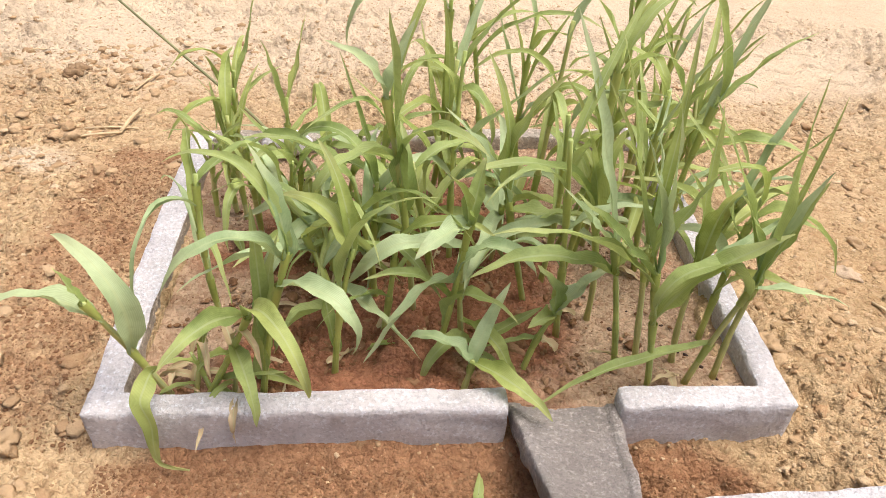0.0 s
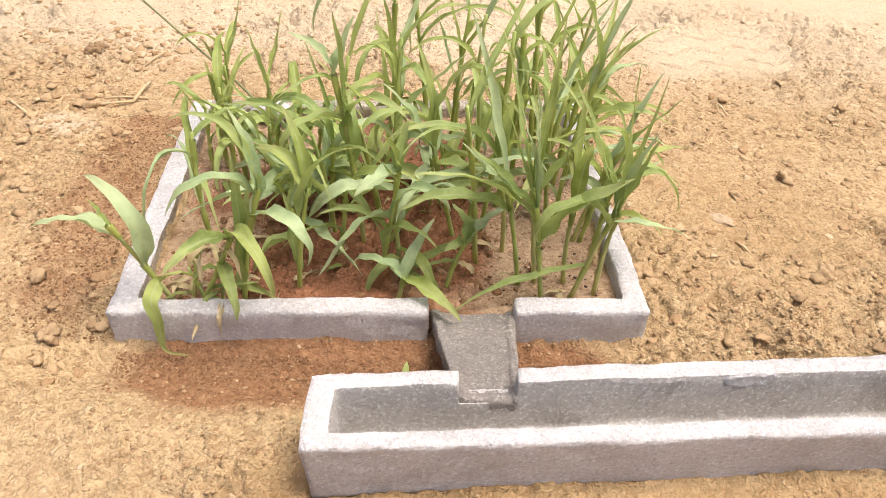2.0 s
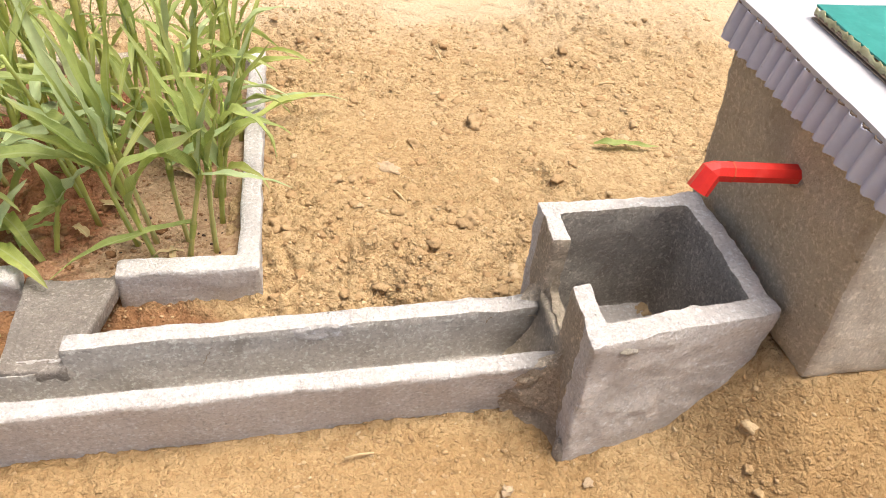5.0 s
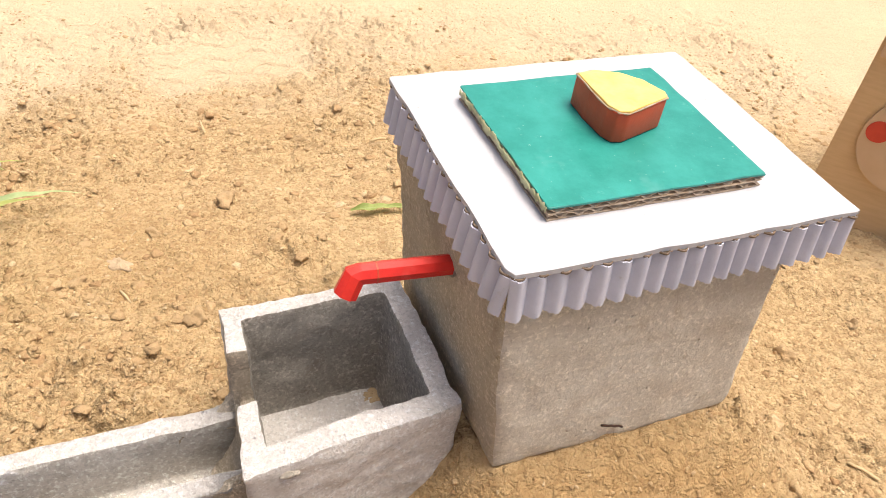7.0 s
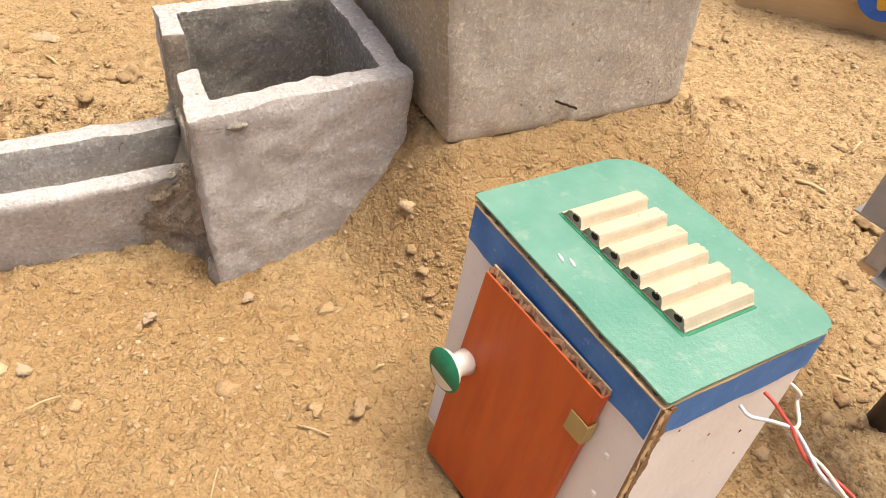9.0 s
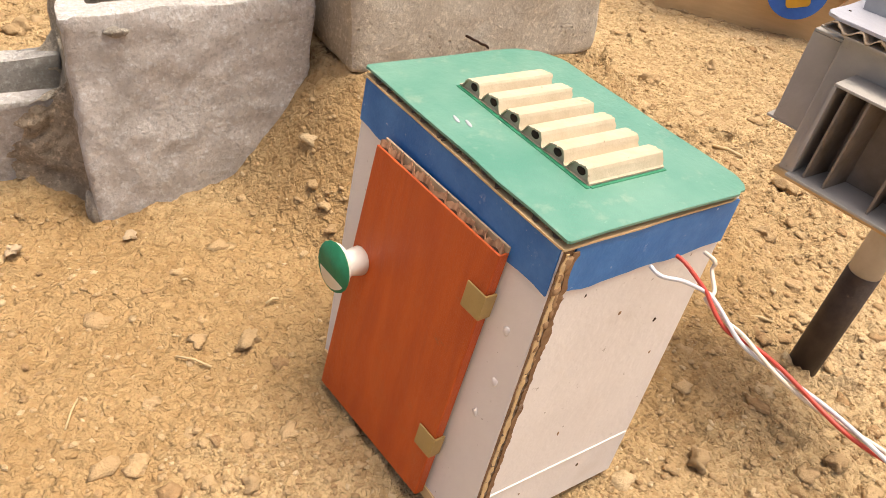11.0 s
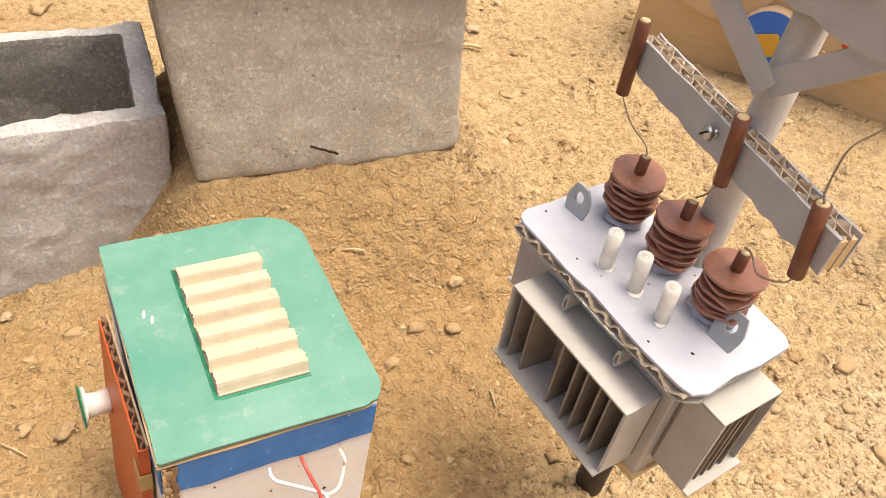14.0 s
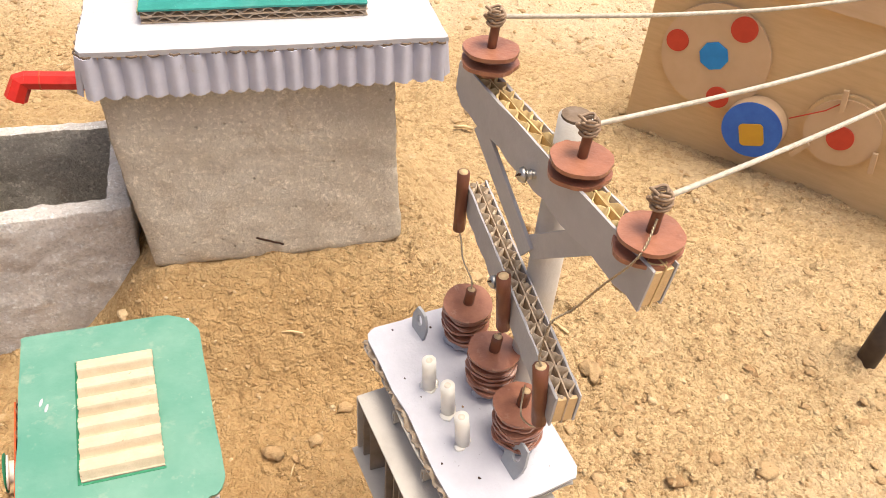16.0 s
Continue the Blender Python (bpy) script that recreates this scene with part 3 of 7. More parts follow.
def ground_z(x, y):
    """Height of the earth, without its crumbs."""
    x, y = np.asarray(x, float), np.asarray(y, float)
    a, b = np.clip(x, -0.4, 0.95), np.clip(y, -0.12, 0.52)
    z = 0.0484 * a + 0.0839 * b - 0.0410 * a * a - 0.1985 * b * b - 0.0603 * a * b - 0.0102
    # the heap on which the tank stands
    u = (x - TANK_C.x) * math.cos(TANK_A) + (y - TANK_C.y) * math.sin(TANK_A)
    v = -(x - TANK_C.x) * math.sin(TANK_A) + (y - TANK_C.y) * math.cos(TANK_A)
    left = np.maximum(-0.058 - u, 0) * 1.5
    d = np.hypot(np.maximum(u - 0.061, 0) + left, np.maximum(np.abs(v) - 0.052, 0))
    z = z + 0.0505 * (1 - smooth01(d / 0.085)) ** 1.1 * (1 - 0.45 * smooth01((v - 0.03) / 0.05))
    # dips at the basin's front foot and round the pole's foot
    z = z - 0.006 * np.exp(-((x - 0.327) / 0.026) ** 2 - ((y - 0.099) / 0.022) ** 2)
    z = z - 0.004 * np.exp(-((x - 0.58) / 0.02) ** 2 - ((y + 0.045) / 0.02) ** 2)
    # earth drawn up against the front of the bed and dug out before it
    z = z - 0.017 * np.exp(-((y - 0.188) / 0.032) ** 2) * (1 - smooth01((np.abs(x - 0.01) - 0.15) / 0.06))
    return z


def worley(x, y, scale, seed):
    """Distance to the nearest of scattered points, and that point's own random number."""
    u, v = x * scale + 500.0, y * scale + 500.0
    iu, iv = np.floor(u).astype(np.int64), np.floor(v).astype(np.int64)
    best = np.full(u.shape, 9.0)
    own = np.zeros(u.shape)
    for dx in (-1, 0, 1):
        for dy in (-1, 0, 1):
            cu, cv = iu + dx, iv + dy
            px, py = cu + hash01(cu, cv, 1, seed), cv + hash01(cu, cv, 2, seed)
            d = np.hypot(u - px, v - py)
            near = d < best
            best = np.where(near, d, best)
            own = np.where(near, hash01(cu, cv, 3, seed), own)
    return best, own


def swept(x, y):
    """1 on the smoother earth before the trough, 0 elsewhere."""
    return smooth01((y + 0.60) / 0.3) * smooth01((0.145 - y) / 0.04) * smooth01((0.36 - x) / 0.05) * smooth01((x + 0.06) / 0.06)


def relief(x, y):
    """Crumbs, lumps and drifts of the loose earth."""
    p = np.stack([x, y, np.zeros_like(x)], 1)
    z = 0.0026 * vnoise(p, 9, 3) + 0.0013 * vnoise(p, 34, 4)
    rough = np.clip(0.55 + 0.6 * vnoise(p, 11, 8) + 0.3 * vnoise(p, 37, 10), 0.12, 1.15)
    wx = x + 0.0030 * vnoise(p, 120, 15) + 0.0014 * vnoise(p, 300, 17)
    wy = y + 0.0030 * vnoise(p, 120, 16) + 0.0014 * vnoise(p, 300, 18)
    rough = rough * (1.3 - 0.45 * smooth01((x - 0.30) / 0.35)) * (1 - 0.2 * smooth01((x - 0.10) / 0.15) * smooth01((0.15 - y) / 0.08)) + 0.15
    rough = rough * (1 - 0.55 * swept(x, y))
    for scale, amp, share, seed in ((150.0, 0.0026, 0.50, 22), (84.0, 0.0052, 0.34, 23), (46.0, 0.0080, 0.13, 24), (27.0, 0.0085, 0.04, 25)):
        d, own = worley(wx, wy, scale, seed)
        dome = np.clip(1.15 - (d / 0.60) ** 1.4, 0, 0.85) * (0.75 + 0.5 * vnoise(p, 210, seed + 9))
        z += amp * dome * np.where(own < share, 0.35 + 0.65 * own / share, 0.0) * rough
    # close-packed crumbs
    q = np.stack([wx, wy, np.zeros_like(x)], 1)
    z += (0.0021 * np.abs(vnoise(q, 105, 7)) + 0.0021 * np.abs(vnoise(q, 210, 19)) + 0.0014 * np.abs(vnoise(p, 390, 29))) * rough
    # small drifts where the earth was raked
    z += 0.0012 * vnoise(np.stack([x * 0.4 + y * 0.2, y * 1.4, np.zeros_like(x)], 1), 60, 9)
    return z * (1 - smooth01((y - 0.68) / 0.12))


def grid_axis(lo, hi, step, far):
    core = list(np.arange(lo, hi + step / 2, step))
    out, s, a = [], step, lo
    while a > -far:
        s *= 1.06 if s < 0.02 else 1.35
        a -= s
        out.append(a)
    left = out[::-1]
    out, s, a = [], step, hi
    while a < far:
        s *= 1.06 if s < 0.02 else 1.35
        a += s
        out.append(a)
    return np.array(left + core + out)


def build_ground():
    gx, gy = grid_axis(-0.46, 1.00, 0.0014, 150), grid_axis(-0.14, 0.72, 0.0014, 150)
    xx, yy = np.meshgrid(gx, gy)
    x, y = xx.ravel(), yy.ravel()
    near = np.exp(-np.maximum(0, np.hypot(x - 0.3, y - 0.3) - 1.2))
    z = ground_z(x, y) + relief(x, y) * near
    # a tyre's zigzag print in the dust
    tx, ty = (x - TREAD[0]) * 0.97 + (y - TREAD[1]) * 0.24, -(x - TREAD[0]) * 0.24 + (y - TREAD[1]) * 0.97
    zig = np.abs(((ty + np.abs(((tx / 0.05) % 1.0) - 0.5) * 0.03) / 0.028) % 1.0 - 0.5)
    window = (1 - smooth01((np.abs(tx) - 0.05) / 0.05)) * (1 - smooth01((np.abs(ty) - 0.03) / 0.04))
    z = ground_z(x, y) + (z - ground_z(x, y)) * (1 - 0.75 * window)
    z = z - 0.0032 * window * (1 - smooth01(zig / 0.15))
    n1, n2 = len(gx), len(gy)
    # the earth lies lower under the bed, the trough and the basin
    inside = (x > -0.12) & (x < 0.15) & (y > 0.222) & (y < 0.435)
    z = np.where(inside, z - 0.012, z)
    z = np.where(in_quad(x, y, BASIN, 0.004) | in_quad(x, y, TROUGH, 0.004) | in_quad(x, y, TANK, 0.006), np.minimum(z, 0.002) - 0.004, z)
    idx = np.arange(n1 * n2).reshape(n2, n1)
    faces = np.stack([idx[:-1, :-1], idx[:-1, 1:], idx[1:, 1:], idx[1:, :-1]], -1).reshape(-1, 4)
    me = bpy.data.meshes.new("ground")
    me.vertices.add(n1 * n2)
    me.vertices.foreach_set("co", np.stack([x, y, z], 1).astype(np.float32).ravel())
    me.loops.add(len(faces) * 4)
    me.loops.foreach_set("vertex_index", faces.astype(np.int32).ravel())
    me.polygons.add(len(faces))
    me.polygons.foreach_set("loop_start", np.arange(0, len(faces) * 4, 4, dtype=np.int32))
    me.polygons.foreach_set("use_smooth", np.ones(len(faces), dtype=bool))
    me.update(calc_edges=True)
    # freshly dug reddish earth along the bed, and bleached dusty patches
    dl = np.maximum(np.abs(y - 0.33) - 0.10, 0) * 1.2 + np.maximum(np.abs(x + 0.175) - 0.015, 0)
    df = np.maximum(np.abs(x - 0.02) - 0.11, 0) * 0.6 + np.maximum(np.abs(y - 0.183) - 0.012, 0)
    damp = np.exp(-(dl / 0.028) ** 2) * 0.45 + np.exp(-(df / 0.022) ** 2) * 0.85
    pale = 0.75 * smooth01((y - 0.45) / 0.35) * smooth01((0.35 - x) / 0.3) + 0.9 * np.exp(-(((x + 0.245) / 0.035) ** 2 + ((y - 0.415) / 0.018) ** 2))
    pale = pale + 0.2 * window
    # paler to the back and right: haze and brightness put into the soil's tone
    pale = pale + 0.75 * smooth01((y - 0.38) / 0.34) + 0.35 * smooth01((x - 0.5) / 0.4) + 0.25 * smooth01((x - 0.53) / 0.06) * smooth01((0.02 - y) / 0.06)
    # browner earth round the basin, the house and the pole
    deep = 1.0 * np.exp(-((((x - 0.455) / 0.17) ** 2 + ((y - 0.04) / 0.085) ** 2) ** 1.3)) + 0.58 * swept(x, y) + 0.4 * np.exp(-((x + 0.02) / 0.13) ** 2 - ((y - 0.055) / 0.07) ** 2) + 0.5 * np.exp(-((x - 0.27) / 0.11) ** 2 - ((y - 0.33) / 0.13) ** 2) + 0.5 * np.exp(-((x - 0.515) / 0.06) ** 2 - ((y - 0.01) / 0.09) ** 2)
    # further off the ground is evenly dry
    far = smooth01((np.hypot(x - 0.3, y - 0.3) - 0.75) / 1.5)
    pale, deep = pale * (1 - far) + 0.45 * far, deep * (1 - far)
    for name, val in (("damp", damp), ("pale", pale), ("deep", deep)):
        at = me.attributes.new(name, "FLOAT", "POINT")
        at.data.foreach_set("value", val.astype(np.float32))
    me.materials.append(SOIL)
    ob = new("ground", me)
    tagged(ob, "dry sandy tan earth with crumbs and raked drifts", "ground", kind="structure")
    return ob


build_ground()

# ---- the planted bed ----
BW, BD, WALL = 0.308, 0.243, 0.0135


def bed_solid(x, y, z):
    ring = x < WALL + 0.002 or x > BW - WALL or y < WALL - 0.001 or y > BD - WALL
    gap = y < WALL + 0.003 and 0.182 < x < 0.231
    return ring and not gap


def bed_inner(x, y):
    """Which of the four inner faces of the frame a place belongs to."""
    return "inner_face:" + min((x, "a"), (BW - x, "b"), (y, "c"), (BD - y, "d"))[1]


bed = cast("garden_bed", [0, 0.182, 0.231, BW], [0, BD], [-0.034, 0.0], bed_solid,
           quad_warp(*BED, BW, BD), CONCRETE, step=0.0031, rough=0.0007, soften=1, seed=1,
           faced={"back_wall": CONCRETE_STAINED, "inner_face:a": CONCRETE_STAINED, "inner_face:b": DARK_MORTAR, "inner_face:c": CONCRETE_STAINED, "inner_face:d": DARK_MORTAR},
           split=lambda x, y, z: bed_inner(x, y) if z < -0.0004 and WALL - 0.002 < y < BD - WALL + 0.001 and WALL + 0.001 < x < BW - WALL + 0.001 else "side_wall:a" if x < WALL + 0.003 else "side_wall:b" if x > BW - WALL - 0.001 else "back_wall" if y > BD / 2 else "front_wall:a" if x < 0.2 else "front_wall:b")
tagged(bed, "low grey concrete frame of a planted bed", "garden bed")
lump("rounded_lump", (-0.083, 0.4265, 0.0035), 0.0115, CONCRETE, bed, 26, (1.5, 0.8, 0.75), "rounded lump of concrete", 4, 0.15)


def bed_soil():
    n1, n2 = 210, 168
    a, b = np.meshgrid(np.linspace(0.03, 0.97, n1), np.linspace(0.012, 0.965, n2))
    a, b = a.ravel(), b.ravel()
    c = [(1 - a) * (1 - b), a * (1 - b), a * b, (1 - a) * b]
    x, y, top = [sum(k * q[i] for k, q in zip(c, BED)) for i in range(3)]
    p = np.stack([x, y, np.zeros_like(x)], 1)
    dug = np.exp(-(((x - 0.0) / 0.075) ** 2 + ((y - 0.30) / 0.085) ** 2) ** 1.5)
    dug = np.maximum(dug, 0.9 * np.exp(-(((x + 0.005) / 0.055) ** 2 + ((y - 0.235) / 0.03) ** 2)))
    dug = np.clip(dug + 0.45 * vnoise(p, 28, 17) * (dug > 0.02) + 0.35 * np.maximum(vnoise(p, 22, 18), 0), 0, 1)
    z = top - 0.0115 + 0.0012 * vnoise(p, 25, 11) + 0.0004 * vnoise(p, 180, 12)
    z += dug * (0.0055 * np.maximum(vnoise(p, 60, 13), -0.3) + 0.0052 * np.abs(vnoise(p, 130, 14)) + 0.0034 * np.abs(vnoise(p, 300, 15)) + 0.001)
    z -= 0.006 * smooth01((0.05 - b) / 0.04)
    idx = np.arange(n1 * n2).reshape(n2, n1)
    faces = np.stack([idx[:-1, :-1], idx[:-1, 1:], idx[1:, 1:], idx[1:, :-1]], -1).reshape(-1, 4)
    ob = obj("bed_soil", np.stack([x, y, z], 1).tolist(), faces.tolist(), BED_SOIL)
    at = ob.data.attributes.new("damp", "FLOAT", "POINT")
    at.data.foreach_set("value", (dug * 1.0).astype(np.float32))
    at = ob.data.attributes.new("pale", "FLOAT", "POINT")
    at.data.foreach_set("value", np.zeros(len(x), dtype=np.float32))
    return tagged(ob, "damp reddish soil in the bed with smooth sandy margins", "soil", kind="structure")


bed_soil()


def soil_top(x, y):
    """Height of the soil in the bed."""
    a = (x + 0.1335) / 0.308
    b = (y - 0.208) / 0.243
    z0 = BED[0][2] * (1 - a) + BED[1][2] * a
    z1 = BED[3][2] * (1 - a) + BED[2][2] * a
    return z0 * (1 - b) + z1 * b - 0.0115


# ---- chute, trough and basin ----
def chute_solid(x, y, z):
    rim = x < 0.0045 or x > 0.0335
    return z < 0.010 or (rim and z < 0.0125)


chute = cast("concrete_chute", [0, 0.0045, 0.0335, 0.038], [0, 0.083], [0, 0.010, 0.0125], chute_solid,
             quad_warp((0.0630, 0.1385, 0.0185), (0.0928, 0.1405, 0.0185), (0.0990, 0.2215, -0.0045), (0.0478, 0.2195, -0.0055), 0.038, 0.083),
             CHUTE_MAT, step=0.0024, rough=0.0008, soften=2, seed=4,
             split=lambda x, y, z: "rim:a" if x < 0.0046 else "rim:b" if x > 0.0334 else "channel")
tagged(chute, "rough grey concrete water chute between the trough and the bed", "chute")

TW, TD, TH = 0.328, 0.0455, 0.045


def trough_solid(x, y, z):
    if z < 0.011:
        return True
    wall = x < 0.0125 or y < 0.0095 or y > TD - 0.0098
    if y > TD - 0.0098 and 0.0715 < x < 0.1 and z > 0.031:
        return False
    return wall


def trough_warp():
    q = quad_warp(*[(a, b, -0.005) for a, b, _ in TROUGH], TW, TD)

    def warp(x, y, z):
        px, py, pz = q(x, y, z)
        k = 1 - min(1, z / TH)
        return px + 0.004 * k * (1 - x / TW), py + 0.004 * k * (1 - 2 * y / TD), pz + 0.002 * x / TW
    return warp


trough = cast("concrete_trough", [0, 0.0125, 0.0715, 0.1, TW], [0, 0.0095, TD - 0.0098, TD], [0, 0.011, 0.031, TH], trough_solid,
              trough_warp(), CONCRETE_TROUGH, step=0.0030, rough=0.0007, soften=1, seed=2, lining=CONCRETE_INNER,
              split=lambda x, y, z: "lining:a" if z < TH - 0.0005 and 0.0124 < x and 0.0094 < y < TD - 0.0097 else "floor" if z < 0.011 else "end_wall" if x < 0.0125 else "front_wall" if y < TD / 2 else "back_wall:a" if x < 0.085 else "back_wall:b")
tagged(trough, "long narrow grey concrete water trough with a crack inside", "trough")


# the hairline crack in the trough's far inner wall
crack_path = [(0.1590 - 0.0007 * i + 0.0006 * math.sin(i * 2.7), 0.1494 - 0.00021 * i, 0.0390 - 0.0018 * i) for i in range(10)]
tube_part("crack", crack_path, 0.00025, DARK_MORTAR, trough, "dark hairline crack", 5)
lump("mortar_patch", (0.098, 0.1455, 0.022), 0.008, CONCRETE_WET, trough, 21, (0.9, 0.35, 1.1), "dark rough mortar")
lump("mortar_patch", (0.108, 0.1462, 0.0150), 0.006, CONCRETE_WET, trough, 22, (1.6, 0.35, 0.8), "dark rough mortar")

BSW, BSD, BSH = 0.095, 0.0885, 0.0892


BASIN_FLOOR = 0.0155


def basin_solid(x, y, z):
    if z < BASIN_FLOOR:
        return True
    wall = x < 0.0105 or x > BSW - 0.0118 or y < 0.0122 or y > BSD - 0.0095
    if x < 0.0105 and 0.0345 < y < 0.0610 and z > 0.053:
        return False
    return wall


def basin_warp():
    q = quad_warp(*[(a, b, -0.004) for a, b, _ in BASIN], BSW, BSD)

    def warp(x, y, z):
        px, py, pz = q(x, y, z)
        k = 1 - min(1, z / BSH)
        return px + 0.003 * k * (1 - 2 * x / BSW), py - 0.004 * k, pz
    return warp


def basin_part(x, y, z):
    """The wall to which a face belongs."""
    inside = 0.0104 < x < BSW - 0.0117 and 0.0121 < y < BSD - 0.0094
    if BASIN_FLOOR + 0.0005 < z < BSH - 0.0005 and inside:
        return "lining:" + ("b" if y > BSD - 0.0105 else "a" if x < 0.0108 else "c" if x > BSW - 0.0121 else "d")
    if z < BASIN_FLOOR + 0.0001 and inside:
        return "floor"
    if z > BSH - 0.0005:
        return "rim"
    return "front_wall" if y < 0.0126 else "back_wall" if y > BSD - 0.0101 else "side_wall:a" if x < BSW / 2 else "side_wall:b"


# the left wall's stained render is browner, with its shade in the colour too
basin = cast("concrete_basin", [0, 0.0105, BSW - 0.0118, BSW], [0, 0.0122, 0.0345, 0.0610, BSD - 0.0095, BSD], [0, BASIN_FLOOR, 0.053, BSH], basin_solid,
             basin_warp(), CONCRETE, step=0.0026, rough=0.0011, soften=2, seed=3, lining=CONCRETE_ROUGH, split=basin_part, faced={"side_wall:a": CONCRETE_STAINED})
tagged(basin, "square grey concrete catch basin with an outlet notch", "basin")


def smear(name, o, u, v, width, height, thick, mat, parent, seed, label, ragged=0.35, n=44):
    """A trowelled patch on a flat face: thick in the middle, with a ragged outline. u and v span the face, their cross product points out of it."""
    o, u, v = Vector(o), Vector(u).normalized(), Vector(v).normalized()
    out = u.cross(v).normalized()
    k = max(6, int(n * height / width))
    a, b = [q.ravel() for q in np.meshgrid(np.linspace(-1.15, 1.15, n), np.linspace(-1.15, 1.15, k))]
    p = np.stack([a * width / 2, b * height / 2, np.zeros_like(a)], 1)
    body = 1 - (np.abs(a) ** 3 + np.abs(b) ** 3) + ragged * (vnoise(p, 90, seed) + 0.7 * vnoise(p, 260, seed + 1))
    lift = thick * smooth01(body / 0.35) * (1 + 0.5 * vnoise(p, 150, seed + 2) + 0.35 * vnoise(p, 420, seed + 3)) - 0.0005
    pts = [o + u * float(x) + v * float(y) + out * float(h) for x, y, h in zip(p[:, 0], p[:, 1], lift)]
    idx = np.arange(n * k).reshape(k, n)
    faces = [f for f in np.stack([idx[:-1, :-1], idx[:-1, 1:], idx[1:, 1:], idx[1:, :-1]], -1).reshape(-1, 4).tolist() if max(body[i] for i in f) > -0.05]
    return obj(name, pts, faces, mat, parent, label)


def fillet(name, rails, mat, parent, seed, label, rough=0.0012, across=14, between=9):
    """A mortar fillet between two rails: a hollow curve from each point of the first to its fellow on the second."""
    A, B = np.array([r[0] for r in rails]), np.array([r[1] for r in rails])
    at = np.linspace(0, len(rails) - 1, (len(rails) - 1) * between + 1)
    A, B = [np.stack([np.interp(at, range(len(rails)), q[:, c]) for c in range(3)], 1) for q in (A, B)]
    for _ in range(6):
        for q in (A, B):
            q[1:-1] = 0.5 * q[1:-1] + 0.25 * (q[2:] + q[:-2])
    C = np.stack([A[:, 0], B[:, 1], B[:, 2]], 1) * 0.55 + (A + B) * 0.225
    rows = []
    for t in np.linspace(0, 1, across):
        rows.append(A * (1 - t) ** 2 + C * 2 * t * (1 - t) + B * t * t)
    p = np.concatenate(rows)
    for c in range(3):
        p[:, c] += rough * (vnoise(p, 110, seed + c) + 0.8 * vnoise(p, 280, seed + 4 + c) + 0.4 * vnoise(p, 600, seed + 8 + c))
    m = len(at)
    idx = np.arange(m * across).reshape(across, m)
    faces = np.stack([idx[:-1, :-1], idx[:-1, 1:], idx[1:, 1:], idx[1:, :-1]], -1).reshape(-1, 4).tolist()
    return obj(name, p.tolist(), faces, mat, parent, label)


# the mortar that joins trough and basin, from its foot in front over the trough's rims to the back
fillet("mortar_joint", [((0.3285, 0.1040, 0.012), (0.3235, 0.1060, -0.008)), ((0.3275, 0.1110, 0.030), (0.3120, 0.1215, -0.006)), ((0.3268, 0.1190, 0.040), (0.3000, 0.1270, 0.006)),
                        ((0.3262, 0.1250, 0.047), (0.2955, 0.1288, 0.019)), ((0.3256, 0.1285, 0.052), (0.2985, 0.1288, 0.033)), ((0.3252, 0.1315, 0.0535), (0.3060, 0.1305, 0.0405))],
       DARK_MORTAR, basin, 131, "dark brown rough mortar joint", 0.0017, 18, 14)
fillet("mortar_joint", [((0.3256, 0.1290, 0.0535), (0.3050, 0.1290, 0.0405)), ((0.3252, 0.1345, 0.0540), (0.3070, 0.1345, 0.0405)), ((0.3246, 0.1400, 0.052), (0.3060, 0.1400, 0.008)), ((0.3235, 0.1560, 0.050), (0.3040, 0.1560, 0.006)),
                        ((0.3225, 0.1680, 0.055), (0.3050, 0.1680, 0.008)), ((0.3220, 0.1730, 0.060), (0.3030, 0.1730, 0.0405)), ((0.3210, 0.1820, 0.052), (0.3080, 0.1810, 0.034)), ((0.3190, 0.1930, 0.022), (0.3100, 0.1900, -0.002))],
       CONCRETE_STAINED, basin, 151, "brown rough mortar joint", 0.0013)
smear("plaster_patch", (0.2110, 0.1550, 0.0372), (0.993, 0.115, 0), (0, 0, 1), 0.030, 0.0095, 0.0012, CONCRETE, trough, 145, "pale raised patch of plaster", 0.35, 60)
smear("mortar_patch", (0.3070, 0.1660, 0.0240), (-0.995, -0.11, 0), (0, 0, 1), 0.034, 0.027, 0.0035, DARK_MORTAR, basin, 142, "dark brown wet mortar")
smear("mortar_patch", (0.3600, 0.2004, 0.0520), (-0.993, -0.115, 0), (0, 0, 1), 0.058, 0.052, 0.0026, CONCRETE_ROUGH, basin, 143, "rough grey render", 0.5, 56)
lump("foot", (0.3262, 0.1068, 0.002), 0.0070, CONCRETE_WET, basin, 34, (0.55, 0.50, 1.5), "pointed mortar foot", 4, 0.3)
lump("chip", (0.341, 0.1092, 0.079), 0.0028, CONCRETE_WET, basin, 36, (1.4, 0.7, 0.7), "dark chipped spot")
heap = thing("soil_heap", Matrix.Translation((0.3930, 0.1915, 0.0117)), "small heap of tan soil on the basin floor", "soil heap")
for k in range(14):
    rad = 0.0017 * math.sqrt(k)
    lump("crumb", (rad * math.cos(k * 2.4), 0.8 * rad * math.sin(k * 2.4), 0.0006), 0.0026 - 0.0001 * k, CRUMB, heap, 370 + k, (1.0, 0.8, 0.55), "", 2, 0.6)


# ---- the tank ----
TKW, TKD, TKH = 0.1295, 0.1138, 0.111


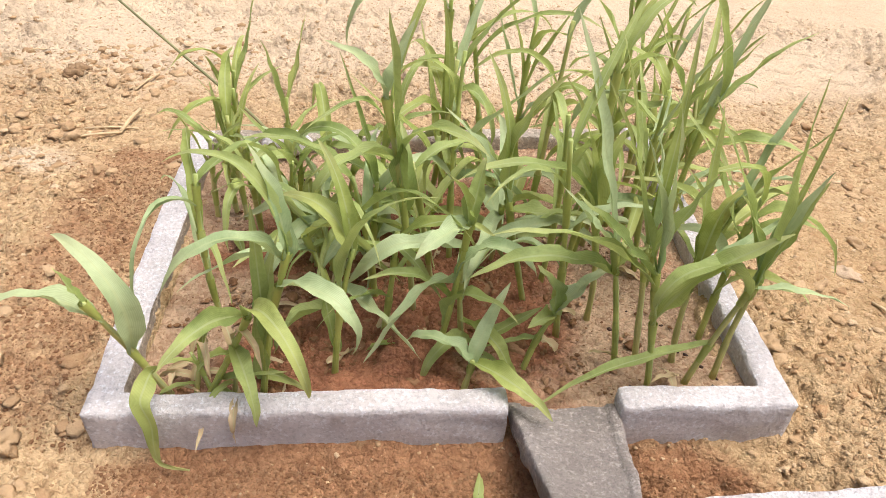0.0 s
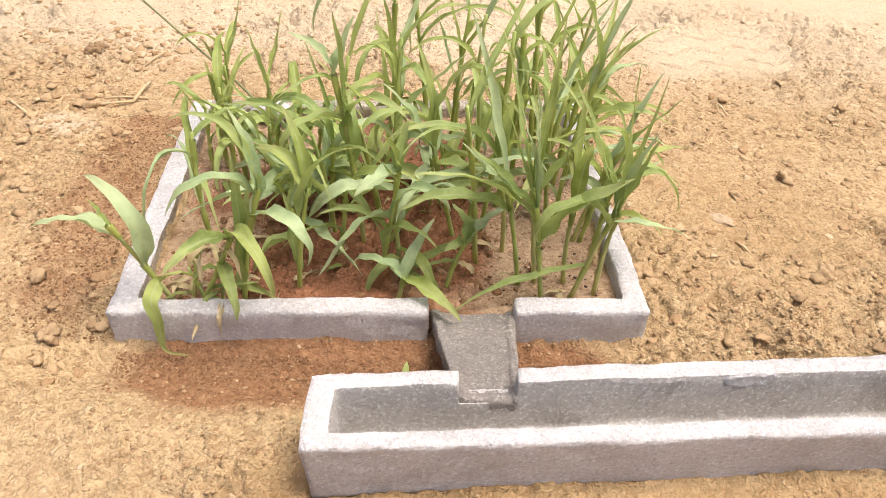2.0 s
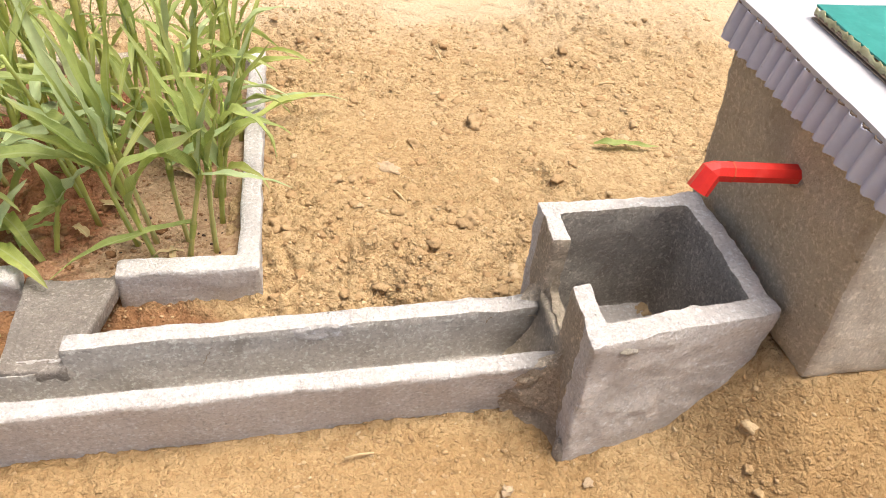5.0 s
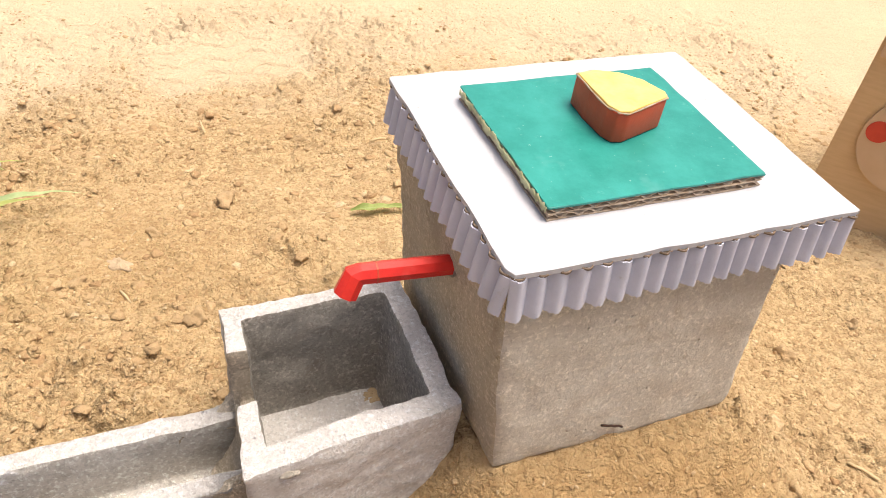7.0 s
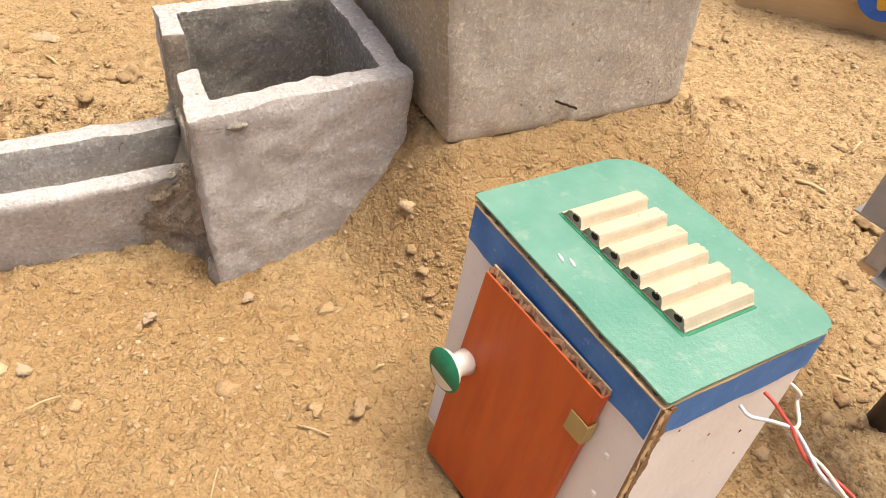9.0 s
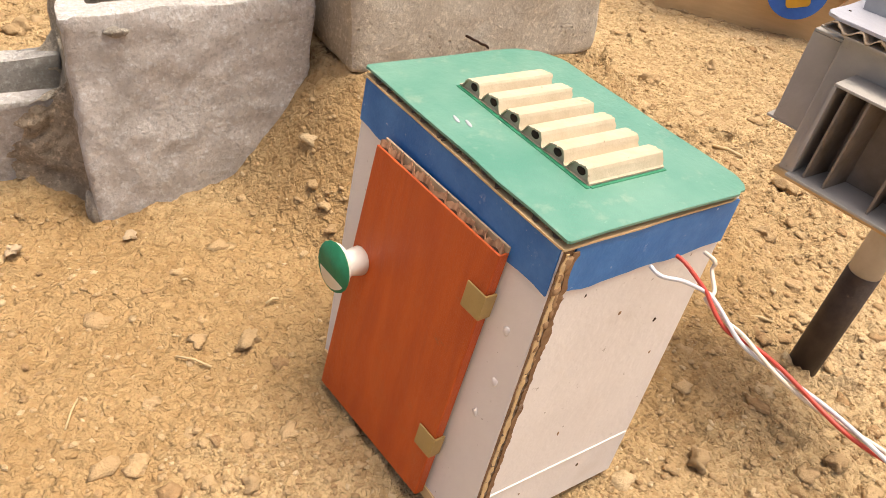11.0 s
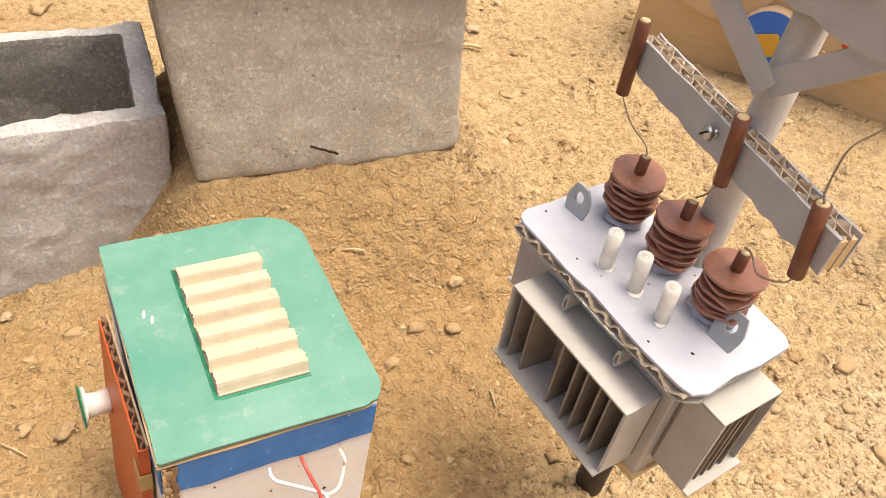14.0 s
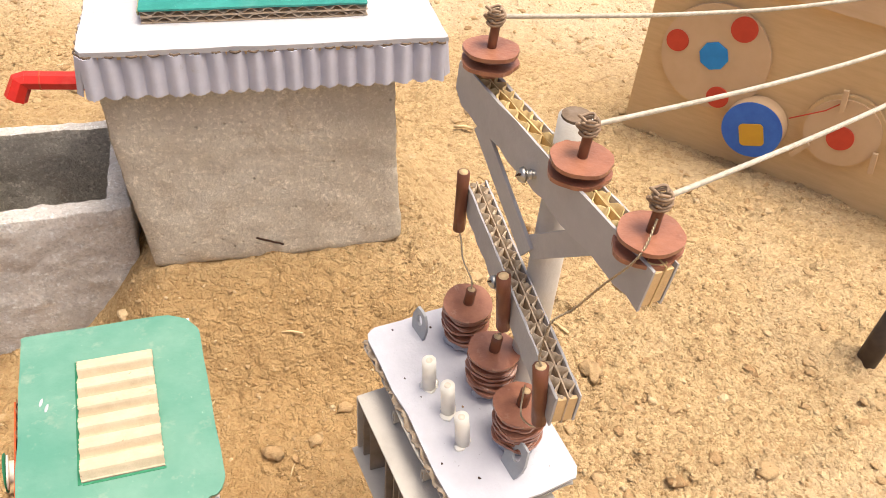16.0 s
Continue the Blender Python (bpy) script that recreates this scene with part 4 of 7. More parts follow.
def tank_warp():
    q = quad_warp(*TANK, TKW, TKD)

    def warp(x, y, z):
        px, py, pz = q(x, y, z)
        k = z / TKH
        foot = max(0.0, 1 - z / 0.012) ** 2
        return px - (0.0085 - 0.0020 * x / TKW) * k - 0.004 * foot * max(0, x / TKW - 0.80) * 5, py + 0.006 * k, pz + 0.004 * foot * max(0, x / TKW - 0.8) * 5
    return warp


tank = thing("water_tank", Matrix.Translation((0, 0, 0)), "grey concrete water tank with white roof and red pipe", "water tank")
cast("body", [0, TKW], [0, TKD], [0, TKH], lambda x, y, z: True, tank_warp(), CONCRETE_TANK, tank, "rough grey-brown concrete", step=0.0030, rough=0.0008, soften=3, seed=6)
tube_part("scratch", [(0.4815 + 0.0022 * i, 0.1118 + 0.0003 * i, 0.0735 - 0.0011 * i + 0.0004 * math.sin(i * 3)) for i in range(7)], 0.0006, DARK_HOLE, tank, "dark gouge", 5)

tank_body = tank.children[0]
# the left side's darker brown is part earth stain, part painted shade
tank_body.data.materials.append(concrete_material("stained_shaded_tank_side", (0.49, 0.425, 0.325), (0.44, 0.37, 0.27), (0.37, 0.30, 0.21), 0.8))
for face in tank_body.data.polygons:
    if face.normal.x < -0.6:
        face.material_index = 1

RA, RB = radians(5.0), radians(8.1)
ROOF = basis((0.4197, 0.1092, 0.1765), (math.cos(RA), math.sin(RA), -0.016), (-math.sin(RB), math.cos(RB), 0.0), (0.016, 0.0, 1.0))
RW, RD = 0.1570, 0.1345


def placed(ob, m):
    ob.matrix_local = m
    return ob


def wave_sheet(fn, a0, a1, pitch, amp, b0, b1, thick, per=8, phase=0.0, rag=0.0, seed=0, shape=1.0, ribs=False, profile=None, uneven=0.0):
    """A corrugated sheet: waves along a, straight along b; fn(a, b, c) lays it into space."""
    rng = random.Random(seed)
    n = max(8, int((a1 - a0) / pitch * per))
    verts, faces = [], []
    for i in range(n + 1):
        a = a0 + (a1 - a0) * i / n
        s = math.sin(2 * math.pi * (a - a0) / pitch + phase + uneven * (math.sin(a * 170 + seed) + 0.6 * math.sin(a * 410 + 2 * seed)))
        c = amp * (abs(s) ** shape) * (1 if s > 0 else -1)
        if ribs:
            c = amp * (2 * abs(math.sin(math.pi * (a - a0) / pitch + 0.35 * math.sin(a * 61 + seed))) ** 1.25 - 1) + 0.0004 * math.sin(a * 143 + 2 * seed)
        if profile:
            c = amp * profile((a - a0) / pitch % 1.0)
        ra, rb = rng.uniform(-rag, rag), rng.uniform(-rag, rag)
        for b, r in ((b0, ra), (b1, rb)):
            for t in (thick / 2, -thick / 2):
                verts.append(fn(a, b + r, c + t))
    for i in range(n):
        p, q = i * 4, i * 4 + 4
        faces += [(p, q, q + 2, p + 2), (p + 1, p + 3, q + 3, q + 1), (p, p + 1, q + 1, q), (p + 2, q + 2, q + 3, p + 3)]
    faces += [(0, 2, 3, 1), (n * 4, n * 4 + 1, n * 4 + 3, n * 4 + 2)]
    return verts, faces


roof_out = rounded(-0.0012, RW + 0.0012, -0.0010, RD + 0.001, (0.0045, 0.0012, 0.002, 0.002), 4, 0.0005, 5)
placed(part("roof_sheet", plate_bm(roof_out, 0.0022, 0.0045, 0.0004), WHITE_CARD, tank, "white card roof sheet"), ROOF)
placed(part("roof_underlay", plate_bm(rounded(0.001, RW - 0.001, 0.0005, RD - 0.001, (0, 0, 0, 0), 2, 0.0005, 6), 0.0, 0.002), KRAFT, tank, "brown card edge under the white sheet"), ROOF)


def trim_strip(fn, length, seed):
    v, f = wave_sheet(fn, 0, length, 0.00835, 0.0016, 0, 1, 0.0007, per=20, rag=0.02, seed=seed, ribs=True)
    ob = obj("corrugated_trim", v, f, TRIM_PAPER, tank, "pale grey corrugated paper valance", smooth=False)
    placed(ob, ROOF)
    v, f = wave_sheet(lambda a, b, c: fn(a, b * 0.045 - 0.045, c), 0, length, 0.00835, 0.0016, 0, 1, 0.0006, per=14, seed=seed + 1, ribs=True)
    placed(obj("raw_edge", v, f, FLUTE_DARK, ob, "brown raw corrugated edge"), Matrix.Identity(4))
    v, f = wave_sheet(lambda a, b, c: fn(a, b * 0.06 - 0.045, c * 0.25 - 0.0022), 0, length, 0.02, 0.0016, 0, 1, 0.0016, per=12, seed=seed + 2)
    placed(obj("inner_liner", v, f, KRAFT, ob, "brown liner paper"), Matrix.Identity(4))


# b runs 0 at the top to 1 at the bottom, where the paper flares a little
def hang(b):
    return 0.0019 - 0.0180 * b


trim_strip(lambda a, b, c: (a, -0.0004 - c - 0.0024 * b, hang(b)), RW, 1)
trim_strip(lambda a, b, c: (-0.0004 - c - 0.0024 * b, a, hang(b)), RD, 2)
trim_strip(lambda a, b, c: (RW + 0.0004 + c + 0.0024 * b, a, hang(b)), RD, 3)
trim_strip(lambda a, b, c: (a, RD + 0.0004 + c + 0.0024 * b, hang(b)), RW, 4)

# the double-walled green slab on the roof
SA = radians(5.5)
SLAB = basis((0.4413, 0.1345, 0.1808), (math.cos(SA), math.sin(SA), -0.016), (-math.sin(RB), math.cos(RB), 0.0), (0.016, 0.0, 1.0))
SW, SD = 0.1010, 0.0885
slab = part("lid_slab", plate_bm(rounded(0, SW, 0, SD, (0.0005,) * 4, 1, 0.0004, 8), 0.0057, 0.0066, 0.0002), GREEN_SLAB, tank, "glossy teal-green painted cardboard slab")
placed(slab, SLAB)
for z in (0.0028, 0.0):
    part("liner", plate_bm(rounded(0.0004, SW - 0.0002, 0.0002, SD, (0, 0, 0, 0), 1, 0.0004, 9), z, z + 0.0006), FLUTE_PALE, slab, "pale brown liner board")
for k, z in enumerate((0.0017, 0.0045)):
    v, f = wave_sheet(lambda a, b, c: (a, b, z + c), 0.0006, SW - 0.0006, 0.0078, 0.00095, 0.0003, SD - 0.0003, 0.0004, per=10, phase=k * 1.6, rag=0.0004, seed=20 + k)
    obj("fluting", v, f, FLUTE_PALE, slab, "wavy pale brown fluting")

# the greenish paper that folds over the slab's left edge
v, f = wave_sheet(lambda a, b, c: (-0.0006 + c, a, b), 0.001, SD - 0.001, 0.021, 0.0003, 0.0034, 0.0060, 0.0004, per=16, rag=0.0011, seed=27)
obj("edge_paper", v, f, EDGE_PAPER, slab, "pale yellow-green stained paper edge")

# the painted wedge that serves as the lid's grip
KA = radians(7)
GRIP = basis((0.4765, 0.2050, 0.1893), (math.cos(KA), math.sin(KA), -0.016), (-math.sin(KA), math.cos(KA), 0), (0.016, 0, 1))
grip_plan = [(0.0, 0.0), (-0.0003, -0.012), (0.0, -0.0275), (0.0022, -0.0325), (0.0070, -0.0335), (0.0300, -0.0262), (0.0318, -0.0222), (0.0275, -0.0115), (0.0205, -0.0035), (0.010, 0.0012)]
def rounded_path(plan, n=4):
    """A closed outline with extra points along its sides."""
    return [(a[0] + (b[0] - a[0]) * k / n, a[1] + (b[1] - a[1]) * k / n) for a, b in zip(plan, plan[1:] + plan[:1]) for k in range(n)]


grip_bm = plate_bm(grip_plan, -0.0025, 0.0118)
bmesh.ops.bevel(grip_bm, geom=list(grip_bm.edges), offset=0.0011, segments=3, affect="EDGES", profile=0.5)
grip = part("grip", grip_bm, BRICK_RED, tank, "brick-red wedge-shaped grip", smooth=True)
placed(grip, GRIP)
inner = [(0.0155 + (x - 0.0155) * 0.97, -0.0160 + (y + 0.0160) * 0.97) for x, y in grip_plan]
edge = [(x, y, 0.0119 + 0.0003 * math.sin(7 * i)) for i, (x, y) in enumerate(rounded_path(grip_plan))]
tube_part("torn_edge", edge + edge[:1], lambda t: 0.00035 + 0.0002 * math.sin(90 * t), FLUTE_PALE, grip, "pale torn paper edge", 5)
part("grip_top", plate_bm(inner, 0.0112, 0.0128, 0.0004), YELLOW, grip, "pale yellow painted top")

# the outlet pipe: a straight red tube with a mitred elbow
pin, pel, ptip = Vector((0.4190, 0.1622, 0.1368)), Vector((0.3745, 0.1588, 0.1398)), Vector((0.3700, 0.1562, 0.1312))
pipe = tube_part("outlet_pipe", [pin, pin.lerp(pel, 0.45), pel + (pin - pel).normalized() * 0.0015], 0.0047, RED_PLASTIC, tank, "red painted outlet pipe", 8, False)
tube_part("elbow", [pel + (pin - pel).normalized() * 0.002, pel, ptip], lambda t: 0.0048 + 0.0005 * t, RED_PLASTIC, pipe, "red elbow spout", 8, False)
tube_part("joint", [pin.lerp(pel, 0.80), pin.lerp(pel, 0.815)], 0.00492, BRICK_RED, pipe, "dark joint line", 8, False)
lump("collar", pin + Vector((-0.002, 0, 0.0)), 0.0052, CONCRETE_WET, pipe, 41, (0.3, 1, 1), "rough cement collar")

# ---- the painted switch house ----
UX, VX = Vector((0.985, 0.172, -0.015)).normalized(), Vector((-0.222, 0.975, 0.0)).normalized()
WX = Vector((0.078, 0.069, 1.0)).normalized()
HOUSE = basis((0.4128, -0.0722, 0.0015), UX, VX, WX)
HU, HV, HH = 0.0605, 0.0838, 0.1065
house = thing("switch_house", HOUSE, "white cardboard switch house with a green lid and red door", "model house")
T = 0.003
wall_left = part("wall", box_bm(0, T, 0.0004, HV, 0, HH, 0.0003), WHITE_PAINT, house, "white painted cardboard")
part("raw_edge", box_bm(0.0003, T - 0.0003, -0.0003, 0.0005, 0.0005, HH - 0.0005), FLUTE, wall_left, "brown raw cardboard edge")


def torn_strip(name, x0, x1, spread, y, mat, label, seed, parent):
    """A strip of paper up the corner with torn, curling sides."""
    rng = random.Random(seed)
    verts, faces = [], []
    n = 110
    la = lb = 0.0
    for i in range(n + 1):
        z = 0.001 + (HH - 0.002) * i / n
        grow = 0.35 + 0.65 * i / n
        la, lb = 0.6 * la + rng.uniform(-0.5, 0.5), 0.6 * lb + rng.uniform(-0.5, 0.5)
        a, b = x0 + la * spread * grow, max(x1 + lb * spread * grow, x0 + la * spread * grow + 0.0003)
        lift = y - 0.0005 * abs(lb) * grow
        verts += [(a, y, z), (a, y - 0.0003, z), (b, lift - 0.0003, z), (b, lift, z)]
        if i:
            p = 4 * i - 4
            faces += [(p + k, p + (k + 1) % 4, p + 4 + (k + 1) % 4, p + 4 + k) for k in range(4)]
    faces += [(0, 1, 2, 3), (4 * n + 3, 4 * n + 2, 4 * n + 1, 4 * n)]
    return obj(name, verts, faces, mat, parent, label, smooth=False)


torn_strip("torn_paper", 0.0002, 0.0013, 0.0007, -0.0004, KRAFT, "torn brown liner paper", 501, wall_left)
torn_strip("torn_paper", 0.0022, 0.0036, 0.0009, -0.0005, TORN_BROWN, "torn dark brown liner paper", 502, wall_left)
v, f = wave_sheet(lambda a, b, c: (b, -0.0004 + c, a), 0.002, HH - 0.004, 0.0031, 0.0002, 0.0008, T - 0.0008, 0.0003, per=6, rag=0.0007, seed=50)
obj("torn_paper", v, f, FLUTE_DARK, wall_left, "torn brown fluting")
wall_front = part("wall", box_bm(T + 0.0004, HU, 0.0004, T, 0, HH, 0.0003), WHITE_PAINT, house, "white painted cardboard")
part("crease", box_bm(T + 0.001, HU - 0.001, 0.0, 0.0008, 0.0185, 0.0192, 0.0002), WHITE_PAINT, wall_front)
part("wall", box_bm(HU - T, HU - 0.0002, T + 0.0002, HV, 0, HH, 0.0003), WHITE_PAINT, house, "white painted cardboard")
part("wall", box_bm(T + 0.0002, HU - T - 0.0002, HV - T, HV - 0.0002, 0, HH, 0.0003), WHITE_PAINT, house, "white painted cardboard")
part("skirt", box_bm(-0.0006, 0.0, 0.001, HV - 0.001, 0.0, 0.004), KRAFT, house, "bare brown cardboard foot")


def band(fn, length, seed):
    """A painted band with a wavering lower edge."""
    rng = random.Random(seed)
    verts, faces = [], []
    n = 18
    for i in range(n + 1):
        a = length * i / n
        low = HH - 0.0135 + rng.uniform(-0.0003, 0.0003) + 0.0003 * math.sin(i * 0.7 + seed)
        for z in (low, HH - 0.0004):
            for d in (0.0002, 0.0007):
                verts.append(fn(a, d, z))
    for i in range(n):
        p, q = i * 4, i * 4 + 4
        faces += [(p, q, q + 1, p + 1), (p + 1, q + 1, q + 3, p + 3), (p + 3, q + 3, q + 2, p + 2), (p, p + 2, q + 2, q)]
    faces += [(0, 1, 3, 2), (n * 4, n * 4 + 2, n * 4 + 3, n * 4 + 1)]
    return obj("band", verts, faces, BLUE, house, "blue painted band", smooth=False)


band(lambda a, d, z: (-d, 0.0006 + a, z), HV - 0.001, 1)
band(lambda a, d, z: (T + 0.0006 + a, 0.0004 - d, z), HU - T - 0.001, 2)

lid_out = rounded(-0.0010, HU + 0.0026, -0.0012, HV + 0.0006, (0.0008, 0.007, 0.014, 0.0015), 6, 0.00035, 12)
lid = part("lid", plate_bm(lid_out, HH + 0.0023, HH + 0.0030), GREEN_LID, house, "green painted cardboard lid with worn spots")
lid_in = rounded(-0.0012, HU + 0.0022, -0.0008, HV + 0.0002, (0.0008, 0.007, 0.014, 0.0015), 6, 0.0003, 13)
part("liner", plate_bm(lid_in, HH + 0.0001, HH + 0.0006), KRAFT, lid, "brown liner board")
v, f = wave_sheet(lambda a, b, c: (b, a, HH + 0.0014 + c), 0.0, HV - 0.004, 0.0062, 0.0008, -0.0004, HU - 0.010, 0.0004, per=9, rag=0.0007, seed=51, uneven=0.9)
obj("fluting", v, f, FLUTE_DARK, lid, "dark brown fluting")

# the corrugated vent strip glued on the lid
VZ = HH + 0.0031
vent = thing("vent_strip", HOUSE, "cream corrugated card strip with seven ridges on the green lid", "vent strip")


def vent_fn(a, b, c):
    return (b + 0.0205, a + 0.0178, VZ + 0.0020 + c)


def ridge(s):
    """A flat ridge with a short steep side."""
    if s < 0.24:
        return -1 + 2 * float(smooth01(s / 0.24))
    if s < 0.72:
        return 1 - 0.35 * (s - 0.24) / 0.48
    return 0.65 - 1.65 * float(smooth01((s - 0.72) / 0.28))


v, f = wave_sheet(vent_fn, 0, 0.0525, 0.0087, 0.0017, 0, 0.0262, 0.0005, per=20, rag=0.0003, seed=61, profile=ridge)
obj("corrugated_sheet", v, f, CREAM, vent, smooth=False)
part("base_sheet", box_bm(0.0205, 0.0465, 0.0180, 0.0700, VZ - 0.0001, VZ + 0.0002), CREAM, vent)
for at in (0.0007, 0.0252):
    verts, faces = [], []
    for i in range(121):
        a = 0.0525 * i / 120
        top = 0.0017 * ridge((a / 0.0087) % 1.0) - 0.0002
        for d in (0.0, 0.0004):
            verts += [vent_fn(a, at + d, -0.0019), vent_fn(a, at + d, max(top, -0.0018))]
        if i:
            p = len(verts) - 8
            faces += [(p, p + 1, p + 5, p + 4), (p + 2, p + 6, p + 7, p + 3), (p + 1, p + 3, p + 7, p + 5)]
    obj("end_paper", verts, faces, CREAM, vent, smooth=False)
# dark blobs on the end paper stand for shade inside the open flutes
for k in range(6):
    bm = bmesh.new()
    bmesh.ops.create_icosphere(bm, subdivisions=2, radius=1)
    for q in bm.verts:
        q.co = Vector((q.co.x * 0.0004, q.co.y * 0.0015, q.co.z * 0.0011))
    bmesh.ops.translate(bm, verts=bm.verts, vec=(0.0212, 0.0178 + 0.0087 * (k + 0.46), VZ + 0.0019))
    part("end_hole", bm, DARK_HOLE, vent, "dark blob for the shade in a flute end", True)
for k, (a, b) in enumerate(((0.0063, 0.0510), (0.0081, 0.0481))):
    bm = bmesh.new()
    bmesh.ops.create_icosphere(bm, subdivisions=2, radius=1)
    for q in bm.verts:
        q.co = Vector((a + q.co.x * 0.0006 + q.co.y * 0.0004, b + q.co.y * 0.0019, HH + 0.0031 + q.co.z * 0.0002))
    part("paint_fleck", bm, WHITE_CARD, lid, "white paint fleck", True)

part("paint_line", box_bm(0.0176, 0.0189, 0.0137, 0.0671, HH + 0.0027, HH + 0.0032, 0.0001), GREEN_DARK, lid, "dark green paint line")
part("paint_line", box_bm(0.0191, 0.0452, 0.0133, 0.0141, HH + 0.0027, HH + 0.0032, 0.0001), GREEN_DARK, lid, "dark green paint line")

# the door, its knob and the two tape hinges
door = part("door", box_bm(-0.0033, -0.0026, 0.0133, 0.0655, 0.0030, 0.0955, 0.0002), ORANGE, house, "red-orange varnished cardboard door, closed")
part("door_back", box_bm(-0.0008, -0.0002, 0.0133, 0.0655, 0.0030, 0.0972), KRAFT_LIGHT, door, "brown liner board")
v, f = wave_sheet(lambda a, b, c: (-0.0017 + c, a, b), 0.0135, 0.0653, 0.0060, 0.0008, 0.0034, 0.0966, 0.0003, per=10, rag=0.0012, seed=71, uneven=1.1)
obj("fluting", v, f, DOOR_FLUTE, door, "wavy brown fluting")
# a dark block behind the flutes, as the shade in their gaps
part("fluting_shade", box_bm(-0.0024, -0.0010, 0.0136, 0.0652, 0.0034, 0.0948), DARK_HOLE, door, "dark brown fill for the shade between flutes")
part("door_edge", box_bm(-0.0030, -0.0004, 0.0131, 0.0136, 0.0030, 0.0955), ORANGE, door)
for z in (0.0755, 0.0215):
    tape = bmesh.new()
    for a, b, c in ((0.0085, 0.0195, 0),):
        box_bm(-0.0039, -0.0034, a + 0.004, b, z, z + 0.0080, 0.0002, bm=tape)
        box_bm(-0.0039, -0.0002, a + 0.0038, a + 0.0044, z + 0.0003, z + 0.0077, bm=tape)
    part("hinge", tape, TAPE, door, "folded tan tape hinge")
knob = tube_part("knob", [(-0.0034, 0.0610, 0.0585), (-0.0070, 0.0610, 0.0587), (-0.0112, 0.0608, 0.0590)], lambda t: 0.0046 - 0.0006 * math.sin(math.pi * t), WHITE_PLASTIC, door, "white plastic knob stem", 16)
tube_part("knob_disc", [(-0.0113, 0.0608, 0.0590), (-0.0121, 0.0608, 0.0591)], 0.0070, WHITE_PLASTIC, knob, "white plastic rim", 20)
tube_part("knob_face", [(-0.01215, 0.0608, 0.0591), (-0.0125, 0.0608, 0.0591)], 0.0079, GREEN_DARK, knob, "dark green round knob face", 20)

for k in range(9):
    lump("torn_fibre", (0.0015 + 0.0006 * math.sin(k * 5), -0.0004, HH - 0.004 - 0.0036 * k), 0.0013 - 0.00006 * k, FLUTE, wall_left, 300 + k, (1.0, 0.5, 1.7), "torn brown paper", 2, 0.6)

# the door stands a few degrees ajar on its hinge side
shear = Matrix.Identity(4)
shear[1][2], shear[1][3] = -0.055, 0.0062
for ob in [door] + list(door.children_recursive):
    ob.data.transform(shear)
    for q in ob.data.vertices:
        q.co.x -= 0.0022 * (1 - q.co.z / 0.0965) * max(0.0, (q.co.y - 0.015) / 0.055)
door.matrix_local = Matrix.Translation((-0.0010, 0.0133, 0)) @ Matrix.Rotation(radians(1.8), 4, "Z") @ Matrix.Translation((0.0004, -0.0133, 0))

# flecks and blisters on the white walls
for k, (a, b, mat) in enumerate(((0.0135, 0.0890, DARK_HOLE), (0.0300, 0.0780, FLUTE), (0.0470, 0.0700, DARK_HOLE), (0.0520, 0.0560, FLUTE), (0.0250, 0.0350, FLUTE), (0.0410, 0.0130, FLUTE_DARK), (0.0180, 0.0125, FLUTE))):
    lump("fleck", (a, 0.0003, b), 0.0004 + 0.0001 * (k % 3), mat, wall_front, 320 + k, (0.8, 0.25, 1.3), "small dark fleck", 2, 0.5)
for k, (a, b) in enumerate(((0.0085, 0.0760), (0.0070, 0.0600), (0.0100, 0.0460))):
    lump("blister", (-0.0001, a, b), 0.0011, WHITE_PAINT, wall_left, 330 + k, (0.4, 0.9, 1.1), "raised blister in the paint", 2, 0.4)

# the cardboard has warped: the walls lean and the corners are not quite square
for top in (house, vent):
    lean = top.matrix_basis.inverted() @ HOUSE @ Matrix.Translation((-0.0018, -0.0035, 0) if top == vent else (0, 0, 0))
    for ob in top.children_recursive:
        chain, up = ob.matrix_basis.copy(), ob.parent
        while up != top:
            chain, up = up.matrix_basis @ chain, up.parent
        ob.data.transform(chain.inverted() @ lean @ chain)

# the twisted lead that comes out of the front wall
lead = thing("twisted_lead", Matrix.Translation((0, 0, 0)), "red and white twisted wires hanging from the house to the ground", "cable")
lead_line = [(0.4610, -0.0690, 0.0945), (0.4640, -0.0790, 0.0890), (0.4684, -0.0885, 0.0862), (0.4738, -0.1087, 0.0850), (0.4807, -0.1259, 0.0840), (0.4869, -0.1315, 0.0806)]
# past the last twist each wire goes its own way
tails = (((0.5006, -0.1293, 0.0712), (0.5128, -0.1316, 0.0638), (0.5160, -0.1370, 0.0560), (0.5170, -0.1440, 0.0420), (0.5230, -0.1500, 0.0200), (0.5400, -0.1540, -0.0030)),
         ((0.4925, -0.1352, 0.0765), (0.4990, -0.1400, 0.0680), (0.5050, -0.1450, 0.0500), (0.5090, -0.1500, 0.0250), (0.5180, -0.1560, -0.0030)),
         ((0.4960, -0.1325, 0.0735), (0.5039, -0.1327, 0.0676), (0.5170, -0.1315, 0.0590), (0.5260, -0.1335, 0.0570), (0.5278, -0.1355, 0.0590), (0.5230, -0.1352, 0.0605), (0.5100, -0.1345, 0.0650)))


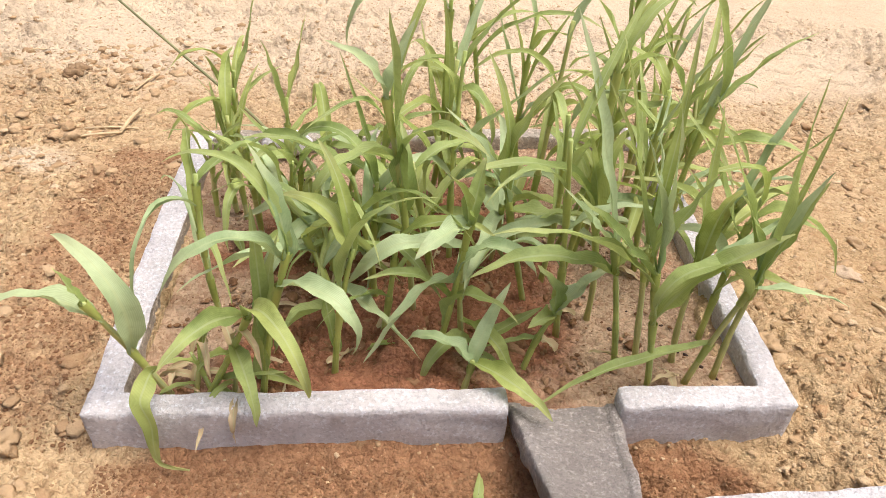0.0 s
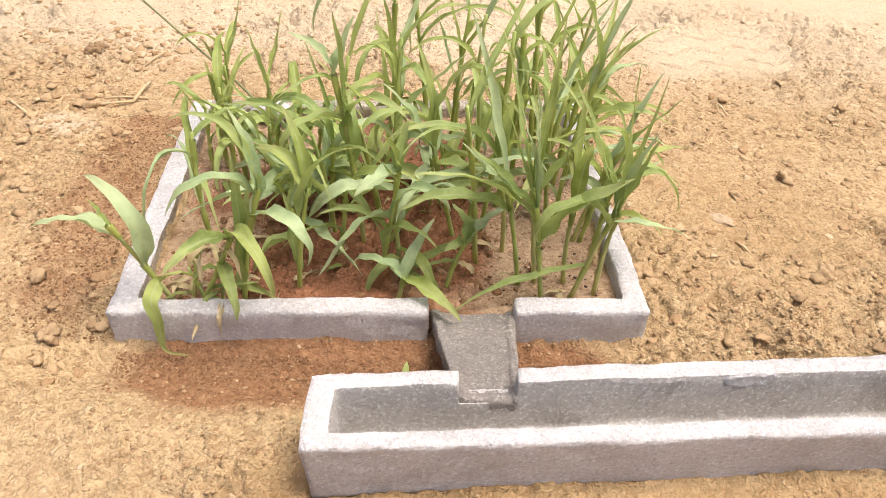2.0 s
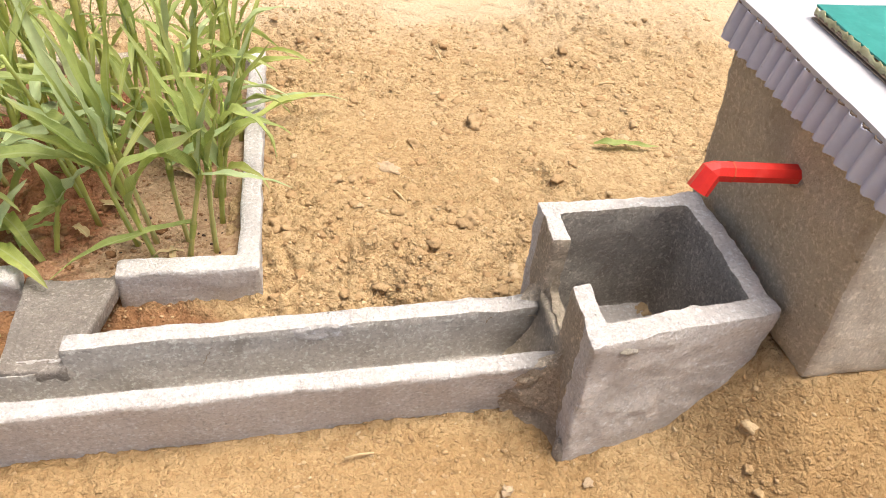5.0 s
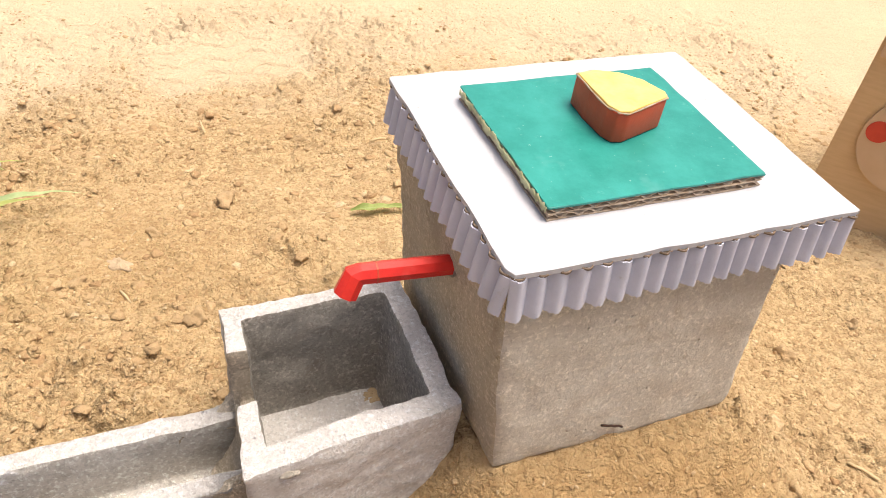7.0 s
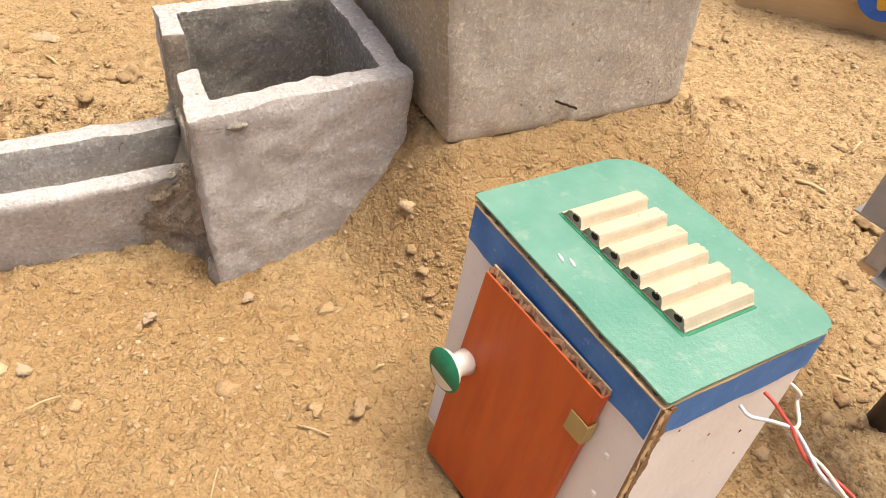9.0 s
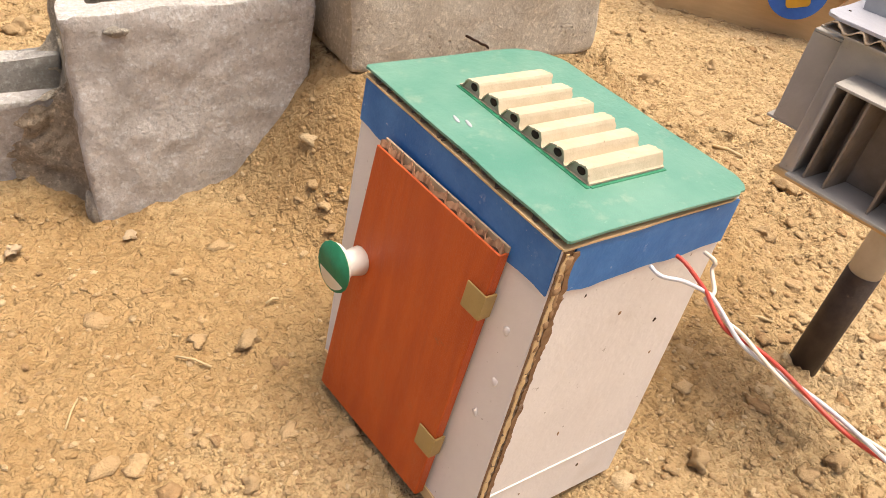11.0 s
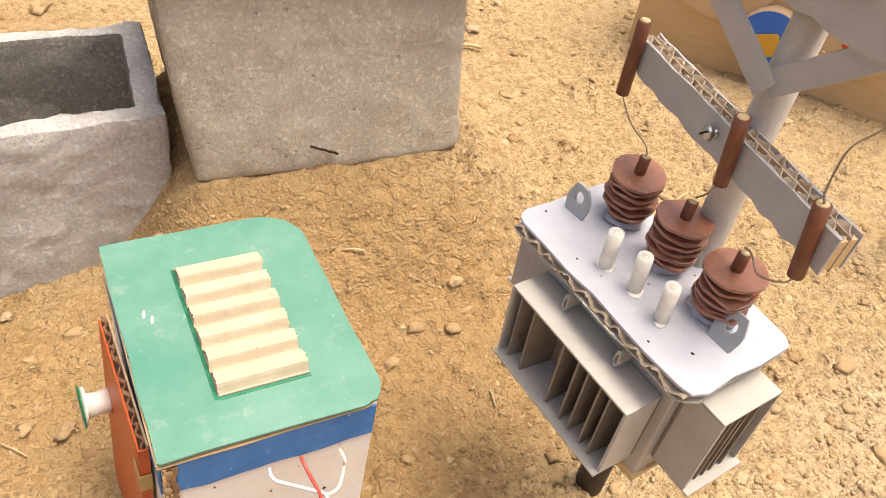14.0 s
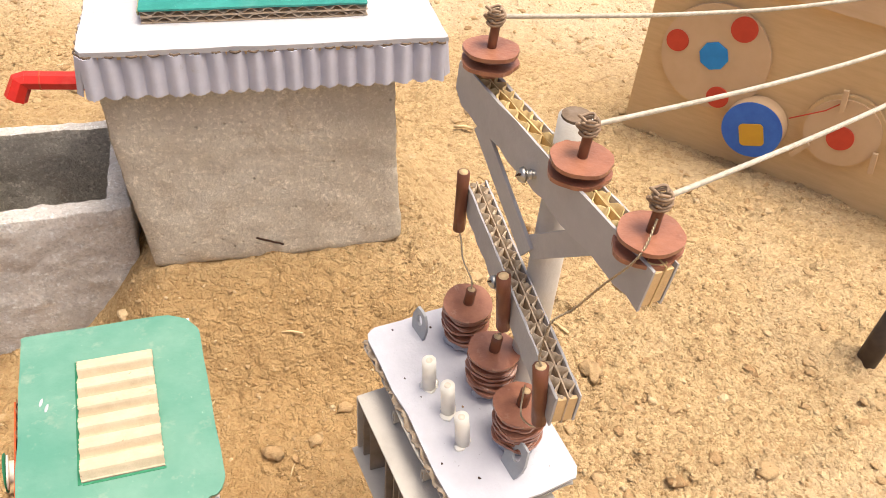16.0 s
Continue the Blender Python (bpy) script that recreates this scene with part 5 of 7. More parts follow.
def spline(pts, n):
    pts = [Vector(p) for p in pts]
    out = []
    for i in range(len(pts) - 1):
        p0, p1, p2, p3 = pts[max(i - 1, 0)], pts[i], pts[i + 1], pts[min(i + 2, len(pts) - 1)]
        for k in range(n):
            t = k / n
            out.append(0.5 * (2 * p1 + (p2 - p0) * t + (2 * p0 - 5 * p1 + 4 * p2 - p3) * t * t + (3 * p1 - p0 - 3 * p2 + p3) * t ** 3))
    return out + [pts[-1]]


axis = spline(lead_line, 14)
starts = ((0.4483, -0.0645, 0.0975), (0.4574, -0.0628, 0.0978), (0.4687, -0.0610, 0.0955))
for k, (mat, start, lab) in enumerate(((GREY_WIRE, starts[0], "pale grey wire"), (RED_WIRE, starts[1], "red wire"), (WHITE_WIRE, starts[2], "white wire"))):
    pts = [Vector(start), Vector(start) + Vector((0.001, -0.0035, -0.0005))]
    if k == 0:
        pts.append(Vector((0.4545, -0.0705, 0.0965)))
    if k == 2:
        pts += [Vector((0.4694, -0.0650, 0.0925)), Vector((0.4668, -0.0705, 0.0905))]
    twist = []
    for i, p in enumerate(axis[6:]):
        a = i * 0.205 + k * 2.094
        r = 0.00095
        twist.append(p + Vector((math.cos(a) * r, 0.3 * math.cos(a) * r, math.sin(a) * r)))
    tube_part("wire", spline(pts + twist[:1], 6)[:-1] + twist[:-1] + spline((twist[-1],) + tails[k], 8), 0.00056, mat, lead, lab, 7)

# ---- the pole with its transformer ----
PX, PY = 0.5815, -0.0405


def twig(name, a, b, r, parent, label, mat=BROWN_TWIG):
    """A short round stick with a bright cut end."""
    a, b = Vector(a), Vector(b)
    ob = tube_part(name, [a, a.lerp(b, 0.35), a.lerp(b, 0.7), b], lambda t: r * (1 + 0.05 * math.sin(t * 9)), mat, parent, label, 9)
    d = (b - a).normalized()
    tube_part("cut_end", [b - d * 0.0002, b + d * 0.0003], r * 0.72, PALE_WOOD, ob, "pale cut end", 9)
    return ob


def disc_bm(z0, z1, r, seed, n=40, wob=0.06, warp=0.0):
    rng = random.Random(seed)
    ph = rng.uniform(0, 6)
    out = []
    for i in range(n):
        a = 2 * math.pi * i / n
        k = 1 + wob * math.sin(2 * a + ph) * 0.5 + wob * math.sin(5 * a + ph * 2) * 0.4 + rng.uniform(-wob, wob) * 0.2
        out.append((r * k * math.cos(a), r * k * math.sin(a)))
    bm = plate_bm(out, z0, z1)
    tip = rng.uniform(-0.07, 0.07), rng.uniform(-0.07, 0.07)
    wave = rng.uniform(0, 6)
    for v in bm.verts:
        ang = math.atan2(v.co.y, v.co.x)
        v.co.z += v.co.x * tip[0] + v.co.y * tip[1] + warp * r * (math.sin(3 * ang + wave) + 0.6 * math.sin(7 * ang + 2 * wave))
    return bm


def insulator(at, heights, r, pin, pin_r, label, group, seed, thin=0.0015, core=0.78):
    """A stack of hand-cut discs on a pin."""
    e = thing("insulator", Matrix.Translation(at), label, "insulator", group)
    for i, z in enumerate(heights):
        top = i == len(heights) - 1
        part("disc", disc_bm(z, z + thin, r * (1.0 if top or len(heights) < 4 else 0.97 - 0.07 * ((i * 5 + seed) % 3) / 2), seed + i, wob=0.05 if top else 0.09, warp=0.0 if top or len(heights) < 4 else 0.045), BROWN_CLAY, e)
    tube_part("core", [(0, 0, min(heights) - 0.003), (0, 0, max(heights))], r * core, BROWN_CLAY, e, "", 14)
    twig("pin", (0, 0, max(heights)), (pin[0], pin[1], max(heights) + pin[2]), pin_r, e, "brown stick pin")
    return e


pole = thing("utility_pole", Matrix.Translation((PX, PY, 0)), "grey-white model utility pole with a black foot and two crossarms", "utility pole")
tube_part("shaft", [(0, 0, 0.048), (0.0003, 0.0005, 0.11), (0, 0.001, 0.18), (0, 0.001, 0.2425)], lambda t: 0.0059 - 0.0014 * t, POLE_GREY, pole, "grey-white painted shaft", 18)
tube_part("foot", [(0, 0, -0.012), (0, 0, 0.02), (0, 0, 0.0505)], lambda t: 0.0062, BLACK_PAINT, pole, "black painted foot", 16)
tube_part("shaft_end", [(0, 0.001, 0.2420), (0, 0.001, 0.2432)], 0.0038, FLUTE_DARK, pole, "brown rolled paper end", 16, False)


def crossarm(a, b, height, thick, seed, label, flute):
    """A double-walled cardboard arm: two grey faces with open fluting between them along the top."""
    a, b = Vector(a), Vector(b)
    u = (b - a).normalized()
    L = (b - a).length
    n = Vector((-u.y, u.x, 0)).normalized()
    if n.x > 0:
        n = -n
    m = basis(a - Vector((PX, PY, 0)), u, n, (0, 0, 1))
    rng = random.Random(seed)

    def face(c0, c1, rag):
        bm = bmesh.new()
        k = 20
        rows = []
        for i in range(k + 1):
            x = L * i / k
            lo = -height + rng.uniform(-rag, rag)
            if x < L * 0.06:
                lo += height * 0.35 * (1 - x / (L * 0.06))
            rows.append([bm.verts.new((x, c, z)) for c in (c0, c1) for z in (lo, rng.uniform(-0.0003, 0.0003))])
        for p, q in zip(rows, rows[1:]):
            bm.faces.new((p[0], q[0], q[1], p[1]))
            bm.faces.new((p[2], p[3], q[3], q[2]))
            bm.faces.new((p[1], q[1], q[3], p[3]))
            bm.faces.new((p[0], p[2], q[2], q[0]))
        bm.faces.new((rows[0][0], rows[0][1], rows[0][3], rows[0][2]))
        bm.faces.new((rows[-1][0], rows[-1][2], rows[-1][3], rows[-1][1]))
        return bm

    arm = part("crossarm", face(thick / 2 - 0.0006, thick / 2, 0.0008), GREY_PAINT, pole, label)
    arm.matrix_local = m
    part("back_face", face(-thick / 2, -thick / 2 + 0.0006, 0.0008), GREY_PAINT, arm)
    part("middle_liner", face(-0.0002, 0.0002, 0.0004), flute, arm, "brown liner paper")
    for k, c in enumerate((-thick / 4, thick / 4)):
        v, f = wave_sheet(lambda x, z, w: (x, c + w, z), 0.0006, L - 0.0006, 0.0050, thick / 4 - 0.0006, -height * 0.9, 0.0001, 0.00035, per=10, phase=k * 2.0, rag=0.0005, seed=seed + k, uneven=0.7)
        obj("fluting", v, f, flute, arm, "tan wavy fluting")
        # a dark block sunk between the liners gives the cells their shade
        part("hollow", box_bm(0.001, L - 0.001, c - thick / 4 + 0.0008, c + thick / 4 - 0.0008, -height * 0.8, -0.0035), DARK_HOLE, arm, "dark brown fill for the shade between flutes")
    for x in (0.0002, L - 0.0012):
        part("end_paper", box_bm(x, x + 0.0010, -thick / 2 + 0.0008, thick / 2 - 0.0008, -height * 0.93, -0.0012), KRAFT, arm, "brown torn cardboard end")
    return arm


crossarm((0.5688, 0.0035, 0.1902), (0.5779, -0.0835, 0.1881), 0.0110, 0.0070, 81, "grey painted cardboard crossarm", FLUTE_PALE)
crossarm((0.5622, 0.0005, 0.2365), (0.5918, -0.0825, 0.2280), 0.0125, 0.0072, 91, "grey painted cardboard crossarm", TAN_FLUTE)


def brace(a, b):
    a, b = Vector(a) - Vector((PX, PY, 0)), Vector(b) - Vector((PX, PY, 0))
    u = (b - a).normalized()
    n = Vector((-0.93, -0.36, 0)).normalized()
    w = u.cross(n).normalized()
    bm = box_bm(0, (b - a).length, -0.0006, 0.0006, -0.0035, 0.0035, 0.0002)
    part("brace", bm, GREY_PAINT, pole, "grey cardboard strip").matrix_local = basis(a, u, n, w)


brace((0.5740, -0.0435, 0.2015), (0.5655, -0.0120, 0.2230))
brace((0.5748, -0.0425, 0.2025), (0.5815, -0.0635, 0.2228))


def screw(at, d):
    at, d = Vector(at) - Vector((PX, PY, 0)), Vector(d).normalized()
    ob = tube_part("screw", [at, at + d * 0.006], 0.0010, STEEL, pole, "steel screw", 10)
    for k in range(5):
        tube_part("thread", [at + d * (0.0005 + k * 0.0011), at + d * (0.0010 + k * 0.0011)], 0.0014, STEEL, ob, "", 10)
    tube_part("head", [at + d * 0.0058, at + d * 0.0068, at + d * 0.0076], lambda t: 0.0022 * (1 - 0.5 * t * t), STEEL, ob, "", 12)
    tube_part("slot", [at + d * 0.0074 + Vector((0, -0.0012, 0.0012)), at + d * 0.0074 + Vector((0, 0.0012, -0.0012))], 0.0004, DARK_HOLE, ob, "", 5)


screw((0.5735, -0.0385, 0.1850), (-0.95, 0.05, 0.05))
screw((0.5760, -0.0405, 0.2262), (-0.95, -0.1, 0.05))

# the three sticks tied to the lower arm
peg_a = (0.5638, 0.0008, 0.1720), (0.5634, 0.0003, 0.1965)
peg_b = (0.5695, -0.0480, 0.1760), (0.5672, -0.0478, 0.1970)
peg_c = (0.5735, -0.0795, 0.1735), (0.5712, -0.0775, 0.1945)
for lo, hi in (peg_a, peg_b, peg_c):
    o = Vector((PX, PY, 0))
    twig("drop_fuse", Vector(lo) - o, Vector(hi) - o, 0.0021, pole, "brown painted stick")

# insulators on the upper arm
for k, at in enumerate(((0.5650, -0.0110, 0.2400), (0.5808, -0.0502, 0.2322), (0.5902, -0.0750, 0.2298))):
    insulator(at, (0.0014, 0.0050), 0.0076, (0.0010, 0.0014, 0.0086), 0.0013, "glossy brown disc insulator on the upper crossarm", "line insulators", 100 + k * 7, 0.0011, 0.40)


# the transformer hung on the pole
TU, TV = Vector((-0.304, 0.953, 0)).normalized(), Vector((0.953, 0.304, 0)).normalized()
TF = basis((0.5617, -0.0450, 0.0), TU, TV, (0, 0, 1))
trafo = thing("transformer", TF, "grey painted cardboard transformer with cooling fins, fixed to the pole", "transformer")
part("tank", box_bm(-0.0325, 0.0325, -0.0150, 0.0150, 0.0865, 0.1345, 0.0006), TRAFO_GREY, trafo, "grey painted cardboard body")
part("tank_floor", box_bm(-0.0335, 0.0335, -0.0160, 0.0150, 0.0845, 0.0868, 0.0003), KRAFT, trafo, "brown cardboard floor")
lid_t = part("lid", plate_bm(rounded(-0.0392, 0.0392, -0.0202, 0.0210, (0.006, 0.004, 0.006, 0.005), 4, 0.0005, 31), 0.1378, 0.1388, 0.0003), GREY_LID, trafo, "pale grey painted lid")
part("liner", plate_bm(rounded(-0.0388, 0.0388, -0.0214, 0.0206, (0.006, 0.004, 0.006, 0.005), 4, 0.0006, 32), 0.1345, 0.1351), TRAFO_GREY, lid_t, "grey liner board")
v, f = wave_sheet(lambda a, b, c: (a, b, 0.1364 + c), -0.0372, 0.0372, 0.0078, 0.0011, -0.0213, 0.0150, 0.0005, per=10, rag=0.0006, seed=33, uneven=0.8)
obj("fluting", v, f, FLUTE_PALE, lid_t, "brown wavy fluting")


def radiator(name, m, length, depth, z0, z1, fins, seed):
    """An open fin box: a top and a bottom board, end boards and fins between. x runs along it, y outwards."""
    rng = random.Random(seed)
    r = part(name, box_bm(-length / 2, length / 2, 0, depth, z1 - 0.0009, z1, 0.0002), TRAFO_GREY, trafo, "grey cardboard fin box")
    r.matrix_local = m
    part("base_board", box_bm(-length / 2, length / 2, 0, depth + 0.0022, z0, z0 + 0.0009, 0.0002), TRAFO_GREY, r)
    part("back_board", box_bm(-length / 2, length / 2, 0, 0.0008, z0 + 0.0010, z1 - 0.0010), FIN, r, "brown back board")
    for sgn in (-1, 1):
        x = sgn * (length / 2 - 0.0005)
        part("end_board", box_bm(x - 0.0005, x + 0.0005, 0.0009, depth, z0 + 0.0010, z1 - 0.0010), TRAFO_GREY, r)
    for share in (fins if isinstance(fins, tuple) else [(k + 1 + rng.uniform(-0.2, 0.2)) / (fins + 1) for k in range(fins)]):
        x = -length / 2 + length * share
        fin = part("fin", box_bm(-0.0004, 0.0004, 0.0009, depth - 0.0006, z0 + 0.0010, z1 - 0.0010), FIN, r)
        fin.matrix_local = Matrix.Translation((x, 0, 0)) @ Matrix.Rotation(radians(rng.uniform(-9, 9)), 4, "Z")
    return r


radiator("front_radiator", basis((-0.0025, -0.0152, 0), (1, 0, 0), (0, -1, 0), (0, 0, 1)), 0.0535, 0.0135, 0.0930, 0.1245, (0.11, 0.21, 0.30, 0.40, 0.53, 0.76, 0.88), 3)
radiator("end_radiator", basis((-0.0327, 0.001, 0), (0, 1, 0), (-1, 0, 0), (0, 0, 1)), 0.0235, 0.0135, 0.0945, 0.1300, 4, 4)
radiator("end_radiator", basis((0.0327, 0.001, 0), (0, 1, 0), (1, 0, 0), (0, 0, 1)), 0.0235, 0.0105, 0.0985, 0.1305, 4, 5)
radiator("back_radiator", basis((0.0, 0.0152, 0), (1, 0, 0), (0, 1, 0), (0, 0, 1)), 0.016, 0.004, 0.0950, 0.1245, 1, 6)


def oval_ring(u, y0, y1, z, rx, rz, wall, n=14):
    """A short hollow oval tube that runs along y."""
    bm = bmesh.new()
    loops = []
    for y in (y0, y1):
        for k in (1.0, 1.0 - wall):
            loops.append([bm.verts.new((u + k * rx * math.cos(2 * math.pi * i / n), y, z + k * rz * math.sin(2 * math.pi * i / n))) for i in range(n)])
    for p, q in ((0, 1), (1, 3), (3, 2), (2, 0)):
        for i in range(n):
            bm.faces.new((loops[p][i], loops[p][(i + 1) % n], loops[q][(i + 1) % n], loops[q][i]))
    return bm


for u in (0.0085, -0.0150):
    st = part("stay", oval_ring(u, -0.0215, -0.0152, 0.1286, 0.0011, 0.0036, 0.40), TRAFO_GREY, trafo, "small grey rolled card stay")
    v, f = wave_sheet(lambda a, b, c: (u + c, -0.0212 + b, 0.1258 + a), 0, 0.0056, 0.0026, 0.0008, 0, 0.0050, 0.0004, per=8, seed=37)
    obj("fluting", v, f, FLUTE_PALE, st)

# bushings, white terminals and lifting lugs on the lid
for k, (x, y) in enumerate(((0.5652, -0.0195), (0.5702, -0.0405), (0.5748, -0.0618))):
    b = insulator((x, y, 0.1425), (0.0010, 0.0032, 0.0056, 0.0080, 0.0106, 0.0134), 0.0085, (0.0008, 0.0008, 0.0062), 0.0018, "stack of brown painted discs on the transformer lid", "transformer bushings", 140 + 5 * k, 0.0010, 0.66)
    tube_part("collar", [(0, 0, -0.0038), (0, 0, -0.0018)], 0.0060, GREY_LID, b, "grey collar", 16)
    lump("glue", (0.0, 0.0, -0.0030), 0.0062, GREY_LID, b, 150 + k, (1, 1, 0.25))
for k, (x, y) in enumerate(((0.5506, -0.0393), (0.5555, -0.0495), (0.5585, -0.0614))):
    lean = (-0.0008 - 0.0004 * k, -0.0007, 0.0142)
    e = thing("terminal", Matrix.Translation((x, y, 0.1388)), "white plastic tube terminal on the transformer lid", "terminal", "transformer terminals")
    tube_part("tube", [(0, 0, -0.0004), (lean[0] * 0.5, lean[1] * 0.5, 0.008), lean], 0.0023, WHITE_PLASTIC, e, "", 14)
    tube_part("bore", [Vector(lean) * 0.985, Vector(lean) * 1.012], 0.0011, WHITE_WIRE, e, "hollow end", 10)
    lump("glue", (0, 0, 0.0), 0.0029, WHITE_PLASTIC, e, 160 + k, (1, 1, 0.16), "clear glue bead")


speck_rng = random.Random(8)
for k in range(14):
    a, b = speck_rng.uniform(-0.036, 0.036), speck_rng.uniform(-0.018, 0.017)
    lump("speck", (a, b, 0.1389), speck_rng.uniform(0.0003, 0.0006), DARK_HOLE if k % 3 else FLUTE, lid_t, 420 + k, (1.0, 0.7, 0.3), "dark speck", 2, 0.5)


def lug(at, turn, lean):
    """A lifting lug: a plate with a round hole."""
    out = [(-0.0046, 0.0), (0.0046, 0.0), (0.0046, 0.0062), (0.0026, 0.0110), (-0.0020, 0.0113), (-0.0046, 0.0070)]
    n = 12
    hole = [(0.0018 * math.cos(2 * math.pi * i / n), 0.0066 + 0.0022 * math.sin(2 * math.pi * i / n)) for i in range(n)]
    bm = bmesh.new()
    ring = []
    for i in range(n):
        a = 2 * math.pi * i / n
        d = Vector((math.cos(a), math.sin(a)))
        best = None
        for p, q in zip(out, out[1:] + out[:1]):
            p, q = Vector(p) - Vector((0, 0.0066)), Vector(q) - Vector((0, 0.0066))
            e = q - p
            det = d.x * -e.y + d.y * e.x
            if abs(det) < 1e-9:
                continue
            t = (p.x * -e.y + p.y * e.x) / det
            s = (d.x * p.y - d.y * p.x) / det
            if t > 0 and -1e-6 <= s <= 1 + 1e-6 and (best is None or t < best):
                best = t
        ring.append((d.x * best, 0.0066 + d.y * best))
    loops = [[bm.verts.new((x, y, z)) for x, z in pts] for pts in (ring, hole) for y in (-0.0005, 0.0005)]
    o0, o1, h0, h1 = loops
    for i in range(n):
        j = (i + 1) % n
        bm.faces.new((o0[i], o0[j], h0[j], h0[i]))
        bm.faces.new((o1[i], h1[i], h1[j], o1[j]))
        bm.faces.new((o0[i], o1[i], o1[j], o0[j]))
        bm.faces.new((h0[i], h0[j], h1[j], h1[i]))
    ob = part("lifting_lug", bm, SHEET_METAL)
    ob.matrix_world = Matrix.Translation(at) @ Matrix.Rotation(radians(turn), 4, "Z") @ Matrix.Rotation(radians(lean), 4, "X")
    return tagged(ob, "dull grey lug with a round hole on the transformer lid", "lifting lug", "lifting lugs")


lug((0.5495, -0.0160, 0.1386), 112, 6)
lug((0.5708, -0.0722, 0.1386), -71, -23)

# ---- wires of the pole ----
def wire(name, pts, r, mat, label, group="", strands=0):
    path = spline(pts, 10)
    if not strands:
        v, f = tube(path, r, 6)
        ob = obj(name, v, f, mat)
        return tagged(ob, label, "wire", group)
    e = thing(name, Matrix.Identity(4), label, "wire", group)
    fine = spline(pts, 60)
    for k in range(strands):
        line = []
        for i, p in enumerate(fine):
            d = (fine[min(i + 1, len(fine) - 1)] - fine[max(i - 1, 0)]).normalized()
            a = d.cross(Vector((0, 0, 1))).normalized()
            b = a.cross(d)
            t = i * 0.55 + 2 * math.pi * k / strands
            line.append(p + a * (r * 0.55 * math.cos(t)) + b * (r * 0.55 * math.sin(t)))
        tube_part("strand", line, r * 0.62, mat, e, "", 5)
    return e


P2 = Vector((0.829, 0.058, 0.0))
ends = (P2 + Vector((-0.012, 0.004, 0.243)), P2 + Vector((0, 0, 0.246)), P2 + Vector((0.004, -0.008, 0.252)))
tops = (Vector((0.5660, -0.0096, 0.2542)), Vector((0.5818, -0.0488, 0.2462)), Vector((0.5912, -0.0736, 0.2440)))
for a, b in zip(tops, ends):
    mid = a.lerp(b, 0.5) - Vector((0, 0, 0.006))
    wire("line_wire", [a, a.lerp(mid, 0.5) - Vector((0, 0, 0.002)), mid, b], 0.0006, CABLE, "twisted off-white line wire between two model poles", "line wires", 6)
    # the loops that tie the wire to its pin
    loops = []
    for i in range(60):
        t = i * 0.62
        loops.append(a + Vector((-0.0006 + 0.0021 * math.cos(t) + 0.0007 * math.sin(i * 1.7), 0.0021 * math.sin(t), -0.0020 + 0.00007 * i + 0.0004 * math.sin(i * 2.3))))
    wire("tie_wire", loops, 0.00038, TIE_WIRE, "frayed thin brown wire tied round an insulator pin", "tie wires")
wire("jumper_wire", [tops[2] + Vector((-0.001, -0.002, -0.004)), (0.5855, -0.0815, 0.2350), (0.5800, -0.0800, 0.2250), (0.5765, -0.0765, 0.2140), (0.5722, -0.0752, 0.2080), (0.5705, -0.0768, 0.1985), (0.5712, -0.0777, 0.1950)],
     0.00030, THIN_WIRE, "dull twisted wire from the upper insulator to a fuse stick", "", 2)
wire("fuse_lead", [peg_a[0], (0.5645, -0.0020, 0.1690), (0.5642, -0.0090, 0.1670), (0.5660, -0.0165, 0.1650), (0.5660, -0.0187, 0.1625)], 0.00028, THIN_WIRE, "fine bare wire from a fuse stick to a bushing", "fuse leads")
wire("fuse_lead", [peg_b[0], (0.5690, -0.0470, 0.1735), (0.5705, -0.0440, 0.1690), (0.5710, -0.0400, 0.1640)], 0.00028, THIN_WIRE, "fine bare wire from a fuse stick to a bushing", "fuse leads")
wire("fuse_lead", [peg_c[0], (0.5725, -0.0785, 0.1700), (0.5712, -0.0720, 0.1660), (0.5730, -0.0655, 0.1665), (0.5750, -0.0605, 0.1640)], 0.00028, THIN_WIRE, "fine bare wire from a fuse stick to a bushing", "fuse leads")

far_pole = thing("utility_pole", Matrix.Translation(P2), "model utility pole with a black foot holding the line wires", "utility pole")
tube_part("shaft", [(0, 0, 0.048), (0, 0, 0.25)], 0.0062, POLE_GREY, far_pole, "grey-white painted shaft", 16)
tube_part("foot", [(0, 0, -0.012), (0, 0, 0.0505)], 0.0062, BLACK_PAINT, far_pole, "black painted foot", 16)

# ---- the cardboard machine house ----
FD = Vector((0.7377, -0.6751, 0.0))
FN = Vector((-0.6751, -0.7377, 0.0))
MB = basis((0.7716, 0.3260, -0.0095), FD, -FN, (0, 0, 1))
machine = thing("machine_box", MB, "brown cardboard machine box with painted wheels on its side", "cardboard box")
MW, MDP, MH = 0.30, 0.16, 0.1625
part("front_panel", box_bm(-0.006, MW, 0, 0.003, 0, MH, 0.0004), KRAFT, machine, "plain brown cardboard")
part("side_panel", box_bm(-0.0058, -0.0030, 0.0032, MDP, 0, MH, 0.0004), KRAFT, machine, "plain brown cardboard")
part("side_panel", box_bm(MW - 0.003, MW - 0.0002, 0.0032, MDP, 0, MH, 0.0004), KRAFT, machine, "plain brown cardboard")
part("back_panel", box_bm(-0.0028, MW - 0.0032, MDP - 0.003, MDP, 0, MH, 0.0004), KRAFT, machine, "plain brown cardboard")
part("fascia", box_bm(-0.0035, MW, -0.0060, -0.0005, MH - 0.0180, MH + 0.0005, 0.0005), KRAFT_LIGHT, machine, "light brown cardboard fascia")
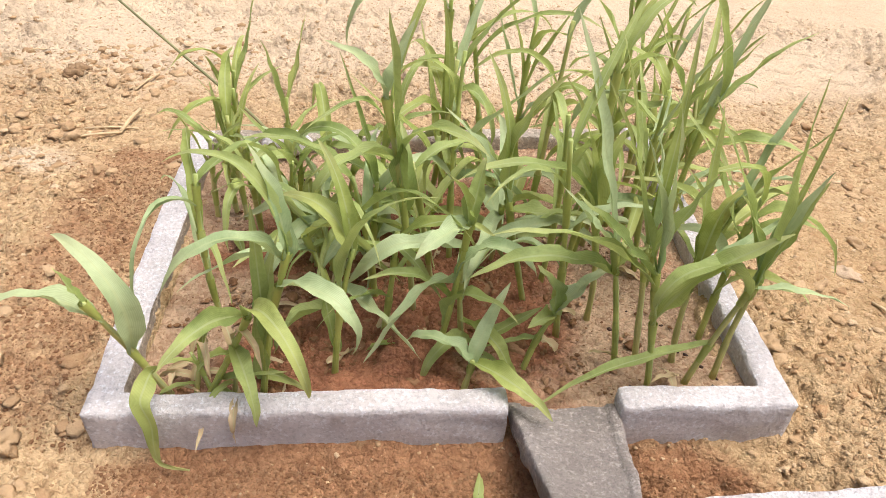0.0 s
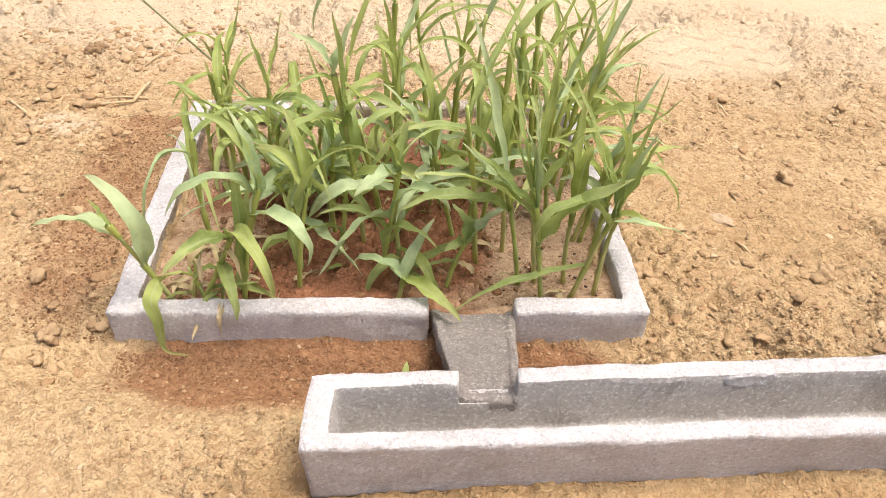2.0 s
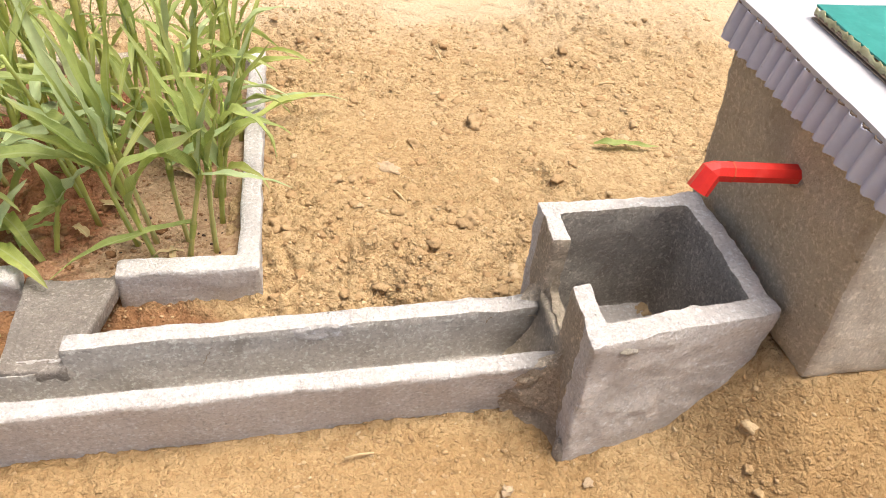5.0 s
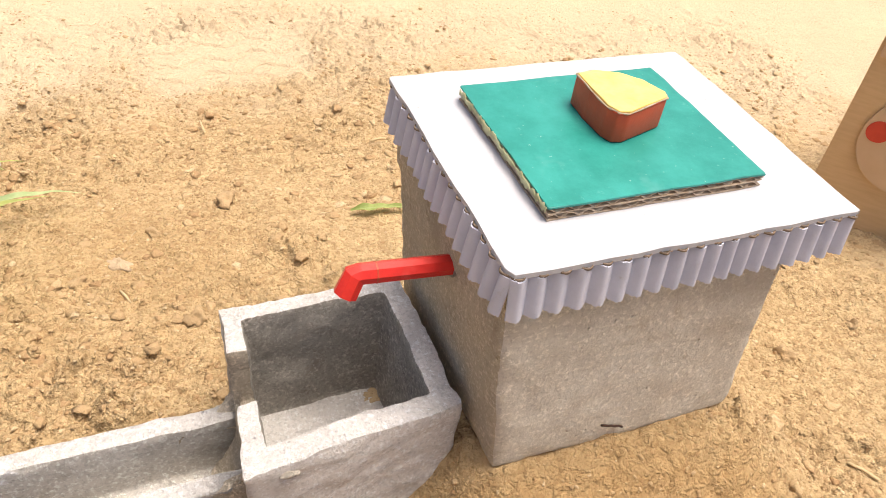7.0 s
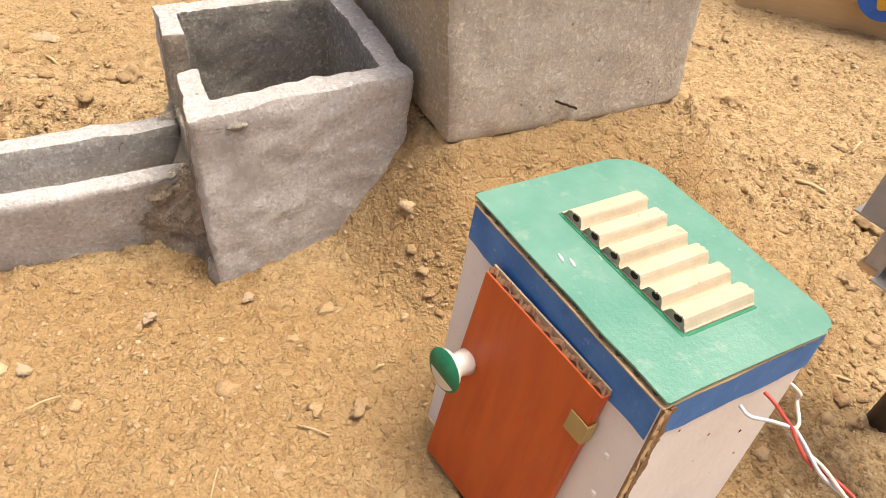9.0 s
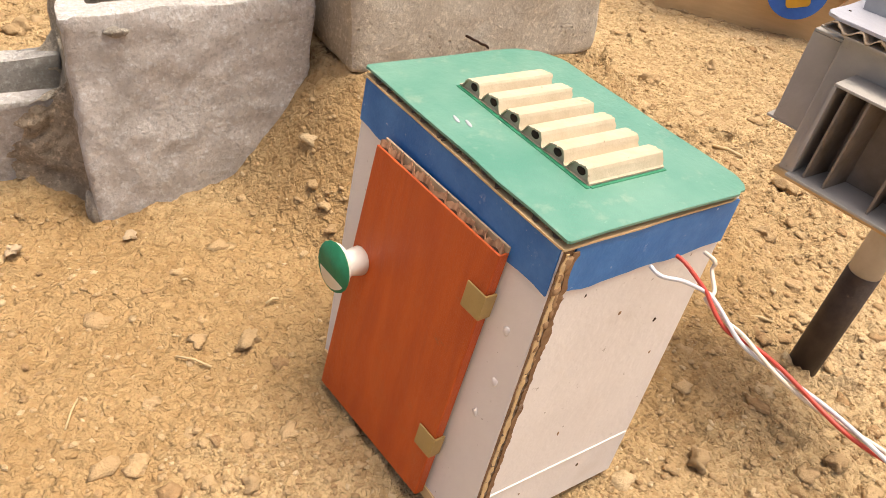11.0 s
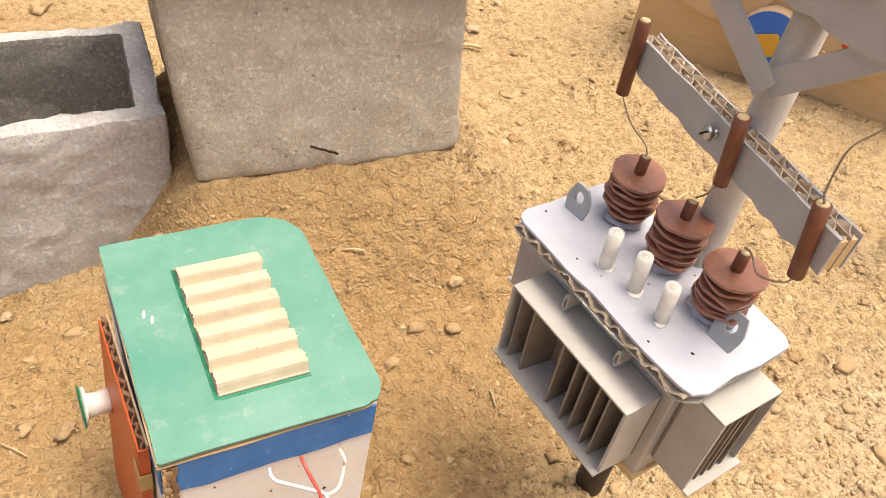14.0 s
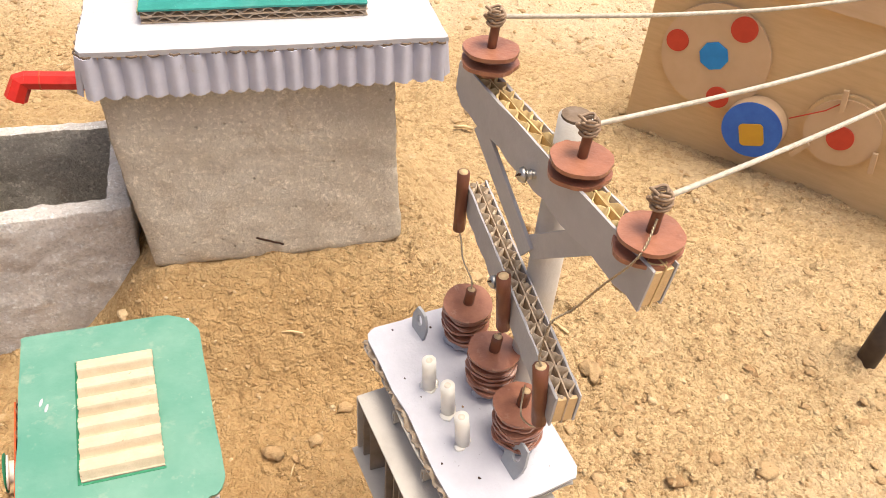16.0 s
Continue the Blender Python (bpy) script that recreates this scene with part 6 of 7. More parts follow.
part("fascia_top", box_bm(-0.005, MW, -0.0050, MDP, MH + 0.0012, MH + 0.0022, 0.0003), WHITE_CARD, machine, "white paper sheet")
v, f = wave_sheet(lambda a, b, c: (a, b, MH + 0.0045 + c), -0.002, MW, 0.0082, 0.0016, 0.006, MDP + 0.004, 0.0005, per=10, seed=88)
obj("roof", v, f, WHITE_CARD, machine, "white corrugated roof sheet")

# the side draws in towards the back
for ob in machine.children:
    for q in ob.data.vertices:
        q.co.x += 0.32 * max(q.co.y, 0.0) * max(0.0, 1 - max(q.co.x, 0.0) / 0.15)

laid = {}


def face_disc(name, s, z, r, y0, y1, mat, parent, label, n=40):
    bm = plate_bm([(r * math.cos(2 * math.pi * i / n), r * math.sin(2 * math.pi * i / n)) for i in range(n)], 0, y1 - y0, 0.0003)
    ob = part(name, bm, mat, parent, label)
    m = basis((s, -y0, z), (1, 0, 0), (0, 0, 1), (0, -1, 0))
    ob.matrix_local = m if parent == machine else laid[parent.name].inverted() @ m
    laid[ob.name] = m
    return ob


wheel = face_disc("paddle_wheel", 0.0497, 0.0868, 0.0405, 0.0005, 0.0035, KRAFT_LIGHT, machine, "round light brown cardboard plate", 48)
for name, s, z, r, mat, lab, n in (("hub", 0.0494, 0.0882, 0.0112, SKY_BLUE, "bright blue eight-sided disc", 8), ("dot", 0.0200, 0.0908, 0.0086, RED_PAINT, "red disc", 24), ("dot", 0.0642, 0.1142, 0.0096, RED_PAINT, "red disc", 24), ("dot", 0.0617, 0.0580, 0.0086, RED_PAINT, "red disc", 24)):
    face_disc(name, s, z, r, 0.0037, 0.0045, mat, wheel, lab, n)
drum = face_disc("drum", 0.0950, 0.0475, 0.0224, 0.0005, 0.0130, KRAFT_LIGHT, machine, "short cardboard drum")
face_disc("drum_face", 0.0950, 0.0475, 0.0221, 0.0131, 0.0137, BLUE_DISC, drum, "blue painted face", 40)
sq = part("drum_square", plate_bm(rounded(-0.0088, 0.0088, -0.0088, 0.0088, (0.003,) * 4, 4), 0, 0.0009), YELLOW_DEEP, drum, "yellow square")
sq.matrix_local = laid[drum.name].inverted() @ basis((0.0963, -0.0138, 0.0442), (0.93, 0, 0.37), (-0.37, 0, 0.93), (0, -1, 0))
ring = face_disc("pulley", 0.1520, 0.0655, 0.0280, 0.0005, 0.0040, KRAFT, machine, "round brown cardboard pulley")
face_disc("pulley_face", 0.1520, 0.0655, 0.0255, 0.0041, 0.0060, KRAFT_LIGHT, ring, "light brown cardboard plate")
face_disc("pulley_hub", 0.1526, 0.0620, 0.0092, 0.0062, 0.0075, RED_PAINT, ring, "red disc", 24)
for s, z, a in ((0.1445, 0.0905, 100), (0.1310, 0.0445, 60), (0.1790, 0.0540, 100)):
    sp = part("spoke", box_bm(-0.008, 0.008, -0.0018, 0.0018, 0, 0.003, 0.0004), KRAFT_LIGHT, ring, "light brown strip")
    c, sn = math.cos(radians(a)), math.sin(radians(a))
    sp.matrix_local = laid[ring.name].inverted() @ basis((s, -0.0078, z), (c, 0, sn), (-sn, 0, c), (0, -1, 0))

tube_part("drive_thread", [(0.1160, -0.0120, 0.0660), (0.1360, -0.0085, 0.0790), (0.1440, -0.0080, 0.0880)], 0.0005, RED_PAINT, machine, "thin dark red thread", 6)
tube_part("wire_loop", [(0.1520 + 0.0295 * math.cos(radians(a)), -0.0090, 0.0655 + 0.0295 * math.sin(radians(a))) for a in range(-20, 131, 10)], 0.0007, FLUTE, ring, "thin brown wire loop", 6)

# ---- the young sorghum plants ----
LEAF_N = 16


def leaf_mesh(length, elev, droop, width, twist, seed, wild=1.0):
    """A blade that leaves its stem along x, rises at elev and bends down by droop degrees; with folded midrib and wavy rims."""
    rng = random.Random(seed)
    ph, ph2 = rng.uniform(0, 6), rng.uniform(0, 6)
    verts, faces, uvs = [], [], []
    x = z = 0.0
    cols = (-1.0, -0.55, 0.0, 0.55, 1.0)
    side = rng.uniform(-0.16, 0.16) * length * wild
    kink = rng.uniform(0.35, 0.7)
    sharp = rng.uniform(0.0, 0.55) * wild
    for i in range(LEAF_N + 1):
        s = i / LEAF_N
        knee = 1 / (1 + math.exp(-(s - kink) * 16))
        a = radians(elev - droop * ((1 - sharp) * s ** 1.3 + sharp * knee) + 5 * wild * math.sin(7 * s + ph2))
        if i:
            x += math.cos(a) * length / LEAF_N
            z += math.sin(a) * length / LEAF_N
        w = 0.5 * width * min(1, 0.38 + s * 2.6) * max(0.0, 1 - s ** 2.0) ** 0.85
        roll = radians(twist) * s * (1 + 0.4 * math.sin(5 * s + ph))
        for c in cols:
            fold = (0.75 - 0.45 * s) * abs(c) * w + 0.36 * w * math.sin(11 * s + ph + c * 2.5) * abs(c) + 0.26 * w * math.sin(25 * s + ph2 + c * 3) * abs(c)
            lat = c * w
            dy = lat * math.cos(roll) - fold * math.sin(roll)
            dn = lat * math.sin(roll) + fold * math.cos(roll)
            verts.append((x - math.sin(a) * dn, dy + side * s * s, z + math.cos(a) * dn))
            uvs.append((0.5 + c / 2, s))
    k = len(cols)
    for i in range(LEAF_N):
        for j in range(k - 1):
            p = i * k + j
            faces.append((p, p + k, p + k + 1, p + 1))
    return verts, faces, uvs


plant_seed = [0]


def sorghum(x, y, height, lean_to, lean, leaves, mats=(LEAF, LEAF, LEAF_YOUNG, LEAF_PALE), stem_r=0.0017, label="young green sorghum plant with broad arching leaves", wild=0.55):
    """A young plant: a jointed stem that leans, and blades given as (place on the stem, direction, rise, length, droop, width)."""
    plant_seed[0] += 1
    rng = random.Random(plant_seed[0])
    base = Vector((x, y, soil_top(x, y) - 0.003))
    e = thing("sorghum_plant", Matrix.Translation(base), label, "plant", "sorghum in the bed")
    az, le = radians(lean_to), radians(lean)
    tip = Vector((math.cos(az) * math.sin(le), math.sin(az) * math.sin(le), math.cos(le))) * height
    bend = Vector((rng.uniform(-1, 1), rng.uniform(-1, 1), 0)) * height * 0.03

    def along(t):
        return tip * t + bend * math.sin(math.pi * t) + Vector((0, 0, height * 0.03 * math.sin(math.pi * t)))

    n = 9
    v, f = tube([along(i / n) for i in range(n + 1)], lambda t: stem_r * (1.05 - 0.45 * t) * (1 + 0.10 * math.cos(t * 19)), 7)
    uv = [(0.2 + 0.6 * ((i % 7) / 6), (i // 7) / n) for i in range(len(v))]
    obj("stem", v, f, STEM if rng.random() < 0.6 else STEM_BASE, e, "green jointed stem", uvs=uv)
    for k, (at, turn, rise, length, droop, width) in enumerate(leaves):
        v, f, uv = leaf_mesh(length, rise, droop, width * 0.77, rng.uniform(-65, 65) * wild, plant_seed[0] * 31 + k, wild)
        dry = width < 0.0052 and rise < 30 and at < 0.3
        leaf = obj("leaf", v, f, LEAF_DRY if dry else rng.choice(mats), e, uvs=uv)
        leaf.matrix_local = Matrix.Translation(along(min(at, 1.0))) @ Matrix.Rotation(radians(turn), 4, "Z")
        # the sheath that wraps the stem below the blade
        if k % 2 == 0 and at > 0.3:
            v, f = tube([along(at - 0.16), along(at - 0.06), along(at)], lambda t: stem_r * (0.95 + 0.3 * t), 7, False)
            obj("sheath", v, f, STEM, e, "", uvs=[(0.3, 0.3)] * len(v))
    return e


front_plant = sorghum(-0.101, 0.223, 0.074, -156, 20,
        [(0.49, 148, 109, 0.074, 129, 0.0155), (0.80, -175, 46, 0.052, 86, 0.013), (1.00, 180, 70, 0.020, 0, 0.006)])
sorghum(-0.088, 0.222, 0.063, 0, 23,
        [(0.97, -136, 35, 0.046, 72, 0.013), (0.97, -54, 65, 0.070, 176, 0.012), (0.59, -63, 25, 0.043, 112, 0.011), (0.22, -17, 35, 0.039, 16, 0.006), (0.09, -86, 0, 0.030, 8, 0.005), (0.53, -145, 30, 0.020, 88, 0.006)])
sorghum(-0.062, 0.224, 0.091, 0, 10,
        [(0.15, 53, 90, 0.076, 24, 0.014), (0.93, 144, 95, 0.052, 56, 0.012), (1.00, 156, 90, 0.075, 128, 0.008), (0.93, -157, 60, 0.063, 128, 0.01), (0.78, -29, 35, 0.059, 144, 0.013), (0.37, 119, 80, 0.069, 0, 0.011)])
sorghum(-0.031, 0.236, 0.082, 0, 6,
        [(0.58, -14, 95, 0.092, 80, 0.011), (0.92, 145, 85, 0.050, 120, 0.012), (0.25, 132, 75, 0.051, 0, 0.01), (1.00, 126, 85, 0.049, 64, 0.009)])
sorghum(0.005, 0.277, 0.128, 180, 8,
        [(0.56, 180, 85, 0.092, 0, 0.014), (0.75, -148, 35, 0.061, 152, 0.012), (0.63, -33, 95, 0.072, 120, 0.013), (0.98, 180, 75, 0.038, 56, 0.009), (1.00, 47, 70, 0.034, 8, 0.008), (0.51, 107, 95, 0.045, 80, 0.012)])
sorghum(0.016, 0.252, 0.086, 0, 6,
        [(0.98, 65, 75, 0.029, 16, 0.012), (0.96, -139, 15, 0.031, 48, 0.014), (0.94, 180, 85, 0.030, 40, 0.012), (0.40, -165, 60, 0.050, 80, 0.01), (0.24, -37, 95, 0.056, 136, 0.011), (0.56, -17, 90, 0.054, 160, 0.013)])
sorghum(0.037, 0.253, 0.012, 180, 25,
        [(0.67, -139, 70, 0.054, 192, 0.01), (0.67, -48, -25, 0.047, 0, 0.011), (0.67, 18, 35, 0.039, 0, 0.01)])
sorghum(0.057, 0.243, 0.041, 0, 13,
        [(1.00, 131, 90, 0.027, 72, 0.014), (1.00, -141, 15, 0.016, 32, 0.01), (0.57, 180, -15, 0.028, 8, 0.005), (0.95, 21, 65, 0.038, 56, 0.012)])
sorghum(0.115, 0.233, 0.075, 180, 11,
        [(1.00, 180, 70, 0.091, 8, 0.006), (1.00, 180, 85, 0.081, 8, 0.009), (0.86, -172, 50, 0.085, 64, 0.01), (0.95, 180, 45, 0.057, 0, 0.011), (0.58, 0, 70, 0.070, 40, 0.016), (1.00, 180, 85, 0.064, 24, 0.01)])
sorghum(0.102, 0.247, 0.076, 180, 12,
        [(0.95, -161, 55, 0.049, 8, 0.012), (0.77, -0, 95, 0.022, 64, 0.01), (1.00, 147, 75, 0.100, 16, 0.009), (0.77, -171, 35, 0.071, 72, 0.014)])
sorghum(0.112, 0.249, 0.077, 180, 9,
        [(0.95, 160, 75, 0.096, 8, 0.008), (1.00, 180, 90, 0.051, 16, 0.01), (0.86, 0, 65, 0.049, 0, 0.011), (0.95, 67, 80, 0.098, 24, 0.007)])
sorghum(0.132, 0.236, 0.068, 0, 11,
        [(0.97, 180, 85, 0.099, 0, 0.01), (0.97, -0, 85, 0.059, 16, 0.01), (0.95, 0, 5, 0.050, 32, 0.006), (0.86, -166, 75, 0.072, 192, 0.015), (0.41, -166, 0, 0.089, 40, 0.008), (0.97, 31, 80, 0.085, 8, 0.004)])
sorghum(0.147, 0.240, 0.065, 0, 1,
        [(0.97, 0, 80, 0.053, 8, 0.01), (0.94, 180, 85, 0.051, 40, 0.01), (1.00, 150, 65, 0.086, 8, 0.009)])
sorghum(0.130, 0.250, 0.061, 180, 4,
        [(0.94, 107, 75, 0.082, 0, 0.009), (1.00, -98, 95, 0.060, 48, 0.012), (0.94, 23, 30, 0.059, 0, 0.008)])
sorghum(0.093, 0.279, 0.072, 180, 8,
        [(0.95, -171, 70, 0.084, 104, 0.01), (0.95, -72, 95, 0.057, 40, 0.012), (0.80, 180, 85, 0.082, 32, 0.012)])
sorghum(0.062, 0.290, 0.073, 180, 14,
        [(0.95, 180, 65, 0.056, 24, 0.013), (1.00, 0, 95, 0.068, 48, 0.014), (0.85, -15, 15, 0.041, 8, 0.013), (1.00, 126, 90, 0.070, 48, 0.008)])

sorghum(0.140, 0.292, 0.070, 0, 10,
        [(0.60, 33, 24, 0.094, 48, 0.010), (0.85, 12, 62, 0.050, 125, 0.010), (0.95, 5, 70, 0.050, 120, 0.008), (0.75, 170, 50, 0.060, 60, 0.008), (1.00, 20, 72, 0.060, 12, 0.007)])
sorghum(0.128, 0.305, 0.115, 40, 6,
        [(0.50, 10, 55, 0.050, 110, 0.009), (0.70, -25, 45, 0.060, 70, 0.010), (0.85, 30, 78, 0.075, 10, 0.008), (1.00, 200, 80, 0.070, 30, 0.008), (0.95, 0, 60, 0.055, 30, 0.007)])
sorghum(0.143, 0.362, 0.078, 20, 7,
        [(0.26, 28, 4, 0.090, 30, 0.0085), (0.50, 10, 45, 0.060, 62, 0.009), (0.70, -24, 52, 0.062, 75, 0.009), (0.90, 34, 65, 0.055, 95, 0.008), (1.00, 0, 76, 0.052, 25, 0.007), (0.60, 178, 50, 0.052, 60, 0.008)])


sorghum(0.028, 0.228, 0.022, 40, 12,
        [(0.95, -40, 20, 0.046, 55, 0.013), (0.90, 165, 55, 0.040, 120, 0.011), (0.80, 60, 65, 0.045, 50, 0.010)], (LEAF_PALE, LEAF_YOUNG))

for x, y, h, az, lean in ((-0.092, 0.2215, 0.036, 30, 14), (-0.083, 0.2230, 0.030, 160, 18), (-0.075, 0.2210, 0.040, 60, 8)):
    sorghum(x, y, h, az, lean, [(0.70, az + 60, 60, 0.030, 120, 0.006), (0.95, az - 100, 70, 0.034, 150, 0.006), (0.30, az + 170, 25, 0.028, 90, 0.0045)], (LEAF_YOUNG, LEAF_DRY), 0.0013, "small yellowing sorghum shoot at the bed's front wall", 0.9)

# a blade that hangs over the front wall, its tip curling aside
curl_line = spline([(-0.1035, 0.2165, 0.021), (-0.104, 0.212, 0.0235), (-0.105, 0.2055, 0.022), (-0.1055, 0.1995, 0.0185), (-0.102, 0.196, 0.009), (-0.102, 0.194, -0.0045), (-0.0995, 0.192, -0.0115), (-0.0875, 0.190, -0.013)], 4)
v, f, uv = [], [], []
for i, p in enumerate(curl_line):
    t = i / (len(curl_line) - 1)
    w = 0.0048 * min(1.0, 0.45 + 2.2 * t) * max(0.05, 1 - t ** 2.2)
    ahead = (curl_line[min(i + 1, len(curl_line) - 1)] - curl_line[max(i - 1, 0)]).normalized()
    across = ahead.cross(Vector((0.25 * math.sin(6 * t), -1, 0.3))).normalized()
    for c in (-1.0, -0.5, 0.0, 0.5, 1.0):
        v.append(p + across * c * w + Vector((0, -1, 0)) * (0.35 * w * abs(c) + 0.0004 * math.sin(19 * t + 3 * c)))
        uv.append((0.5 + c / 2, t))
    if i:
        f += [(5 * i - 5 + j, 5 * i + j, 5 * i + j + 1, 5 * i - 4 + j) for j in range(4)]
obj("leaf", [q - front_plant.location for q in v], f, LEAF_YOUNG, front_plant, uvs=uv)

# more plants fill the bed behind and between
rng = random.Random(42)


def filler(x, y, height, count, wide, upright, mats):
    leaves = []
    turn = rng.uniform(0, 360)
    for k in range(count):
        at = 0.25 + 0.75 * (k + 0.6) / count
        turn += 180 + rng.uniform(-50, 50)
        rise = rng.uniform(55, 85) if upright else rng.uniform(35, 75)
        length = height * rng.uniform(0.55, 1.0)
        droop = rng.choice((rng.uniform(5, 40), rng.uniform(60, 150))) if upright else rng.uniform(70, 160)
        length = min(length * (1.0 if upright else 1.15), (0.056 if upright else 0.082) if droop > 55 else 0.085)
        leaves.append((at, turn, rise, length, droop, wide * rng.uniform(0.75, 1.2)))
    sorghum(x, y, height, rng.uniform(0, 360), rng.uniform(2, 11), leaves, mats, 0.0017, wild=1.0)


# broad-leaved plants over the left and middle, tall narrow ones to the back and right
for i in range(13):
    x, y = rng.uniform(-0.10, 0.04), rng.uniform(0.26, 0.42)
    filler(x, y, rng.uniform(0.055, 0.095), rng.randint(4, 6), rng.uniform(0.0075, 0.0105), False, (LEAF, LEAF, LEAF_YOUNG, LEAF_PALE))
for i in range(13):
    x, y = rng.uniform(-0.02, 0.145), rng.uniform(0.28, 0.435)
    filler(x, y, rng.uniform(0.08, 0.15), rng.randint(3, 4), rng.uniform(0.0055, 0.0085), rng.random() < 0.5, (LEAF, LEAF_PALE, LEAF_YOUNG))
for i in range(5):
    x, y = rng.uniform(0.06, 0.15), rng.uniform(0.25, 0.37)
    filler(x, y, rng.uniform(0.095, 0.155), rng.randint(3, 5), rng.uniform(0.005, 0.0068), True, (LEAF, LEAF_YOUNG, LEAF_PALE))
for i in range(7):
    x, y = rng.uniform(-0.115, -0.06), rng.uniform(0.35, 0.43)
    filler(x, y, rng.uniform(0.045, 0.075), 4, 0.006, True, (LEAF_YOUNG, LEAF))

# low tangled plants with broad wavy blades in the middle
for i in range(9):
    x, y = -0.055 + 0.0165 * i + rng.uniform(-0.008, 0.008), rng.uniform(0.255, 0.335)
    turn, leaves = rng.uniform(0, 360), []
    for k in range(5):
        turn += 150 + rng.uniform(-60, 60)
        leaves.append((0.3 + 0.7 * k / 4, turn, rng.uniform(15, 50), rng.uniform(0.045, 0.075), rng.uniform(35, 130), rng.uniform(0.010, 0.0145)))
    sorghum(x, y, rng.uniform(0.035, 0.070), rng.uniform(0, 360), rng.uniform(8, 22), leaves, (LEAF, LEAF_PALE, LEAF_PALE, LEAF_YOUNG), 0.0016, "low sorghum plant with broad wavy pale green blades", 1.7)

for i in range(3):
    x, y = rng.uniform(0.085, 0.150), rng.uniform(0.235, 0.35)
    filler(x, y, rng.uniform(0.06, 0.10), rng.randint(4, 6), rng.uniform(0.008, 0.0105), i % 2 == 0, (LEAF, LEAF_PALE, LEAF_YOUNG))

# withered blades round the feet of the plants
for i in range(26):
    x, y = rng.uniform(-0.10, 0.14), rng.uniform(0.226, 0.36)
    v, f, uv = leaf_mesh(rng.uniform(0.012, 0.03), rng.uniform(0, 40), rng.uniform(40, 120), rng.uniform(0.003, 0.006), rng.uniform(-90, 90), 900 + i)
    ob = obj("withered_leaf", v, f, LEAF_DRY if rng.random() < 0.7 else LEAF_YOUNG, uvs=uv)
    ob.matrix_world = Matrix.Translation((x, y, soil_top(x, y) + 0.004)) @ Matrix.Rotation(rng.uniform(0, 6.28), 4, "Z")
    tagged(ob, "small curled withered leaf on the soil between the plants", "leaf", "withered leaves")

# yellow-green plants crowd the far corner beside the long wall
for x, y in ((0.118, 0.338), (0.132, 0.352), (0.141, 0.385), (0.122, 0.398), (0.138, 0.412), (0.105, 0.365)):
    filler(x, y, rng.uniform(0.065, 0.105), rng.randint(4, 6), rng.uniform(0.007, 0.0095), x > 0.13, (LEAF_YOUNG, LEAF_YOUNG, LEAF))

# dry yellow leaves under the front plants, one of them hanging over the wall
for i in range(16):
    x, y = rng.uniform(-0.105, -0.035), rng.uniform(0.221, 0.245)
    v, f, uv = leaf_mesh(rng.uniform(0.018, 0.034), rng.uniform(20, 75), rng.uniform(90, 190), rng.uniform(0.0025, 0.0045), rng.uniform(-120, 120), 950 + i)
    ob = obj("withered_leaf", v, f, LEAF_DRY, uvs=uv)
    ob.matrix_world = Matrix.Translation((x, y, soil_top(x, y) - 0.001)) @ Matrix.Rotation(rng.uniform(0, 6.28), 4, "Z")
    tagged(ob, "small curled withered leaf on the soil between the plants", "leaf", "withered leaves")
v, f, uv = leaf_mesh(0.026, 8, 105, 0.0042, 70, 977)
ob = obj("withered_leaf", v, f, LEAF_DRY, uvs=uv)
ob.matrix_world = Matrix.Translation((-0.071, 0.2135, 0.0072)) @ Matrix.Rotation(radians(-84), 4, "Z")
tagged(ob, "dry tan leaf hanging over the front wall", "leaf", "withered leaves")

# the long bare stalk that leans out over the bed's far corner
stalk = [(-0.0860, 0.4290, -0.006), (-0.1050, 0.4390, 0.013), (-0.1650, 0.4655, 0.051), (-0.2440, 0.5000, 0.100), (-0.3240, 0.5350, 0.147)]
v, f = tube(spline(stalk, 6), lambda t: 0.0012 - 0.0007 * t, 6)
tagged(obj("grass_stalk", v, f, OLIVE, uvs=[(0.3, 0.5)] * len(v)), "long bare olive grass stalk leaning out of the bed", "grass stalk")

# ---- loose things on the earth ----
def fallen_leaf(x, y, turn, length, width, mat, label):
    v, f, uv = leaf_mesh(length, 6, 14, width, 8, int(x * 1000))
    z = float(ground_z(x, y)) + 0.003
    ob = obj("fallen_leaf", v, f, mat, uvs=uv)
    ob.matrix_world = Matrix.Translation((x, y, z)) @ Matrix.Rotation(radians(turn), 4, "Z")
    return tagged(ob, label, "leaf", "fallen leaves")


fallen_leaf(0.407, 0.366, -6, 0.052, 0.007, LEAF, "green sorghum leaf lying on the earth")
fallen_leaf(0.035, 0.178, 80, 0.018, 0.005, LEAF, "short green leaf blade on the earth")
fallen_leaf(0.039, 0.089, -20, 0.013, 0.008, LEAF_DRY, "curled dry tan leaf on the earth")
fallen_leaf(0.0895, 0.087, -85, 0.014, 0.008, LEAF_DRY, "curled dry tan leaf on the earth")


def straw(x, y, turn, length, r=0.0009):
    z = float(ground_z(x, y)) + 0.0025
    d = Vector((math.cos(radians(turn)), math.sin(radians(turn)), 0))
    p = Vector((x, y, z))
    v, f = tube([p, p + d * length * 0.5 + Vector((0, 0, 0.0012)), p + d * length], r, 6)
    return tagged(obj("straw", v, f, STRAW), "dry straw stalk lying on the earth", "straw", "straws")


